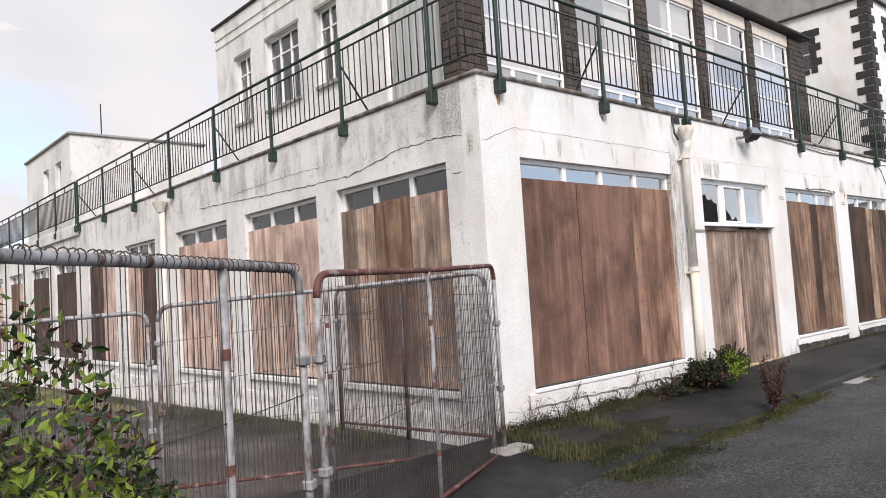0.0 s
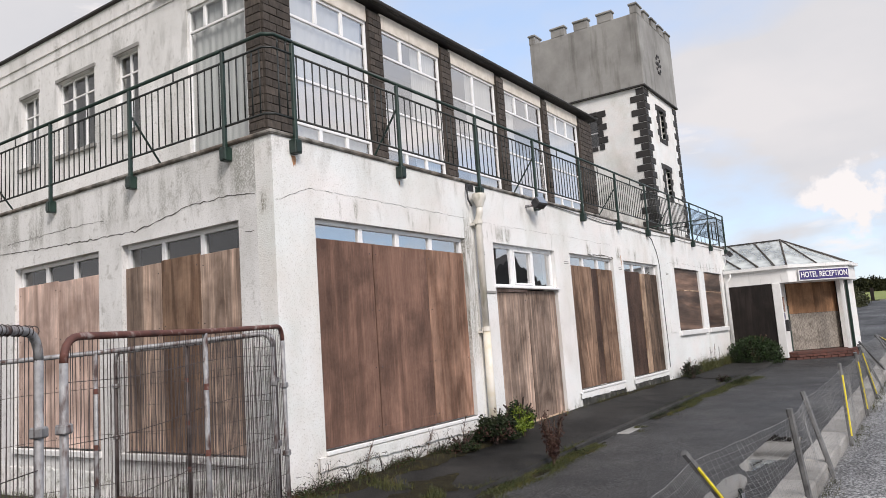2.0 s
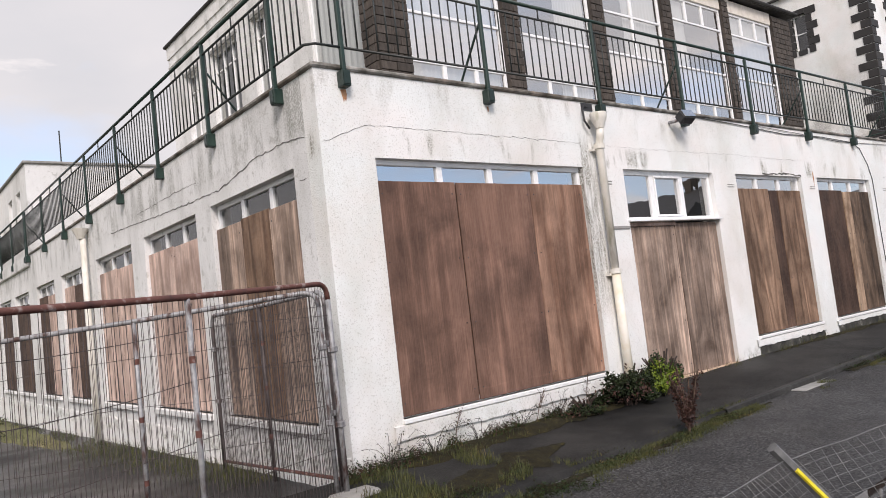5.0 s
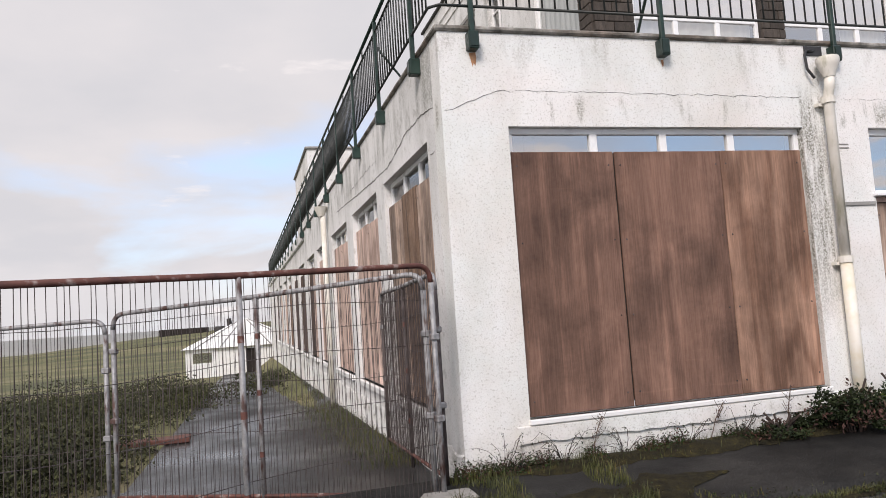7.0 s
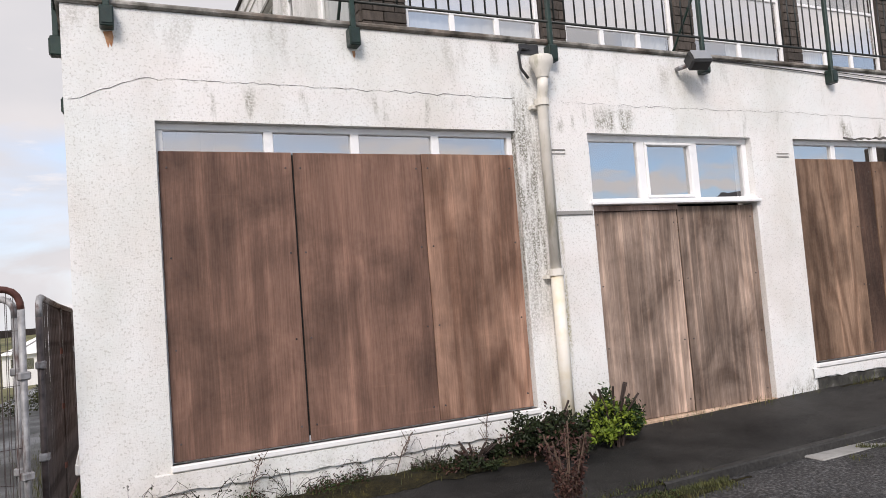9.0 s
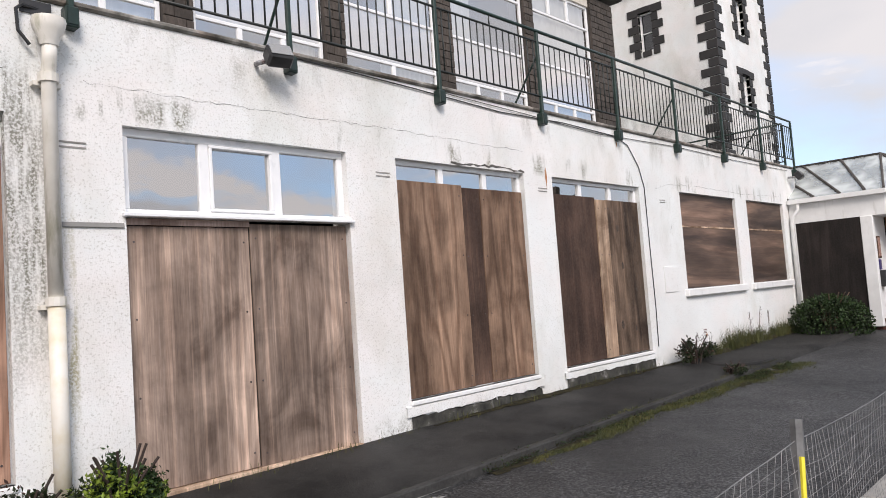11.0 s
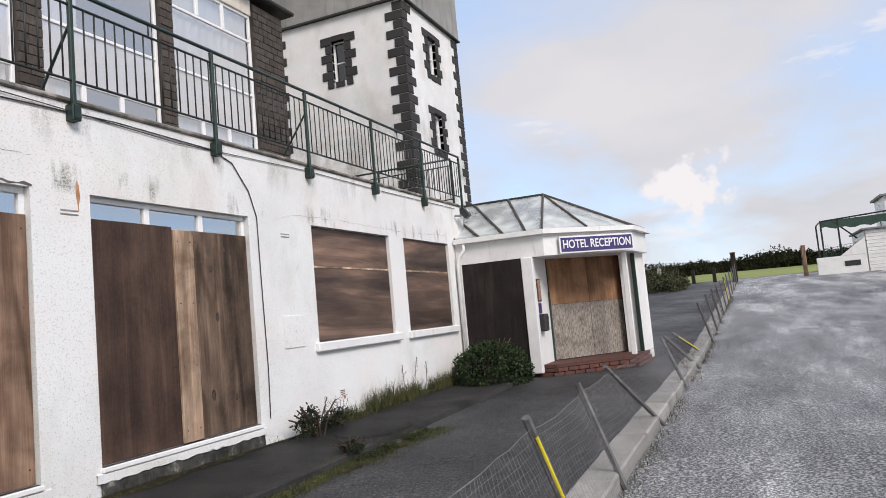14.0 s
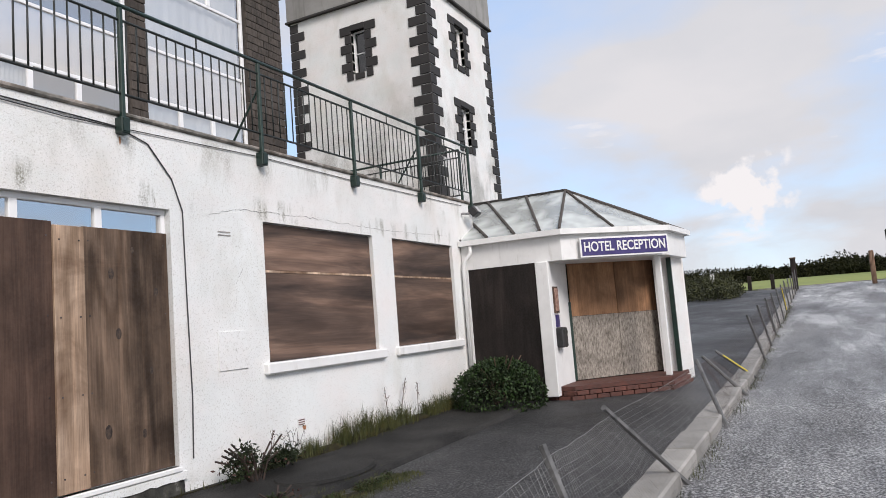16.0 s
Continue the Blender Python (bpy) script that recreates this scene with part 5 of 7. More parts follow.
part("wall_end", new_box(23.42, 23.60, 4.96, 5.06, RZ0 - 0.1, Z_SOF), CLEAN, porch)
part("recess_wall", new_box(23.58, 24.52, 3.56, 3.70, RZ0, Z_SOF), CLEAN, porch)
REC_A, REC_B = Vector((24.52, 3.56)), Vector((25.95, 2.35))
rd = (REC_B - REC_A).normalized()
rn = Vector((rd.y, -rd.x))
if rn.x > 0:
    rn = -rn
def recess_board(t0, t1, z0, z1, mat_, label, d=0.0):
    p, q = REC_A + rd * t0, REC_A + rd * t1
    o, i = rn * (0.02 + d), rn * d
    part("recess_board", prism(bmesh.new(), [tuple(p + o), tuple(q + o), tuple(q + i), tuple(p + i)], z0, z1), mat_, porch, label)
L_R = (REC_B - REC_A).length
recess_board(0.02, L_R * 0.53, 1.65, Z_SOF, PLY_PORCH, "tan plywood board")
recess_board(L_R * 0.535, L_R - 0.02, 1.65, Z_SOF, PLY_PORCH, "tan plywood board")
recess_board(0.02, L_R * 0.53, 0.545, 1.645, CHIP, "weathered chipboard sheet")
recess_board(L_R * 0.535, L_R - 0.02, 0.545, 1.645, CHIP, "weathered chipboard sheet, damp at the foot")
# Near-black sheet: shade between the recess boards, put in as colour.
recess_board(0.0, L_R, 0.53, Z_SOF, DARK, "added dark sheet for the shade behind the boards", d=-0.05)
recess_board(-0.03, 0.02, 0.54, 1.9, GREEN, "green door edge", d=0.01)
pier = [(25.75, 2.3), (25.75, 1.98), (26.32, 1.90), (26.4, 2.3)]
part("pier", prism(bmesh.new(), pier, RZ0, 2.86), WHITE, porch, "thick white rendered pier")
part("pier_edge", new_box(25.70, 25.752, 1.97, 2.05, 0.53, Z_SOF), GREEN, porch)
# Added sheet that colours the porch's unlit inside near-black.
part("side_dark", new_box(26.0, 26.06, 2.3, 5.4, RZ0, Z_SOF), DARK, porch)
part("flank_wall", new_box(26.9, 27.05, 3.1, 5.5, RZ0 - 0.1, Z_SOF), WHITE, porch)
part("flank_wall", prism(bmesh.new(), [(26.34, 1.95), (26.45, 1.88), (27.05, 3.05), (26.92, 3.1)], RZ0 - 0.1, Z_SOF), WHITE, porch)
part("front_post", new_box(24.99, 25.09, 2.02, 2.12, 0.53, Z_SOF, bevel=0.008), CLEAN, porch)
part("downpipe", pipe_run(bmesh.new(), [(23.40, 4.86, 2.98), (23.40, 4.86, 2.86), (23.36, 4.95, 2.75), (23.36, 4.99, 2.6), (23.36, 4.99, 0.5)], 0.034), CLEAN, porch, smooth=True)
# red brick step
step = thing("brick_step", (0, 0, 0), "low red brick step before the porch", "step")
ring = [(23.62, 3.72), (23.62, 3.30), (24.80, 2.0), (26.0, 1.90), (26.2, 2.4), (25.2, 3.72)]
part("tread", prism(bmesh.new(), [(x, y) for x, y in ring], 0.465, 0.53), REDBRICK, step)
part("core", prism(bmesh.new(), [(x + 0.05, y + 0.05) for x, y in ring], 0.2, 0.465), MORTAR, step)
BR = mesh_of(new_box(-0.105, 0.105, -0.05, 0.05, 0, 0.066, bevel=0.005), REDBRICK, "brick")
for (xa, ya), (xb, yb) in zip(ring[:4], ring[1:4]):
    ln = math.hypot(xb - xa, yb - ya)
    ang = math.degrees(math.atan2(yb - ya, xb - xa))
    for c in range(2):
        t = 0.11 if c % 2 else 0.02
        while t < ln - 0.02:
            share("brick", BR, step, pose(xa + (xb - xa) * t / ln, ya + (yb - ya) * t / ln, 0.312 + 0.077 * c, 0, 0, ang))
            t += 0.222

# sign
S0, S1 = Vector((23.74, 3.08)), Vector((24.86, 1.88))
sd = (S1 - S0).normalized()
s_ang = math.degrees(math.atan2(sd.y, sd.x))
sign = thing("reception_sign", (*((S0 + S1) / 2), 2.74), "purple-navy sign board with white lettering", "sign")
sign.matrix_basis = pose(*((S0 + S1) / 2 + Vector((sd.y, -sd.x)) * 0.10), 2.755, 0, 0, s_ang)
hl = (S1 - S0).length / 2
part("board", new_box(-hl, hl, 0, 0.03, -0.165, 0.165, bevel=0.004), SIGNWHITE, sign)
part("face", new_box(-hl + 0.03, hl - 0.03, -0.006, 0.0, -0.135, 0.135), NAVY, sign)
cu = bpy.data.curves.new("lettering", "FONT")
cu.body, cu.size, cu.align_x, cu.align_y, cu.extrude = "HOTEL RECEPTION", 0.2, "CENTER", "CENTER", 0.004
cu.offset = 0.003
tmp = bpy.data.objects.new("tmp", cu)
scene.collection.objects.link(tmp)
dg = bpy.context.evaluated_depsgraph_get()
lm = bpy.data.meshes.new_from_object(tmp.evaluated_get(dg))
bpy.data.objects.remove(tmp)
lm.materials.clear(); lm.materials.append(SIGNWHITE)
let = share("lettering", lm, sign, pose(0, -0.011, 0, 90, 0, 0), "white capital letters")
wid = max(v.co.x for v in lm.vertices) - min(v.co.x for v in lm.vertices)
let.scale = ((2 * hl - 0.14) / wid, 1.12, 1)
notice = thing("notice_case", (23.75, 3.55, 1.95), "small framed notice on the porch wall", "notice")
part("frame", new_box(-0.11, 0.11, -0.03, 0.008, -0.22, 0.22, bevel=0.006), PLY_DARK, notice)
part("sheet", new_box(-0.085, 0.085, -0.034, -0.030, -0.19, 0.19), POSTER, notice)
tagged(part("small_notice", new_box(23.72, 23.86, 3.535, 3.558, 1.5, 1.7), NAVY), "small blue notice on the porch wall", "notice")
postbox = thing("letter_box", (23.78, 3.56, 1.32), "black wall letter box", "letter box")
part("body", new_box(-0.12, 0.12, -0.13, 0.0, -0.16, 0.17, bevel=0.02), RUBBER, postbox)
part("flap", new_box(-0.10, 0.10, -0.138, -0.128, 0.06, 0.12, bevel=0.003), BLACKSTEEL, postbox)

# ---- wall fittings ----
pipe = thing("downpipe", (8.95, FY, 0), "cream rainwater downpipe with a hopper head and yellowed lower length", "downpipe")
bm = bmesh.new()
ringz = [(3.64, 0.105), (3.61, 0.112), (3.56, 0.10), (3.50, 0.07), (3.45, 0.056)]
prev = None
for z, rad in ringz:
    vs = [bm.verts.new((rad * math.cos(k * math.tau / 14), -0.13 + 0.9 * rad * math.sin(k * math.tau / 14), z)) for k in range(14)]
    if prev:
        for k in range(14):
            bm.faces.new((prev[k], prev[(k + 1) % 14], vs[(k + 1) % 14], vs[k]))
    prev = vs
part("hopper", bm, PIPE, pipe, smooth=True)
part("upper_pipe", pipe_run(bmesh.new(), [(0, -0.13, 3.47), (0, -0.12, 3.36), (0, -0.09, 3.28), (0, -0.085, 1.72)], 0.048, 10), PIPE, pipe, smooth=True)
part("lower_pipe", tube(bmesh.new(), (0, -0.085, 1.74), (0, -0.085, 0.2), 0.055, 12), PIPE_YELLOW, pipe, "yellowed plastic pipe", smooth=True)
for z in (3.24, 1.73):
    part("collar", tube(bmesh.new(), (0, -0.085, z - 0.03), (0, -0.085, z + 0.03), 0.066, 12), PIPE, pipe)
    part("clip", new_box(-0.09, 0.09, -0.06, 0.0, z - 0.05, z - 0.02), PIPE, pipe)
part("overflow", pipe_run(bmesh.new(), [(-0.02, -0.0, 3.74), (-0.13, -0.03, 3.74), (-0.17, -0.04, 3.70), (-0.165, -0.05, 3.55), (-0.1, -0.06, 3.46)], 0.013, 6), RUBBER, pipe)
part("outlet", new_box(-0.14, 0.06, -0.012, 0.012, 3.70, 3.79), RUBBER, pipe)
lp = thing("downpipe", (LX, 13.25, 0), "cream downpipe with a hopper on the side wall", "downpipe")
part("hopper", tube(bmesh.new(), (-0.12, 0, 3.42), (-0.12, 0, 3.6), 0.06, 10, 0.14), PIPE, lp)
part("pipe", tube(bmesh.new(), (-0.09, 0, 3.42), (-0.09, 0, -0.3), 0.05, 10), PIPE, lp, smooth=True)


def floodlight(at, ang):
    f = thing("floodlight", at, "small black floodlight on a wall bracket", "lamp")
    f.matrix_basis = pose(*at, 0, 0, ang)
    part("bracket", pipe_run(bmesh.new(), [(-0.12, 0, -0.03), (-0.12, -0.1, -0.04), (-0.03, -0.14, -0.02)], 0.022), GALV, f)
    head = new_box(-0.11, 0.11, -0.07, 0.07, -0.08, 0.08, bevel=0.02)
    bmesh.ops.transform(head, matrix=pose(0.02, -0.2, 0.0, -35, 0, 0), verts=head.verts)
    part("housing", head, RUBBER, f)
    gl = new_box(-0.095, 0.095, -0.076, -0.068, -0.065, 0.065)
    bmesh.ops.transform(gl, matrix=pose(0.02, -0.2, 0.0, -35, 0, 0), verts=gl.verts)
    part("lens", gl, GLASS, f)


floodlight((10.75, FY, 3.70), -12)
floodlight((23.7, FY, 3.62), 8)


# ---- temporary fence panels ----
def site_panel(p0, p1, z0, z1, tube_mat, post_mat, label, gap=0.04, mids=(0.5,), loops=False, bars=(0.3, 0.62), rough=0.004, seed=1):
    """A tubular frame with rounded upper corners, a middle post and close upright wires."""
    p0, p1 = Vector(p0), Vector(p1)
    ln = (p1 - p0).length
    f = thing("mesh_barrier", (0, 0, 0), label, "barrier", "temporary fence panels")
    f.matrix_basis = pose(p0.x, p0.y, 0, 0, 0, math.degrees(math.atan2(p1.y - p0.y, p1.x - p0.x)))
    r = random.Random(seed)
    h0, h1 = z1 if isinstance(z1, tuple) else (z1, z1)
    b0, b1 = z0 if isinstance(z0, tuple) else (z0, z0)
    top = lambda x: h0 + (h1 - h0) * x / ln
    bot = lambda x: b0 + (b1 - b0) * x / ln
    up = [(0, 0, b0 - 0.12), (0, 0, (b0 + h0) / 2)] + bend((0, 0, h0), (0, 0, 0), (ln, 0, h1), 0.13) + [(ln / 2, 0, top(ln / 2) - 0.01)]
    part("top_tube", pipe_run(bmesh.new(), up[2:] + bend((ln, 0, h1), (0, 0, h0), (ln, 0, 0), 0.13), 0.021, 10), tube_mat, f, smooth=True)
    part("end_post", tube(bmesh.new(), (0, 0, b0 - 0.13), (0, 0, h0 - 0.13), 0.021, 10), post_mat, f, smooth=True)
    part("end_post", tube(bmesh.new(), (ln, 0, b1 - 0.13), (ln, 0, h1 - 0.13), 0.021, 10), post_mat, f, smooth=True)
    part("bottom_tube", tube(bmesh.new(), (0, 0, b0), (ln, 0, b1), 0.017, 8), RUST, f, smooth=True)
    for m in mids:
        part("mid_post", tube(bmesh.new(), (ln * m, 0.0, bot(ln * m) - 0.12), (ln * m, 0, top(ln * m) - 0.02), 0.019, 10), post_mat, f, smooth=True)
    n = int(ln / gap)
    wire = bmesh.new()
    tube(wire, (0, 0, 0), (0, 0, 1), 0.0023, 4)
    if loops:
        pipe_run(wire, [(0, 0.0245 * math.cos(a), 1 + 0.0150 * math.sin(a)) for a in [k * math.tau / 9 for k in range(10)]], 0.002, 4)
    me = mesh_of(wire, WIRE, "wire")
    for i in range(1, n):
        x = i * ln / n + r.uniform(-rough, rough)
        t = top(x)
        share("wire", me, f, Matrix.Translation((x, 0.0, bot(x))) @ pose(0, 0, 0, 0, r.uniform(-.4, .4), 0) @ Matrix.Diagonal((1, 1, t - bot(x), 1)))
    for z in bars:
        sag = r.uniform(-0.03, 0.03)
        part("cross_wire", pipe_run(bmesh.new(), [(ln * k / 6, 0.004, bot(0) + (h0 - b0) * z + sag * math.sin(k * 1.3) + (top(ln * k / 6) - h0) * z) for k in range(7)], 0.0028, 4), WIRE, f)
    for x in (0, ln):
        for z in (0.35, 0.72):
            part("clamp", new_box(x - 0.035, x + 0.035, -0.03, 0.03, b0 + (h0 - b0) * z - 0.025, b0 + (h0 - b0) * z + 0.025, bevel=0.008), GALV, f)
    for m in mids:
        for z in (0.2, 0.5, 0.78):
            part("tape", tube(bmesh.new(), (ln * m, 0, bot(ln * m) + (top(0) - b0) * z - 0.022), (ln * m, 0, bot(ln * m) + (top(0) - b0) * z + 0.022), 0.0205, 10), RUST, f, "dark red band")
    return f


site_panel((2.14, 3.39), (4.90, 4.75), 0.15, (1.77, 1.85), RUST, GALV, "rusty tubular fence panel with close upright wires", bars=(0.24, 0.45, 0.67, 0.86), seed=2)
site_panel((1.90, 3.16), (-0.92, 1.23), 0.17, (1.79, 1.81), GALV, GALV, "galvanised fence panel with wires wrapped over its top tube", loops=True, mids=(0.207,), bars=(0.2, 0.62), seed=3)
site_panel((4.86, 4.84), (2.43, 6.48), (0.16, 0.08), (1.80, 1.66), GALV, GALV, "leaning galvanised fence panel behind the first row", bars=(0.3, 0.55, 0.8), seed=4)
site_panel((4.98, 4.95), (5.06, 7.66), (0.24, 0.12), (1.80, 1.74), GALV, WIRE, "mesh fence panel propped along the side wall", gap=0.033, bars=(0.2, 0.4, 0.6, 0.8, 0.92), rough=0.01, seed=5)
site_panel((2.36, 6.52), (-0.5, 7.3), (0.03, 0.0), (1.62, 1.58), GALV, GALV, "galvanised fence panel across the yard", bars=(0.3, 0.6), seed=6)
foot = tagged(part("concrete_block", new_box(4.72, 5.12, 4.56, 4.80, ground_z(5, 4.7) + 0.05, ground_z(5, 4.7) + 0.16, bevel=0.03), CONCRETE), "concrete block foot under the fence panels", "block")

# ---- leaning roadside fence ----
POSTS = [  # base x, y; top x, y, height above the base
    (3.55, 0.92, 3.13, 0.97, 0.93, 1), (5.62, 0.90, 4.98, 1.22, 0.80, 1), (6.95, 0.82, 6.83, 0.88, 0.84, 0), (8.31, 0.80, 8.66, 1.04, 0.78, 0),
    (10.07, 0.80, 10.30, 0.84, 0.93, 1), (12.50, 0.80, 12.28, 0.83, 0.92, 1), (14.60, 0.80, 14.05, 0.92, 0.90, 1), (16.06, 0.80, 16.06, 1.10, 0.83, 0),
    (18.7, 0.80, 17.8, 1.22, 0.76, 0), (21.4, 0.78, 22.4, 1.20, 0.72, 0), (24.1, 0.78, 23.9, 1.34, 0.62, 0), (26.2, 0.78, 26.0, 1.42, 0.52, 1),
    (28.6, 0.80, 28.2, 1.02, 0.95, 0), (31.0, 0.80, 30.6, 0.98, 0.98, 0), (33.4, 0.80, 33.1, 0.95, 1.0, 0), (35.8, 0.80, 35.5, 0.94, 1.0, 0),
    (38.4, 0.80, 38.1, 0.92, 1.0, 0), (41.0, 0.80, 40.8, 0.9, 1.02, 1), (43.8, 0.80, 43.6, 0.9, 1.05, 0), (46.6, 0.80, 46.4, 0.86, 1.05, 0), (49.6, 0.80, 49.5, 0.84, 1.08, 0), (53, 0.80, 52.9, 0.83, 1.1, 0), (56.5, 0.80, 56.5, 0.82, 1.15, 0)]
roadside = thing("wire_fence", (0, 0, 0), "sagging wire netting fence on leaning grey and yellow posts", "fence")
ends = []
for bx, by, tx, ty, h, yel in POSTS:
    zb = ground_z(bx, by) - 0.02
    b, t = Vector((bx, by, zb)), Vector((tx, ty, zb + 0.02 + h))
    ends.append((b, t))
    part("post", tube(bmesh.new(), b - (t - b) * 0.05, t, 0.026, 6), POSTGREY, roadside)
    if yel:
        d = (t - b).normalized()
        off = Vector((-0.014, -0.017, 0))
        part("sleeve", tube(bmesh.new(), b + d * 0.12 + off, t - d * 0.14 + off, 0.0115, 6), CORE, roadside, "yellow reflective strip")
rf = random.Random(8)
for i, ((b0, t0), (b1, t1)) in enumerate(zip(ends, ends[1:])):
    far = b0.x > 20
    nh, nv = (9, 26) if far else (16, int((b1 - b0).length / 0.055))
    if b0.x > 34:
        nh, nv = 5, 8
    bm = bmesh.new()
    sag = rf.uniform(0.01, 0.035)

    def at(s, v):
        p = (b0.lerp(b1, s)).lerp(t0.lerp(t1, s), 0.02 + 0.9 * v)
        p.z -= sag * 4 * s * (1 - s) * v
        p.y += 0.06 * math.sin(s * 7 + i) * v * (1 - v) * 2
        return p
    rad = 0.0013 if not far else 0.002
    for a in range(nh + 1):
        v = a / nh
        pipe_run(bm, [at(k / 8, v) + Vector((0, 0, rf.uniform(-.006, .006))) for k in range(9)], rad * (1.8 if a == nh else 1), 3)
    for a in range(nv + 1):
        s = a / nv
        pipe_run(bm, [at(s + (0.012 * math.sin(v * 9 + a) if 0 < a < nv else 0), v / 4) for v in range(5)], rad * 0.8, 3)
    part("netting", bm, NETWIRE if not far else WIRE, roadside)

gate_post = thing("gate_post", (58.5, 0.9, ground_z(58.5, 0.9)), "dark timber gate post at the end of the fence", "post")
part("shaft", new_box(-0.14, 0.14, -0.14, 0.14, -0.1, 1.75, bevel=0.02), PLY_BLACK, gate_post)
part("cap", new_box(-0.17, 0.17, -0.17, 0.17, 1.752, 1.82, bevel=0.02), PLY_GREY, gate_post)
for x, y, h, mm in ((58.2, -3.0, 1.8, PLY_TAN), (64.5, 3.8, 0.9, PLY_BLACK), (64.5, 2.4, 0.9, PLY_BLACK), (60.5, 5.6, 1.2, CLEAN)):
    z = ground_z(x, y)
    tagged(part("field_post", new_box(x - 0.12, x + 0.12, y - 0.12, y + 0.12, z - 0.2, z + h, bevel=0.03), mm), "short weathered post at the edge of the field", "post", "field posts")


# ---- plants ----
def leaf_mesh(name, spots, size, mat_, seed, parent=None, long=1.6, flat=0.0, tilt=1.0):
    """Many small folded leaves at the given spots, in one mesh."""
    r = random.Random(seed)
    vs, fs = [], []
    for p in spots:
        s = size * r.uniform(0.6, 1.35)
        d = Vector((r.gauss(0, 1), r.gauss(0, 1), r.gauss(flat, tilt))).normalized()
        w = d.cross(Vector((r.gauss(0, 1), r.gauss(0, 1), r.gauss(0, 1)))).normalized()
        nrm = d.cross(w)
        p = Vector(p)
        k = len(vs)
        vs += [p, p + d * s * long * 0.5 + w * s * 0.38 + nrm * s * 0.12, p + d * s * long, p + d * s * long * 0.5 - w * s * 0.38 + nrm * s * 0.12]
        fs += [(k, k + 1, k + 2), (k, k + 2, k + 3)]
    me = bpy.data.meshes.new(name)
    me.from_pydata([tuple(v) for v in vs], [], fs)
    me.materials.append(mat_)
    ob = new(name, me)
    if parent:
        ob.parent = parent
    return ob


def shell_spots(n, c, rad, seed, inner=0.55, low=-0.2, lumps=7):
    """Spots in the outer part of a lumpy dome."""
    r = random.Random(seed)
    ls = [(Vector((r.gauss(0, 1), r.gauss(0, 1), r.uniform(-0.1, 1))).normalized(), r.uniform(0.16, 0.34)) for _ in range(lumps)]
    out = []
    while len(out) < n:
        d = Vector((r.gauss(0, 1), r.gauss(0, 1), r.gauss(0.2, 1))).normalized()
        if d.z < low:
            continue
        k = 0.82 + sum(a * max(0, d.dot(v) - 0.72) / 0.28 for v, a in ls) - 0.08 * (r.random() < 0.2)
        q = r.uniform(inner, 1) ** 0.5 * k
        out.append((c[0] + d.x * rad[0] * q, c[1] + d.y * rad[1] * q, c[2] + d.z * rad[2] * q))
    return out


def clump_spots(n, rad, seed, heads):
    """Spots spread over several overlapping heads of foliage of uneven height."""
    r = random.Random(seed * 7 + 1)
    out = []
    for k in range(heads):
        a, q = r.uniform(0, math.tau), r.uniform(0.1, 0.85)
        hh = r.uniform(0.35, 1.0) * (1 - 0.35 * q)
        f = r.uniform(0.24, 0.42)
        out += shell_spots(n // heads, (math.cos(a) * rad[0] * q, math.sin(a) * rad[1] * q, rad[2] * hh * 0.62), (rad[0] * f, rad[1] * f, rad[2] * hh * 0.42), seed + k, inner=0.2, low=-1.0, lumps=4)
    return out


def bush(at, rad, n, size, label, kinds, seed, stems=14, heads=0):
    b = thing("bush", at, label, "bush")
    r = random.Random(seed)
    bm = bmesh.new()
    for k in range(stems):
        a = r.uniform(0, math.tau)
        e = Vector((math.cos(a) * rad[0] * r.uniform(.3, .8), math.sin(a) * rad[1] * r.uniform(.3, .8), rad[2] * r.uniform(.5, .9)))
        pipe_run(bm, [(0.05 * math.cos(a), 0.05 * math.sin(a), -0.05), tuple(e * 0.5 + Vector((0, 0, 0.1 * rad[2]))), tuple(e)], 0.010, 5)
    part("stem", bm, TWIG if not heads else TWIG_DARK, b)
    for i, (mm, share_, sz) in enumerate(kinds):
        spots_ = clump_spots(int(n * share_), rad, seed + 3 * i, heads) if heads else shell_spots(int(n * share_), (0, 0, 0.02), rad, seed, inner=0.45 if i == 0 else 0.9)
        tagged(leaf_mesh("foliage", spots_, size * sz, mm, seed + i, b), kind="stuff")
    return b


bush((0.42, 1.74, ground_z(.4, 1.7)), (0.78, 0.50, 1.30), 17000, 0.022, "dense hebe bush with yellow-green leaves and reddish seed heads", [(LEAF_LIME, .62, 1), (LEAF, .3, 1), (LEAF_RED, .26, 0.9)], 21, 30)
bush((9.22, 4.72, foot_z(9.2, 4.7)), (0.34, 0.27, 0.58), 4200, 0.024, "bright green wild shrub growing against the wall foot", [(LEAF_LIME, .55, 1), (LEAF, .6, 1)], 22, heads=11)
bush((8.62, 4.76, foot_z(8.6, 4.7)), (0.50, 0.27, 0.52), 4600, 0.024, "dark brambles growing along the wall foot", [(LEAF_DARK, .95, 1), (LEAF_RED, .08, 1)], 23, heads=13)
bush((7.95, 4.86, foot_z(8, 4.8)), (0.34, 0.16, 0.26), 900, 0.022, "low dark bramble trailing from the clump at the wall", [(LEAF_DARK, .95, 1), (LEAF_RED, .08, 1)], 27, heads=7)
bush((22.85, 4.30, ground_z(22.8, 4.3) + 0.05), (0.80, 0.64, 0.86), 9500, 0.036, "rounded evergreen shrub beside the porch", [(LEAF_DARK, .5, 1), (LEAF, .5, 1)], 24)
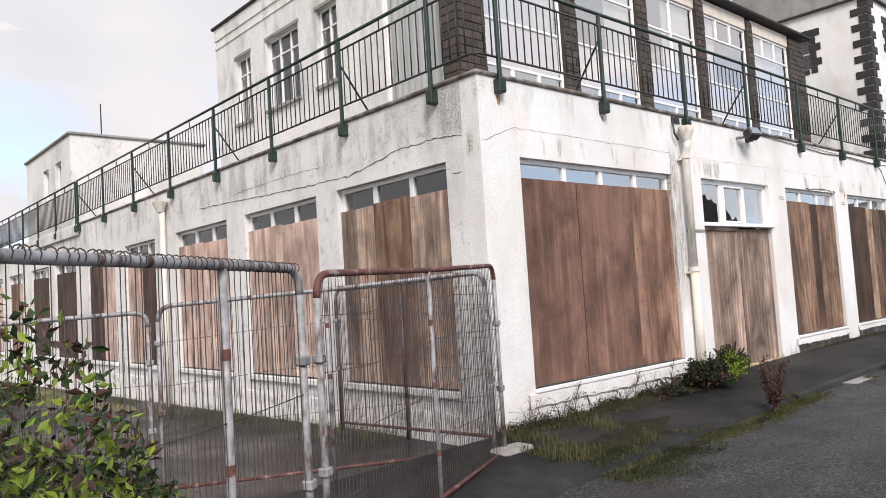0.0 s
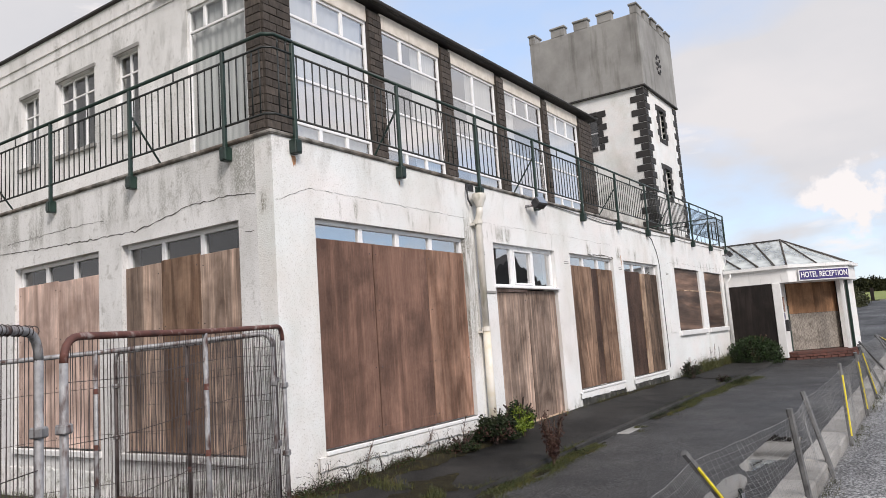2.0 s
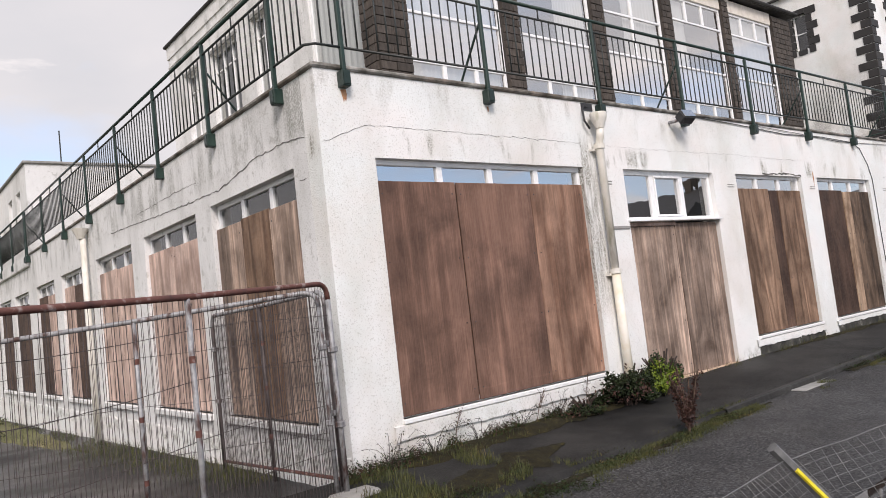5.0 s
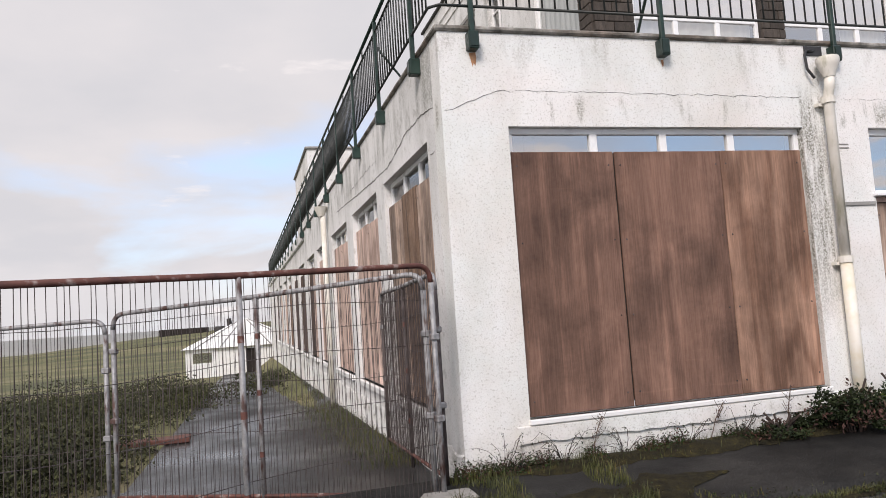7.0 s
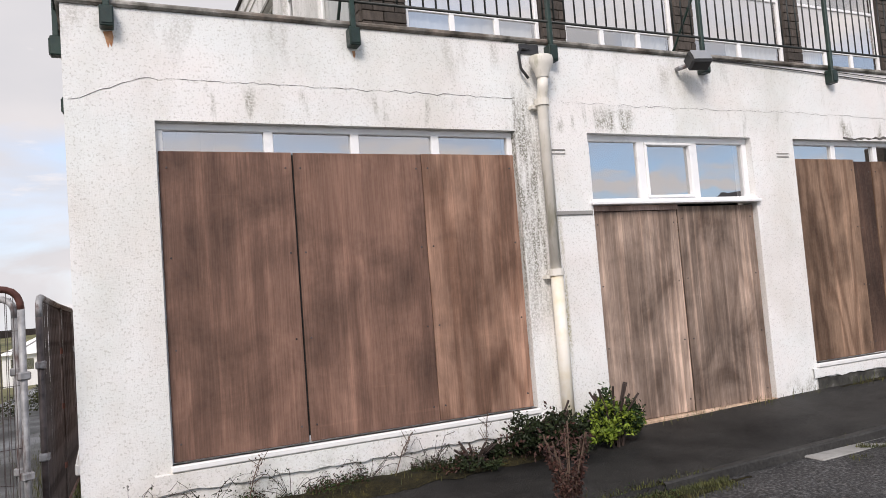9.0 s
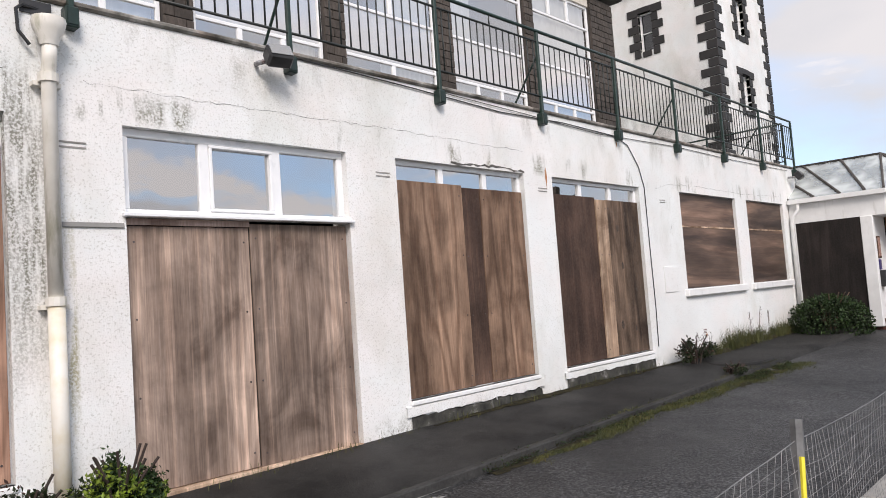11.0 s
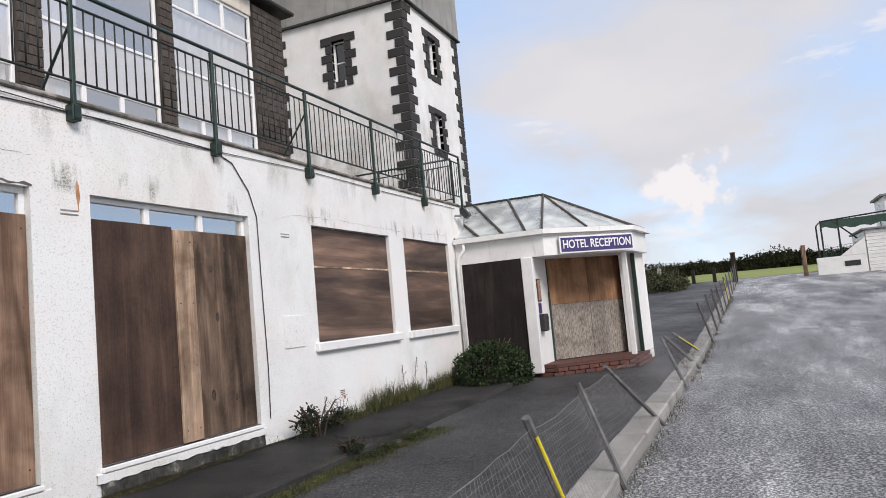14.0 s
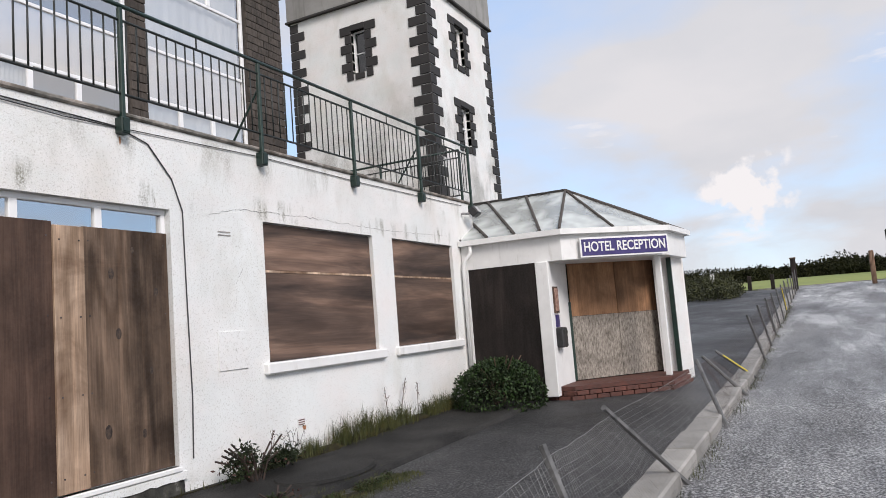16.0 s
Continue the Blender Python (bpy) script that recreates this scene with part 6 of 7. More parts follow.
bush((17.75, 4.74, foot_z(17.7, 4.7)), (0.78, 0.24, 0.44), 1700, 0.024, "straggling dark bramble at the wall foot", [(LEAF_DARK, 1.2, 1), (LEAF_RED, .08, 1)], 25, stems=12, heads=11)
bush((17.0, 3.86, foot_z(17, 3.9)), (0.34, 0.18, 0.17), 420, 0.02, "low dark weed tuft on the path edge", [(LEAF_DARK, 1, 1), (LEAF_RED, .15, 1)], 26, heads=6)
dock = thing("dead_dock_plant", (8.02, 3.66, ground_z(8, 3.66)), "dry reddish-brown dock plant on the path edge", "plant")
rd_ = random.Random(12)
bm = bmesh.new()
spots = []
for k in range(20):
    a, l = rd_.uniform(0, math.tau), rd_.uniform(0.3, 0.66)
    e = Vector((math.cos(a) * l * 0.24, math.sin(a) * l * 0.24, l))
    pipe_run(bm, [(0, 0, 0), tuple(e * 0.5 + Vector((0, 0, .03))), tuple(e)], 0.006, 5)
    spots += [tuple(e * rd_.uniform(0.25, 1) + Vector((rd_.gauss(0, .016), rd_.gauss(0, .016), rd_.gauss(0, .01)))) for _ in range(90)]
part("stem", bm, TWIG, dock)
tagged(leaf_mesh("seed_head", spots, 0.018, LEAF_RED, 5, dock), kind="stuff")


def blades(name, spots, h, label, seed, mat_=BLADE):
    r = random.Random(seed)
    vs, fs = [], []
    for x, y, z, s in spots:
        a, l = r.uniform(0, math.tau), h * s * r.uniform(0.5, 1.3)
        w = 0.0014 + 0.0018 * r.random()
        lean = Vector((math.cos(a), math.sin(a), 0)) * l * r.uniform(0.15, 0.75)
        sd_ = Vector((-math.sin(a), math.cos(a), 0)) * w
        p = Vector((x, y, z))
        k = len(vs)
        vs += [p - sd_, p + sd_, p + lean * 0.4 + Vector((0, 0, l * 0.65)) + sd_ * 0.7, p + lean * 0.4 + Vector((0, 0, l * 0.65)) - sd_ * 0.7, p + lean + Vector((0, 0, l * 0.95))]
        fs += [(k, k + 1, k + 2, k + 3), (k + 3, k + 2, k + 4)]
    me = bpy.data.meshes.new(name)
    me.from_pydata([tuple(v) for v in vs], [], fs)
    me.materials.append(mat_)
    return tagged(new(name, me), label, "grass", kind="stuff")


rg = random.Random(77)
wall_foot, edge, verge_road, side_foot, moss = [], [], [], [], []
tufts = []
for _ in range(14000):
    x = rg.uniform(5.0, 23.2)
    dens = 1.0 if x < 8.2 else (0.10 if x < 17.6 else 0.7)
    if rg.random() > dens * (0.25 + 1.3 * noise.noise((x * 1.9, 0, 0)) + 0.25):
        continue
    y = FY - 0.03 - abs(rg.gauss(0, 0.06 if x > 9 else 0.10))
    wall_foot.append((x, y, foot_z(x, y), rg.uniform(0.4, 1.1)))
for cx, wd, hh in ((18.9, 0.22, 0.7), (19.55, 0.26, 1.1), (20.05, 0.30, 1.25), (20.5, 0.2, 0.9), (20.95, 0.25, 1.0), (21.7, 0.22, 0.8), (22.1, 0.24, 1.0), (22.4, 0.2, 0.7)):
    for _ in range(520):
        x, y = rg.gauss(cx, wd * 0.5), FY - 0.05 - abs(rg.gauss(0, 0.09))
        tufts.append((x, y, foot_z(x, y) - 0.01, hh * rg.uniform(0.5, 1.1)))
for _ in range(46000):
    x = rg.uniform(5.0, 18.6)
    d = noise.noise((x * 0.9, 3.1, 0)) + (0.18 if x < 9.4 or x > 16.2 else 0.10 if x > 11.8 else -0.3)
    y = 3.66 + 0.05 * math.sin(x * 2.3) + rg.gauss(0, 0.07 + (0.10 if x < 6.6 else 0.05 if x > 16.6 else 0.0)) - (0.10 if x > 16.6 else 0)
    if d + 0.45 * noise.noise((x * 3, y * 6, 1)) < 0.04:
        continue
    edge.append((x, y, foot_z(x, y), rg.uniform(0.25, 0.8)))
for _ in range(5000):
    x = rg.uniform(2, 45)
    if noise.noise((x * 1.1, 7.7, 0)) < -0.05:
        continue
    y = KERB_OUT - 0.02 - abs(rg.gauss(0, 0.07))
    verge_road.append((x, y, ground_z(x, y) - 0.012, rg.uniform(0.3, 0.8)))
for _ in range(9000):
    y = rg.uniform(5.2, 26)
    if noise.noise((y * 0.6, 2, 5)) < -0.25:
        continue
    x = LX - 0.05 - abs(rg.gauss(0, 0.30))
    side_foot.append((x, y, ground_z(x, y) + 0.01, rg.uniform(0.4, 1.0)))
for _ in range(9000):
    x, y = rg.uniform(4.9, 6.5), rg.uniform(3.6, 4.95)
    if noise.noise((x * 2.2, y * 2.2, 4)) > 0.02 + 0.25 * (x - 5.3):
        edge.append((x, y, foot_z(x, y), rg.uniform(0.5, 2.2)))
blades("weedy_grass", wall_foot, 0.10, "yellow-green grass and weeds along the wall foot", 1)
blades("weedy_grass", edge, 0.05, "mossy yellow-green grass along the path edge", 2)
blades("grass_tufts", tufts, 0.30, "tall dry olive grass tufts against the white wall", 5)
blades("weedy_grass", verge_road, 0.07, "sparse dry grass along the kerb", 3)
blades("weedy_grass", side_foot, 0.16, "rank grass along the side wall", 4)


def low_weeds(spots, size, label, seed, mat_):
    return tagged(leaf_mesh("low_weeds", spots, size, mat_, seed, flat=0.5, tilt=0.6), label, "weeds", kind="stuff")


sp_wall, sp_edge = [], []
for _ in range(15000):
    x = rg.uniform(5.05, 9.0)
    if noise.noise((x * 2.4, 11.0, 0)) < -0.08:
        continue
    y = FY - 0.02 - abs(rg.gauss(0, 0.075))
    sp_wall.append((x, y, foot_z(x, y) + abs(rg.gauss(0, 0.045)) * (1.2 + noise.noise((x * 5, 2, 2)))))
for _ in range(24000):
    x = rg.choice((rg.uniform(5.0, 8.9), rg.uniform(5.0, 6.3), rg.uniform(16.7, 18.5), rg.uniform(11.7, 15.7)))
    y = 3.68 + rg.gauss(0, 0.07 if x > 6.3 else 0.24) - (0.08 if x > 16 else 0)
    if noise.noise((x * 2.1, y * 3.0, 21)) < 0.02:
        continue
    sp_edge.append((x, y, foot_z(x, y) + abs(rg.gauss(0, 0.022))))
low_weeds(sp_wall[::2], 0.014, "small green weeds in dark litter along the wall foot", 61, LEAF)
low_weeds(sp_wall[1::2], 0.013, "dark dead leaf litter along the wall foot", 62, LEAF_RED)
low_weeds(sp_edge[::2], 0.011, "small green weeds along the path edge", 63, LEAF)
low_weeds(sp_edge[1::2], 0.011, "yellowed moss and litter along the path edge", 64, MOSS)
for x, y, seed, count, hh in ((5.45, 4.98, 71, 9, 0.30), (5.95, 5.0, 72, 11, 0.27), (6.5, 5.0, 73, 10, 0.24), (7.1, 5.0, 74, 9, 0.22), (7.6, 5.0, 75, 9, 0.26), (18.5, 4.96, 76, 10, 0.34)):
    r = random.Random(seed)
    dead = thing("dead_bramble", (x, y, foot_z(x, y)), "leafless dark bramble stems arching against the white wall", "weed", "dead bramble stems")
    tips = []
    for k in range(count):
        dx, up_, bow = r.uniform(-0.3, 0.3), hh * r.uniform(0.4, 1.1), r.uniform(0.0, 0.10)
        pts = [Vector((dx * t, -0.03 - bow * math.sin(t * 3.1), up_ * math.sin(t * r.uniform(1.6, 2.3)))) for t in (0.0, 0.2, 0.4, 0.6, 0.8, 1.0)]
        part("stem", pipe_run(bmesh.new(), [tuple(p) for p in pts], r.uniform(0.0016, 0.003), 4), TWIG_DARK, dead)
        tips += [tuple(p + Vector((r.gauss(0, .012), r.gauss(0, .012), r.gauss(0, .012)))) for p in pts[1:] for _ in range(2)]
    tagged(leaf_mesh("dead_leaves", tips, 0.012, LEAF_DARK, seed, dead), kind="stuff")


def moss_strip(seed, x0, x1, yc, wide, label):
    r = random.Random(seed)
    bm = bmesh.new()
    n = int((x1 - x0) / 0.07)
    prev = None
    for i in range(n + 1):
        x = x0 + (x1 - x0) * i / n
        w = wide * max(0.05, 0.5 + 0.9 * noise.noise((x * 1.4, seed, 0)) + 0.25 * noise.noise((x * 6, seed, 3)))
        ys = [yc - w + r.uniform(-.02, .02), yc - w * .3, yc + w * .3, yc + w + r.uniform(-.02, .02)]
        vs = [bm.verts.new((x, y, foot_z(x, min(y, 3.84)) + (0.002 if k in (0, 3) else 0.009))) for k, y in enumerate(ys)]
        if prev:
            for k in range(3):
                bm.faces.new((prev[k], vs[k], vs[k + 1], prev[k + 1]))
        prev = vs
    return tagged(part("moss_patch", bm, MOSS, smooth=True), label, "moss", kind="stuff")


moss_strip(1, 5.0, 8.0, 3.66, 0.13, "mossy earth along the path edge")
moss_strip(2, 8.1, 9.6, 3.66, 0.09, "mossy earth along the path edge")
moss_strip(8, 11.7, 15.6, 3.68, 0.11, "yellowish moss along the path edge")
moss_strip(5, 16.3, 18.5, 3.56, 0.17, "yellowish moss patch on the path edge")


def earth_bank(seed, x0, x1, y_of, wide, rise, label):
    """Damp earth and moss lying in an uneven patch on the path, highest along its middle."""
    r = random.Random(seed)
    bm = bmesh.new()
    n = int((x1 - x0) / 0.06)
    prev = None
    for i in range(n + 1):
        x = x0 + (x1 - x0) * i / n
        ends = min(1.0, 4.0 * i / n, 4.0 * (n - i) / n)
        w = wide * ends * max(0.08, 0.6 + 0.9 * noise.noise((x * 1.6, seed, 0)) + 0.35 * noise.noise((x * 6, seed, 3))) + 0.01
        yc = y_of(x)
        vs = []
        for k in range(7):
            y = yc + w * (k / 3 - 1) + r.uniform(-.015, .015)
            y = min(y, FY - 0.004)
            lift = rise * ends * (1 - (k / 3 - 1) ** 2) * (0.6 + 0.8 * abs(noise.noise((x * 5, y * 5, seed))))
            vs.append(bm.verts.new((x, y, foot_z(x, y) + 0.003 + lift)))
        if prev:
            for k in range(6):
                bm.faces.new((prev[k], vs[k], vs[k + 1], prev[k + 1]))
        prev = vs
    return tagged(part("earth_patch", bm, MOSS, smooth=True), label, "earth", kind="stuff")


earth_bank(11, 5.0, 9.4, lambda x: 4.98 - 0.02 * (x - 5), 0.26, 0.05, "damp mossy earth along the wall foot")
earth_bank(12, 4.9, 7.0, lambda x: 4.22 + 0.1 * math.sin(x * 2), 0.34, 0.03, "weedy earth spread over the path corner")
earth_bank(13, 12.4, 17.4, lambda x: 5.0, 0.09, 0.03, "thin moss along the wall foot")
earth_bank(14, 17.3, 23.0, lambda x: 4.98, 0.17, 0.05, "damp earth under the grass at the wall foot")

tagged(part("paving_slab", new_box(10.3, 11.7, 3.60, 3.84, ground_z(11, 3.6) - 0.08, ground_z(10.3, 3.6) + 0.018, bevel=0.006), CEMENT), "pale worn concrete slab on the path edge", "slab", kind="structure")

bm = bmesh.new()
bmesh.ops.create_cone(bm, cap_ends=True, segments=40, radius1=0.56, radius2=0.53, depth=0.03, matrix=pose(18.25, 4.28, foot_z(18.25, 4.28) + 0.008, 0, -0.9, 0) @ Matrix.Diagonal((1.15, 0.8, 1, 1)))
tagged(part("round_slab", bm, FOOTWAY), "round worn concrete patch at the path end", "slab", kind="structure")

# worn lip along the footway's edge
bm = bmesh.new()
prev = None
for i in range(171):
    x = 8.9 + 0.05 * i
    w = 0.012 * noise.noise((x * 3.1, 4, 4)) + 0.008 * noise.noise((x * 13, 5, 4))
    top_ = foot_z(x, 3.84) + 0.006
    vs = [bm.verts.new((x, y, z)) for y, z in ((3.765 + w, foot_z(x, 3.7) - 0.02), (3.775 + w, top_ - 0.008), (3.79 + w, top_ + 0.004), (3.85 - w, top_ + 0.003), (3.875 - w, top_ - 0.012))]
    if prev:
        for k in range(4):
            bm.faces.new((prev[k], vs[k], vs[k + 1], prev[k + 1]))
    prev = vs
tagged(part("footway_edge", bm, FOOTWAY_WORN), "worn grey edging along the footway", "kerb", kind="structure")

# stalks by the wall
for x, h, s in ((20.6, 0.55, 1), (20.9, 0.62, 2), (21.4, 0.5, 3), (18.2, 0.4, 4), (6.2, 0.36, 5), (7.3, 0.34, 6), (8.1, 0.42, 7)):
    r = random.Random(s)
    p = thing("dry_stalk", (x, FY - 0.10, foot_z(x, 4.95)), "dry dark weed stalk at the wall foot", "weed", "weed stalks")
    bm = bmesh.new()
    tip = Vector((r.uniform(-.1, .25), r.uniform(-.1, .02), h))
    pipe_run(bm, [(0, 0, -0.02), tuple(tip * .5 + Vector((0, 0, .04))), tuple(tip)], 0.004, 4)
    for k in range(5):
        q = tip * r.uniform(.35, .9)
        tube(bm, q, q + Vector((r.uniform(-.09, .09), r.uniform(-.05, .03), r.uniform(.04, .12))), 0.0025, 4)
    part("stem", bm, TWIG, p)
    tagged(leaf_mesh("seed_head", [tuple(tip * r.uniform(.5, 1.02) + Vector((r.gauss(0, .02), r.gauss(0, .01), r.gauss(0, .01)))) for _ in range(50)], 0.011, LEAF_RED, s, p), kind="stuff")

# ---- distance, seaward side ----
def scrub(name, spots, size, label, seed, mat_=LEAF_FAR):
    ob = leaf_mesh(name, spots, size, mat_, seed)
    return tagged(ob, label, "scrub", kind="stuff")


sp = []
for k in range(26):
    x, y = rg.uniform(-9, 1.7), rg.uniform(9.5, 27)
    if x < -2 and y < 12:
        continue
    s = rg.uniform(0.6, 1.3)
    sp += shell_spots(900, (x, y, ground_z(x, y) - 0.1), (s * 1.3, s * 1.3, s * 0.95), 300 + k, inner=0.5)
for k in range(48):
    y = rg.uniform(7.6, 21)
    x = rg.uniform(-3.0, 1.7 + 0.09 * (y - 8))
    s = rg.uniform(0.55, 1.1)
    sp += shell_spots(1300, (x, y, ground_z(x, y) - 0.1), (s * 1.2, s * 1.2, s * 0.8), 330 + k, inner=0.5)
for k in range(34):
    x, y = rg.uniform(-3.6, 1.75), rg.uniform(7.9, 10.2)
    s = rg.uniform(0.4, 0.85)
    sp += shell_spots(1300, (x, y, ground_z(x, y) - 0.1), (s * 1.2, s * 1.1, s * 0.85), 600 + k, inner=0.5)
scrub("scrub", sp, 0.042, "dark low scrub beside the yard path", 31)
sp = []
for k in range(10):
    x, y = rg.uniform(3.2, 5.0), rg.uniform(19, 29)
    s = rg.uniform(0.4, 0.7)
    sp += shell_spots(260, (x, y, ground_z(x, y)), (s, s, s * 0.8), 360 + k)
scrub("scrub", sp, 0.06, "straggling shrubs along the side wall", 32)

hut = thing("white_hut", (2.9, 45.4, ground_z(2, 45.4) + 0.02), "low white hut with a broad pale hipped roof below the yard", "hut")
hz = -0.3
wall("hut_wall", "y", 0.0, 0.2, -2.7, 4.2, hz, 1.6, [(-2.3, -1.2, 0.75, 1.35), (0.75, 1.45, hz + 0.05, 1.45)], CLEAN, parent=hut)
part("hut_side", new_box(-2.7, -2.5, 0.2, 7.0, hz, 1.6), CLEAN, hut)
part("hut_side", new_box(4.0, 4.2, 0.2, 7.0, hz, 1.6), CLEAN, hut)
part("hut_back", new_box(-2.5, 4.0, 6.8, 7.0, hz, 1.6), CLEAN, hut)
bm = bmesh.new()
lo = [bm.verts.new(v) for v in ((-2.95, -0.25, 1.602), (4.45, -0.25, 1.602), (4.45, 7.25, 1.602), (-2.95, 7.25, 1.602))]
hi = [bm.verts.new(v) for v in ((0.75, 3.2, 3.35), (0.75, 3.9, 3.35))]
for f in ((lo[0], lo[1], hi[0]), (lo[1], lo[2], hi[1], hi[0]), (lo[2], lo[3], hi[1]), (lo[3], lo[0], hi[0], hi[1]), (lo[3], lo[2], lo[1], lo[0])):
    bm.faces.new(f)
part("roof", bm, CLEAN, hut)
for k in range(5):
    q = Vector((-2.95 + (k + 0.5) * 1.48, -0.25, 1.63))
    part("roof_rib", tube(bmesh.new(), q, q.lerp(Vector((0.75, 3.2, 3.37)), 0.92), 0.03, 5), CEMENT, hut)
part("window", new_box(-2.3, -1.2, 0.08, 0.1, 0.75, 1.35), GLASS, hut)
part("door", new_box(0.76, 1.44, 0.05, 0.1, hz, 1.44), PLY_BLACK, hut)
tagged(part("red_plank", new_box(1.75, 2.75, 10.5, 10.85, ground_z(2.4, 10.6) + 0.03, ground_z(2.4, 10.6) + 0.10, bevel=0.01), REDBRICK), "red painted plank lying on the yard", "plank")
tagged(part("far_shed", new_box(-12, -3, 150, 153, ground_z(-6, 150) - 0.3, ground_z(-6, 150) + 1.0), PLY_BLACK), "long dark shed on the far shore", "shed")
ruin = thing("far_ruin", (-7.5, 140, ground_z(0, 140) - 0.2), "small ruined stone arch on the far rise", "ruin")
part("stump", tube(bmesh.new(), (7, 0, 0), (7, 0, 1.6), 1.3, 8, 0.8), STONE, ruin)
part("stump", tube(bmesh.new(), (11, 0, 0), (11, 0, 1.7), 1.4, 8, 0.9), STONE, ruin)
part("arch", tube(bmesh.new(), (9, 0, 0), (8.6, 0, 2.9), 0.6, 8, 0.4), STONE, ruin)

# ---- distance, landward side ----
sp = []
for k in range(60):
    x, y = rg.uniform(52, 70), rg.uniform(3.6, 15)
    if y < 3.6 + (x - 52) * 0.18:
        continue
    s = rg.uniform(0.8, 1.5)
    sp += shell_spots(1500, (x, y, ground_z(x, y) - 0.1), (s * 1.5, s * 1.5, s), 400 + k, inner=0.3)
scrub("scrub_hedge", sp, 0.10, "brown-green scrub hedge beyond the car park", 33)
sp = []
for k in range(130):
    y = rg.uniform(-60, 45)
    x = rg.uniform(140, 190) - abs(y) * 0.1
    s = rg.uniform(1.8, 3.6) * (1.25 if -14 < y < 2 else 1.0)
    sp += shell_spots(1400, (x, y, ground_z(x, y) + hill(x, y) - 0.6), (s * 1.7, s * 1.7, s), 500 + k, inner=0.5)
scrub("woodland_edge", sp, 0.34, "dark wind-cut trees along the hilltop", 34, LEAF_WOOD)

house = thing("roadside_house", (57.6, -6.2, ground_z(58, -6)), "white weatherboarded building with a low garden wall", "house")
part("wall", new_box(0.06, 6, -9, -0.06, -0.6, 2.3), CLEAN, house)
for k in range(13):
    part("weatherboard", new_box(0.0, 0.05, -9, 0.0, -0.3 + k * 0.2, -0.3 + k * 0.2 + 0.185, bevel=0.01), CLEAN, house)
    part("weatherboard", new_box(0.0, 6, -0.05, 0.0, -0.3 + k * 0.2, -0.3 + k * 0.2 + 0.185, bevel=0.01), CLEAN, house)
part("roof", new_box(-0.15, 6.1, -9.1, 0.15, 2.302, 2.42, bevel=0.02), SLATE, house)
part("upper_wall", new_box(2.2, 6, -9, -1.5, 2.42, 4.3), CLEAN, house)
part("upper_window", new_box(2.15, 2.2, -3.2, -2.2, 2.9, 3.8), GLASS, house)
part("upper_roof", new_box(2.0, 6.2, -9.2, -1.3, 4.302, 4.42), SLATE, house)
opposite = thing("dark_outbuilding", (39.0, -13.0, ground_z(39, -13)), "dark slate-hung building across the road, mirrored in the windows", "building")
part("wall", new_box(0, 9, -12, 0, -0.8, 3.8), ROOFING, opposite)
bm = bmesh.new()
ends_ = [[bm.verts.new((x, y, z)) for x, z in ((-0.3, 3.802), (9.3, 3.802), (4.5, 6.1))] for y in (0.3, -12.3)]
bm.faces.new(ends_[0]); bm.faces.new(ends_[1][::-1])
for k in range(3):
    bm.faces.new((ends_[0][k], ends_[1][k], ends_[1][(k + 1) % 3], ends_[0][(k + 1) % 3]))
bmesh.ops.recalc_face_normals(bm, faces=bm.faces)
part("roof", bm, ROOFING, opposite)
part("chimney", new_box(4.1, 4.9, -2.0, -1.2, 5.2, 6.8, bevel=0.03), BRICK, opposite)
garden_wall = thing("garden_wall", (57.4, -3.8, ground_z(58, -5)), "low white rendered wall with a vent and a sloping ramp side", "wall")
part("wall", new_box(0, 0.25, -2.35, 0.2, -0.4, 0.95, bevel=0.02), CLEAN, garden_wall)
part("vent", new_box(-0.02, 0.0, -2.0, -1.2, 0.35, 0.65), RUBBER, garden_wall)
bm = bmesh.new()
for y0, y1, h0, h1 in ((-2.35, -1.1, 1.9, 1.0),):
    vs = [bm.verts.new(v) for v in ((0.0, y0, 0.96), (0.0, y1, 0.96), (0.0, y1, h1), (0.0, y0, h0), (0.25, y0, 0.96), (0.25, y1, 0.96), (0.25, y1, h1), (0.25, y0, h0))]
    for f in ((0, 1, 2, 3), (7, 6, 5, 4), (3, 2, 6, 7), (0, 3, 7, 4), (1, 5, 6, 2), (4, 5, 1, 0)):
        bm.faces.new([vs[k] for k in f])
part("ramp_side", bm, CLEAN, garden_wall)
cage = thing("net_cage", (58.4, -3.9, ground_z(58, -4)), "green netted metal frame over the garden", "cage")
for x, y in ((0, -0.2), (0, -1.1), (0, -3.8), (3.5, -0.2), (3.5, -3.8)):
    part("pole", tube(bmesh.new(), (x, y, -0.2), (x, y, 3.1), 0.05, 6), BLACKSTEEL, cage)
for a, b in (((0, -0.2, 3.1), (0, -3.8, 3.3)), ((0, -0.2, 3.1), (3.5, -0.2, 3.1)), ((0, -0.9, 3.0), (0, -2.0, 1.9))):
    part("rail", tube(bmesh.new(), a, b, 0.045, 6), BLACKSTEEL, cage)
bm = bmesh.new()
for k in range(30):
    tube(bm, (0.02, -0.2 - 0.12 * k, 0.8), (0.02, -0.2 - 0.12 * k, 1.6 + 0.1 * math.sin(k)), 0.012, 3)
for k in range(12):
    pipe_run(bm, [(0.02, -0.2 - 0.6 * j, 0.8 + 0.07 * k + 0.1 * math.sin(j + k)) for j in range(7)], 0.012, 3)
part("netting", bm, NET, cage)
bm = bmesh.new()
n = 14
cols = []
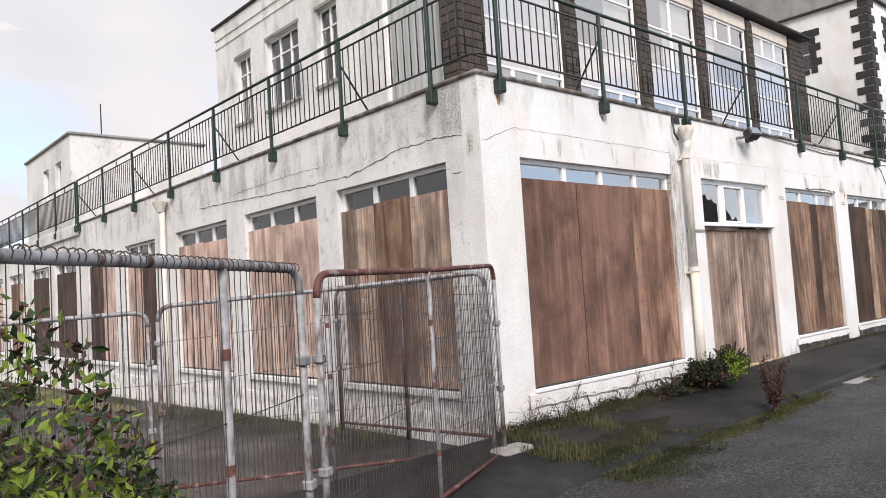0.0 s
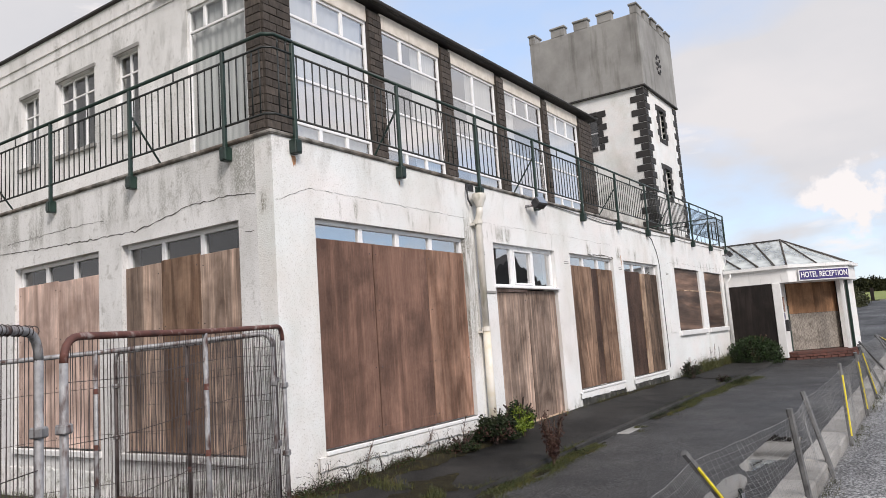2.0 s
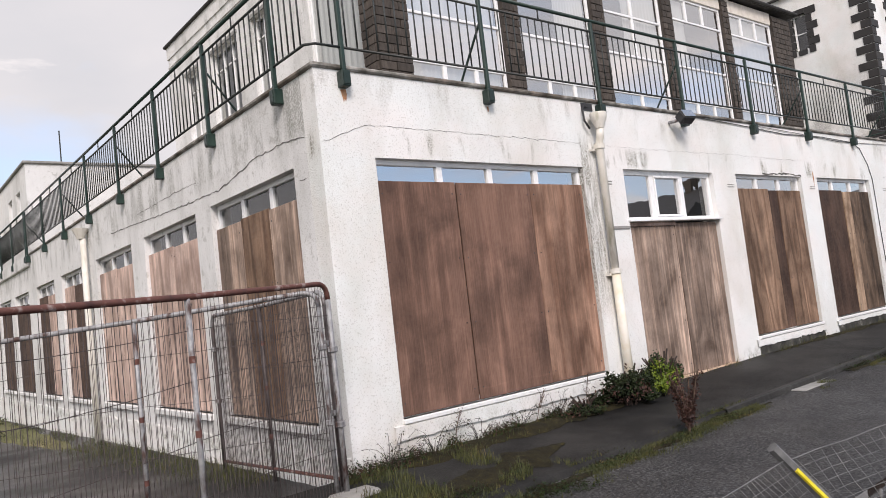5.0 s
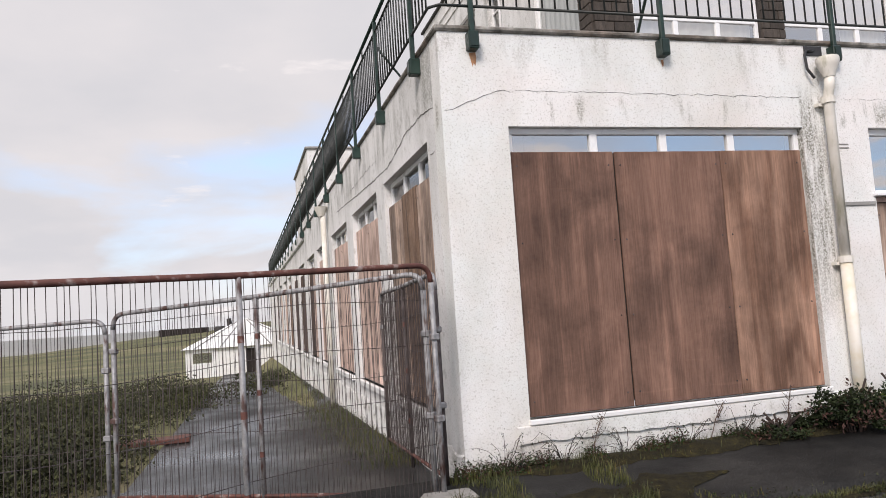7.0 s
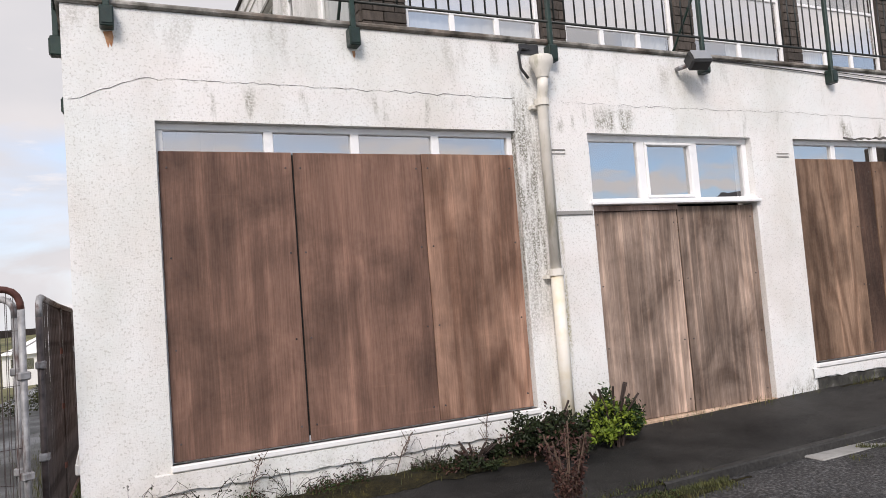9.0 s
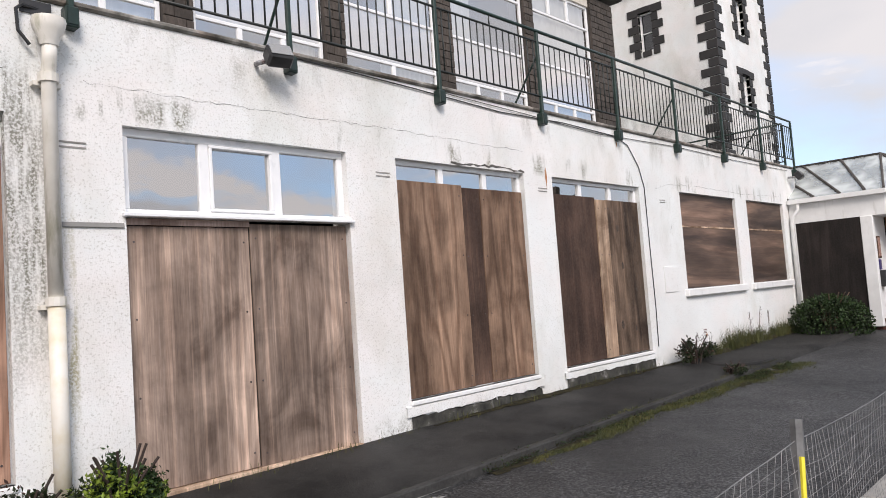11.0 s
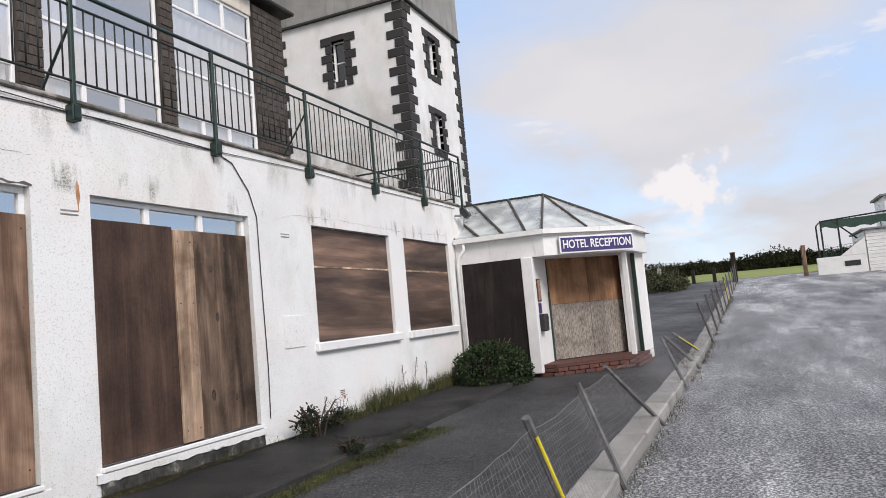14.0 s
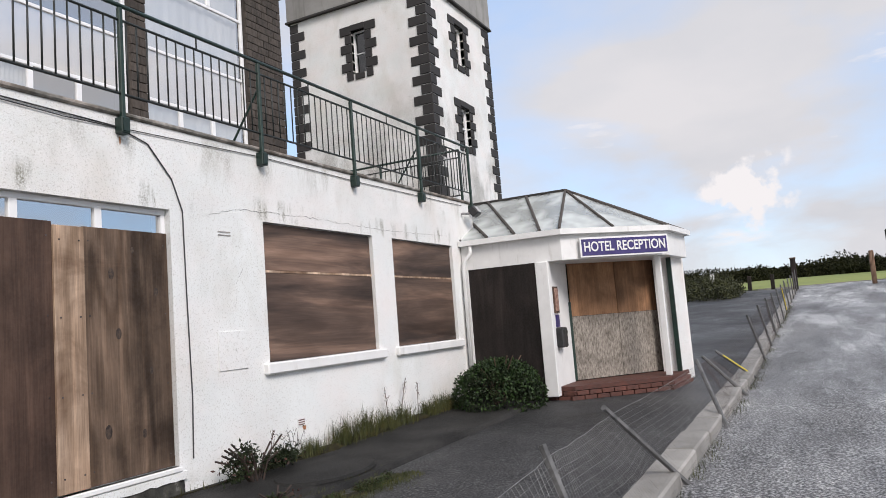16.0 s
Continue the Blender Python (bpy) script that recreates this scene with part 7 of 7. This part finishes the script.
for i in range(n + 1):
    y = -0.2 - 3.6 * i / n
    cols.append([bm.verts.new((0.0, y, 3.1 + 0.05 * i / n)), bm.verts.new((-0.03, y, 2.72 + 0.06 * math.sin(i * 1.7) - 0.12 * math.sin(i / n * 3.1)))])
for p, q in zip(cols, cols[1:]):
    bm.faces.new((p[0], q[0], q[1], p[1]))
ob = part("shade_cloth", bm, NET, cage)
sol = ob.modifiers.new("thick", "SOLIDIFY")
sol.thickness = 0.02


def parked_car(at, ang):
    c = thing("car", at, "silver hatchback parked by the road", "car")
    c.matrix_basis = pose(*at, 0, 0, ang)
    prof = [(-2.0, 0.35), (-2.02, 0.75), (-1.85, 0.92), (-1.0, 1.0), (-0.3, 1.42), (1.2, 1.45), (1.85, 1.05), (2.02, 0.9), (2.02, 0.35)]
    bm = bmesh.new()
    prev = None
    for y, inset in ((-0.84, 0.05), (-0.78, 0.0), (0.78, 0.0), (0.84, 0.05)):
        vs = [bm.verts.new((x * (1 - inset * .2), y * (0.86 if z > 1.1 else 1), z - inset * (z > 0.5))) for x, z in prof]
        if prev:
            for k in range(len(prof)):
                bm.faces.new((prev[k], prev[(k + 1) % len(prof)], vs[(k + 1) % len(prof)], vs[k]))
        else:
            bm.faces.new(vs)
        prev = vs
    bm.faces.new(prev[::-1])
    bmesh.ops.recalc_face_normals(bm, faces=bm.faces)
    part("body", bm, GALV, c)
    for x in (-1.25, 1.25):
        for y in (-0.8, 0.8):
            w = part("wheel", tube(bmesh.new(), (x, y - 0.1, 0.31), (x, y + 0.1, 0.31), 0.31, 16), RUBBER, c)
            part("rim", tube(bmesh.new(), (x, y - 0.11, 0.31), (x, y + 0.11, 0.31), 0.19, 12), GALV, w)
    part("rear_window", new_box(1.5, 1.62, -0.6, 0.6, 1.1, 1.36), RUBBER, c)
    for s in (-1, 1):
        part("side_window", new_box(-0.5, 1.2, s * 0.70, s * 0.76, 1.05, 1.36), RUBBER, c)
        part("tail_lamp", new_box(1.98, 2.04, s * 0.6, s * 0.8, 0.8, 1.0), REDBRICK, c)


parked_car((41.5, -6.1, ground_z(41.5, -6)), 160)
tagged(part("road_end", new_box(65.5, 67.5, -6, 3.4, ground_z(66, 0) - 0.3, ground_z(66, 0) + 0.03), CONCRETE), "pale concrete strip across the end of the road", "road", kind="structure")

# ---- wall details ----
fit_ = bpy.data.objects["wall_south"]
side_ = bpy.data.objects["wall_west"]


def crack(pts, w, parent, axis="y", seed=0):
    """A thin dark jagged line on a wall face."""
    r = random.Random(seed)
    bm = bmesh.new()
    fine = []
    for (a0, z0), (a1, z1) in zip(pts, pts[1:]):
        n = max(2, int(math.hypot(a1 - a0, z1 - z0) / 0.06))
        fine += [(a0 + (a1 - a0) * k / n + r.uniform(-.008, .008), z0 + (z1 - z0) * k / n + r.uniform(-.012, .012)) for k in range(n)]
    fine.append(pts[-1])
    prev = None
    d = (FY - 0.0025) if axis == "y" else (LX - 0.0025)
    for a, z in fine:
        ww = w * r.uniform(0.3, 1.5)
        vs = [bm.verts.new((a, d, z + ww) if axis == "y" else (d, a, z + ww)), bm.verts.new((a, d, z - ww) if axis == "y" else (d, a, z - ww))]
        if prev:
            bm.faces.new((prev[0], prev[1], vs[1], vs[0]))
        prev = vs
    return part("crack", bm, CRACK, parent)


crack([(5.2, 3.12), (5.4, 3.2), (5.6, 3.29), (5.9, 3.31), (6.8, 3.30), (8.7, 3.29)], 0.0018, fit_, seed=1)
crack([(9.2, 3.28), (10.6, 3.27), (12.0, 3.29), (14.3, 3.27)], 0.0012, fit_, seed=2)
crack([(17.6, 3.0), (18.0, 3.1), (19.2, 3.12), (21.0, 3.10), (23.0, 3.16)], 0.0015, fit_, seed=3)
# broken black lintel drip line over W2, drawn as a wide crack
crack([(13.0, 3.015), (13.5, 3.03), (13.9, 3.035), (14.3, 3.01)], 0.011, fit_, seed=8)
crack([(17.9, 1.9), (17.95, 2.3), (18.05, 2.45)], 0.003, fit_, seed=4)
crack([(5.33, 3.22), (5.7, 3.28), (6.4, 3.27), (7.4, 3.13), (8.4, 3.16), (9.6, 3.2), (11.8, 3.3)], 0.006, side_, "x", 5)
crack([(5.34, 2.85), (5.5, 2.86)], 0.004, side_, "x", 6)
crack([(8.0, 3.36), (8.8, 3.38), (10.4, 3.36)], 0.003, side_, "x", 7)
bm = bmesh.new()
pipe_run(bm, [(11.0, FY - 0.012, 3.80), (12.4, FY - 0.015, 3.76), (13.9, FY - 0.012, 3.70), (15.2, FY - 0.015, 3.73), (16.5, FY - 0.012, 3.70), (16.85, FY - 0.012, 3.6), (17.12, FY - 0.012, 3.3), (17.24, FY - 0.012, 3.0), (17.25, FY - 0.012, 2.2), (17.27, FY - 0.012, 1.2), (17.25, FY - 0.012, 0.62)], 0.007, 5)
cable = thing("wall_cable", (0, 0, 0), "black cables slung along the wall top and down between windows", "cable")
part("cable", bm, RUBBER, cable)
bm = bmesh.new()
pipe_run(bm, [(12.9, FY - 0.014, 3.78), (14.4, FY - 0.016, 3.74), (16.0, FY - 0.014, 3.68), (18.4, FY - 0.012, 3.74), (20.5, FY - 0.012, 3.72), (23.6, FY - 0.012, 3.74)], 0.005, 5)
part("cable", bm, RUBBER, cable)
tagged(part("access_panel", new_box(17.64, 18.06, FY - 0.012, FY - 0.001, 1.40, 1.80, bevel=0.003), WHITE), "white painted access panel on the wall", "panel")
vent = thing("air_brick", (18.88, FY, 0.71), "small rusty air brick low in the wall", "vent")
part("plate", new_box(-0.07, 0.07, -0.008, 0.0, -0.045, 0.045), WHITE, vent)
for z in (-0.025, 0.0, 0.025):
    part("slot", new_box(-0.055, 0.055, -0.011, -0.0075, z - 0.006, z + 0.006), RUST, vent)
rs_ = bmesh.new()
rs_.faces.new([rs_.verts.new((14.74 + dx, FY - 0.003, z)) for dx, z in ((0, 3.12), (-0.016, 3.06), (-0.018, 2.98), (-0.008, 2.93), (0.0, 2.86), (0.006, 2.82), (0.012, 2.90), (0.026, 2.96), (0.019, 3.06))])
part("rust_streak", rs_, ORANGE, fit_, "orange rust streak below an old bolt")
for x, z, w, l_ in ((5.47, 3.60, 0.035, 0.09), (7.26, 3.60, 0.015, 0.05), (16.55, 3.60, 0.012, 0.06), (18.93, 0.66, 0.04, 0.05)):
    sb = bmesh.new()
    vs = [sb.verts.new((x + dx * w, FY - 0.003, z + dz * l_)) for dx, dz in ((-1, 0.2), (-0.6, -0.4), (-0.2, -1.1), (0.1, -0.7), (0.5, -1.0), (0.9, -0.2), (0.7, 0.3))]
    sb.faces.new(vs)
    part("rust_stain", sb, ORANGE, fit_)
tagged(part("flashing_strip", new_box(8.98, 9.45, FY - 0.016, FY - 0.001, 2.24, 2.275, bevel=0.003), CEMENT), "grey flashing strip across the pier", "strip")
for x in (9.02, 11.9, 14.55, 17.7):
    slot = thing("wall_vent", (x + 0.1, FY, 2.80), "pair of narrow slot vents in the render", "vent", "slot vents")
    for z in (0, 0.035):
        part("slot", new_box(-0.09, 0.09, -0.005, -0.001, z - 0.006, z + 0.006), CONCRETE, slot)

# ---- bricks of the upper piers ----
BK = mesh_of(new_box(-0.5, 0.5, -0.028, 0.03, 0.004, 0.146, bevel=0.007), BRICK, "brick")
rb = random.Random(3)
for a, b in piers:
    w = b - a
    z, row = 5.05, 0
    while z < EAVE - 0.16:
        cuts = [a]
        x = a + (0.32 if row % 2 else 0.16)
        while x < b - 0.08:
            cuts.append(x + rb.uniform(-.02, .02)); x += 0.32
        cuts.append(b)
        for p, q in zip(cuts, cuts[1:]):
            share("brick", BK, upper, Matrix.Translation(((p + q) / 2, UY - 0.0 + rb.uniform(-.006, .006), z)) @ Matrix.Diagonal((q - p - 0.012, 1, 1, 1)))
        z += 0.152; row += 1
for row in range(24):
    z = 5.05 + row * 0.152
    cuts = [UY + 0.03, UY + 0.2, UY + 0.42] if row % 2 else [UY + 0.03, UY + 0.42]
    for p, q in zip(cuts, cuts[1:]):
        share("brick", BK, upper, Matrix.Translation((UX, (p + q) / 2, z)) @ pose(0, 0, 0, 0, 0, 90) @ Matrix.Diagonal((q - p - 0.012, 1, 1, 1)))
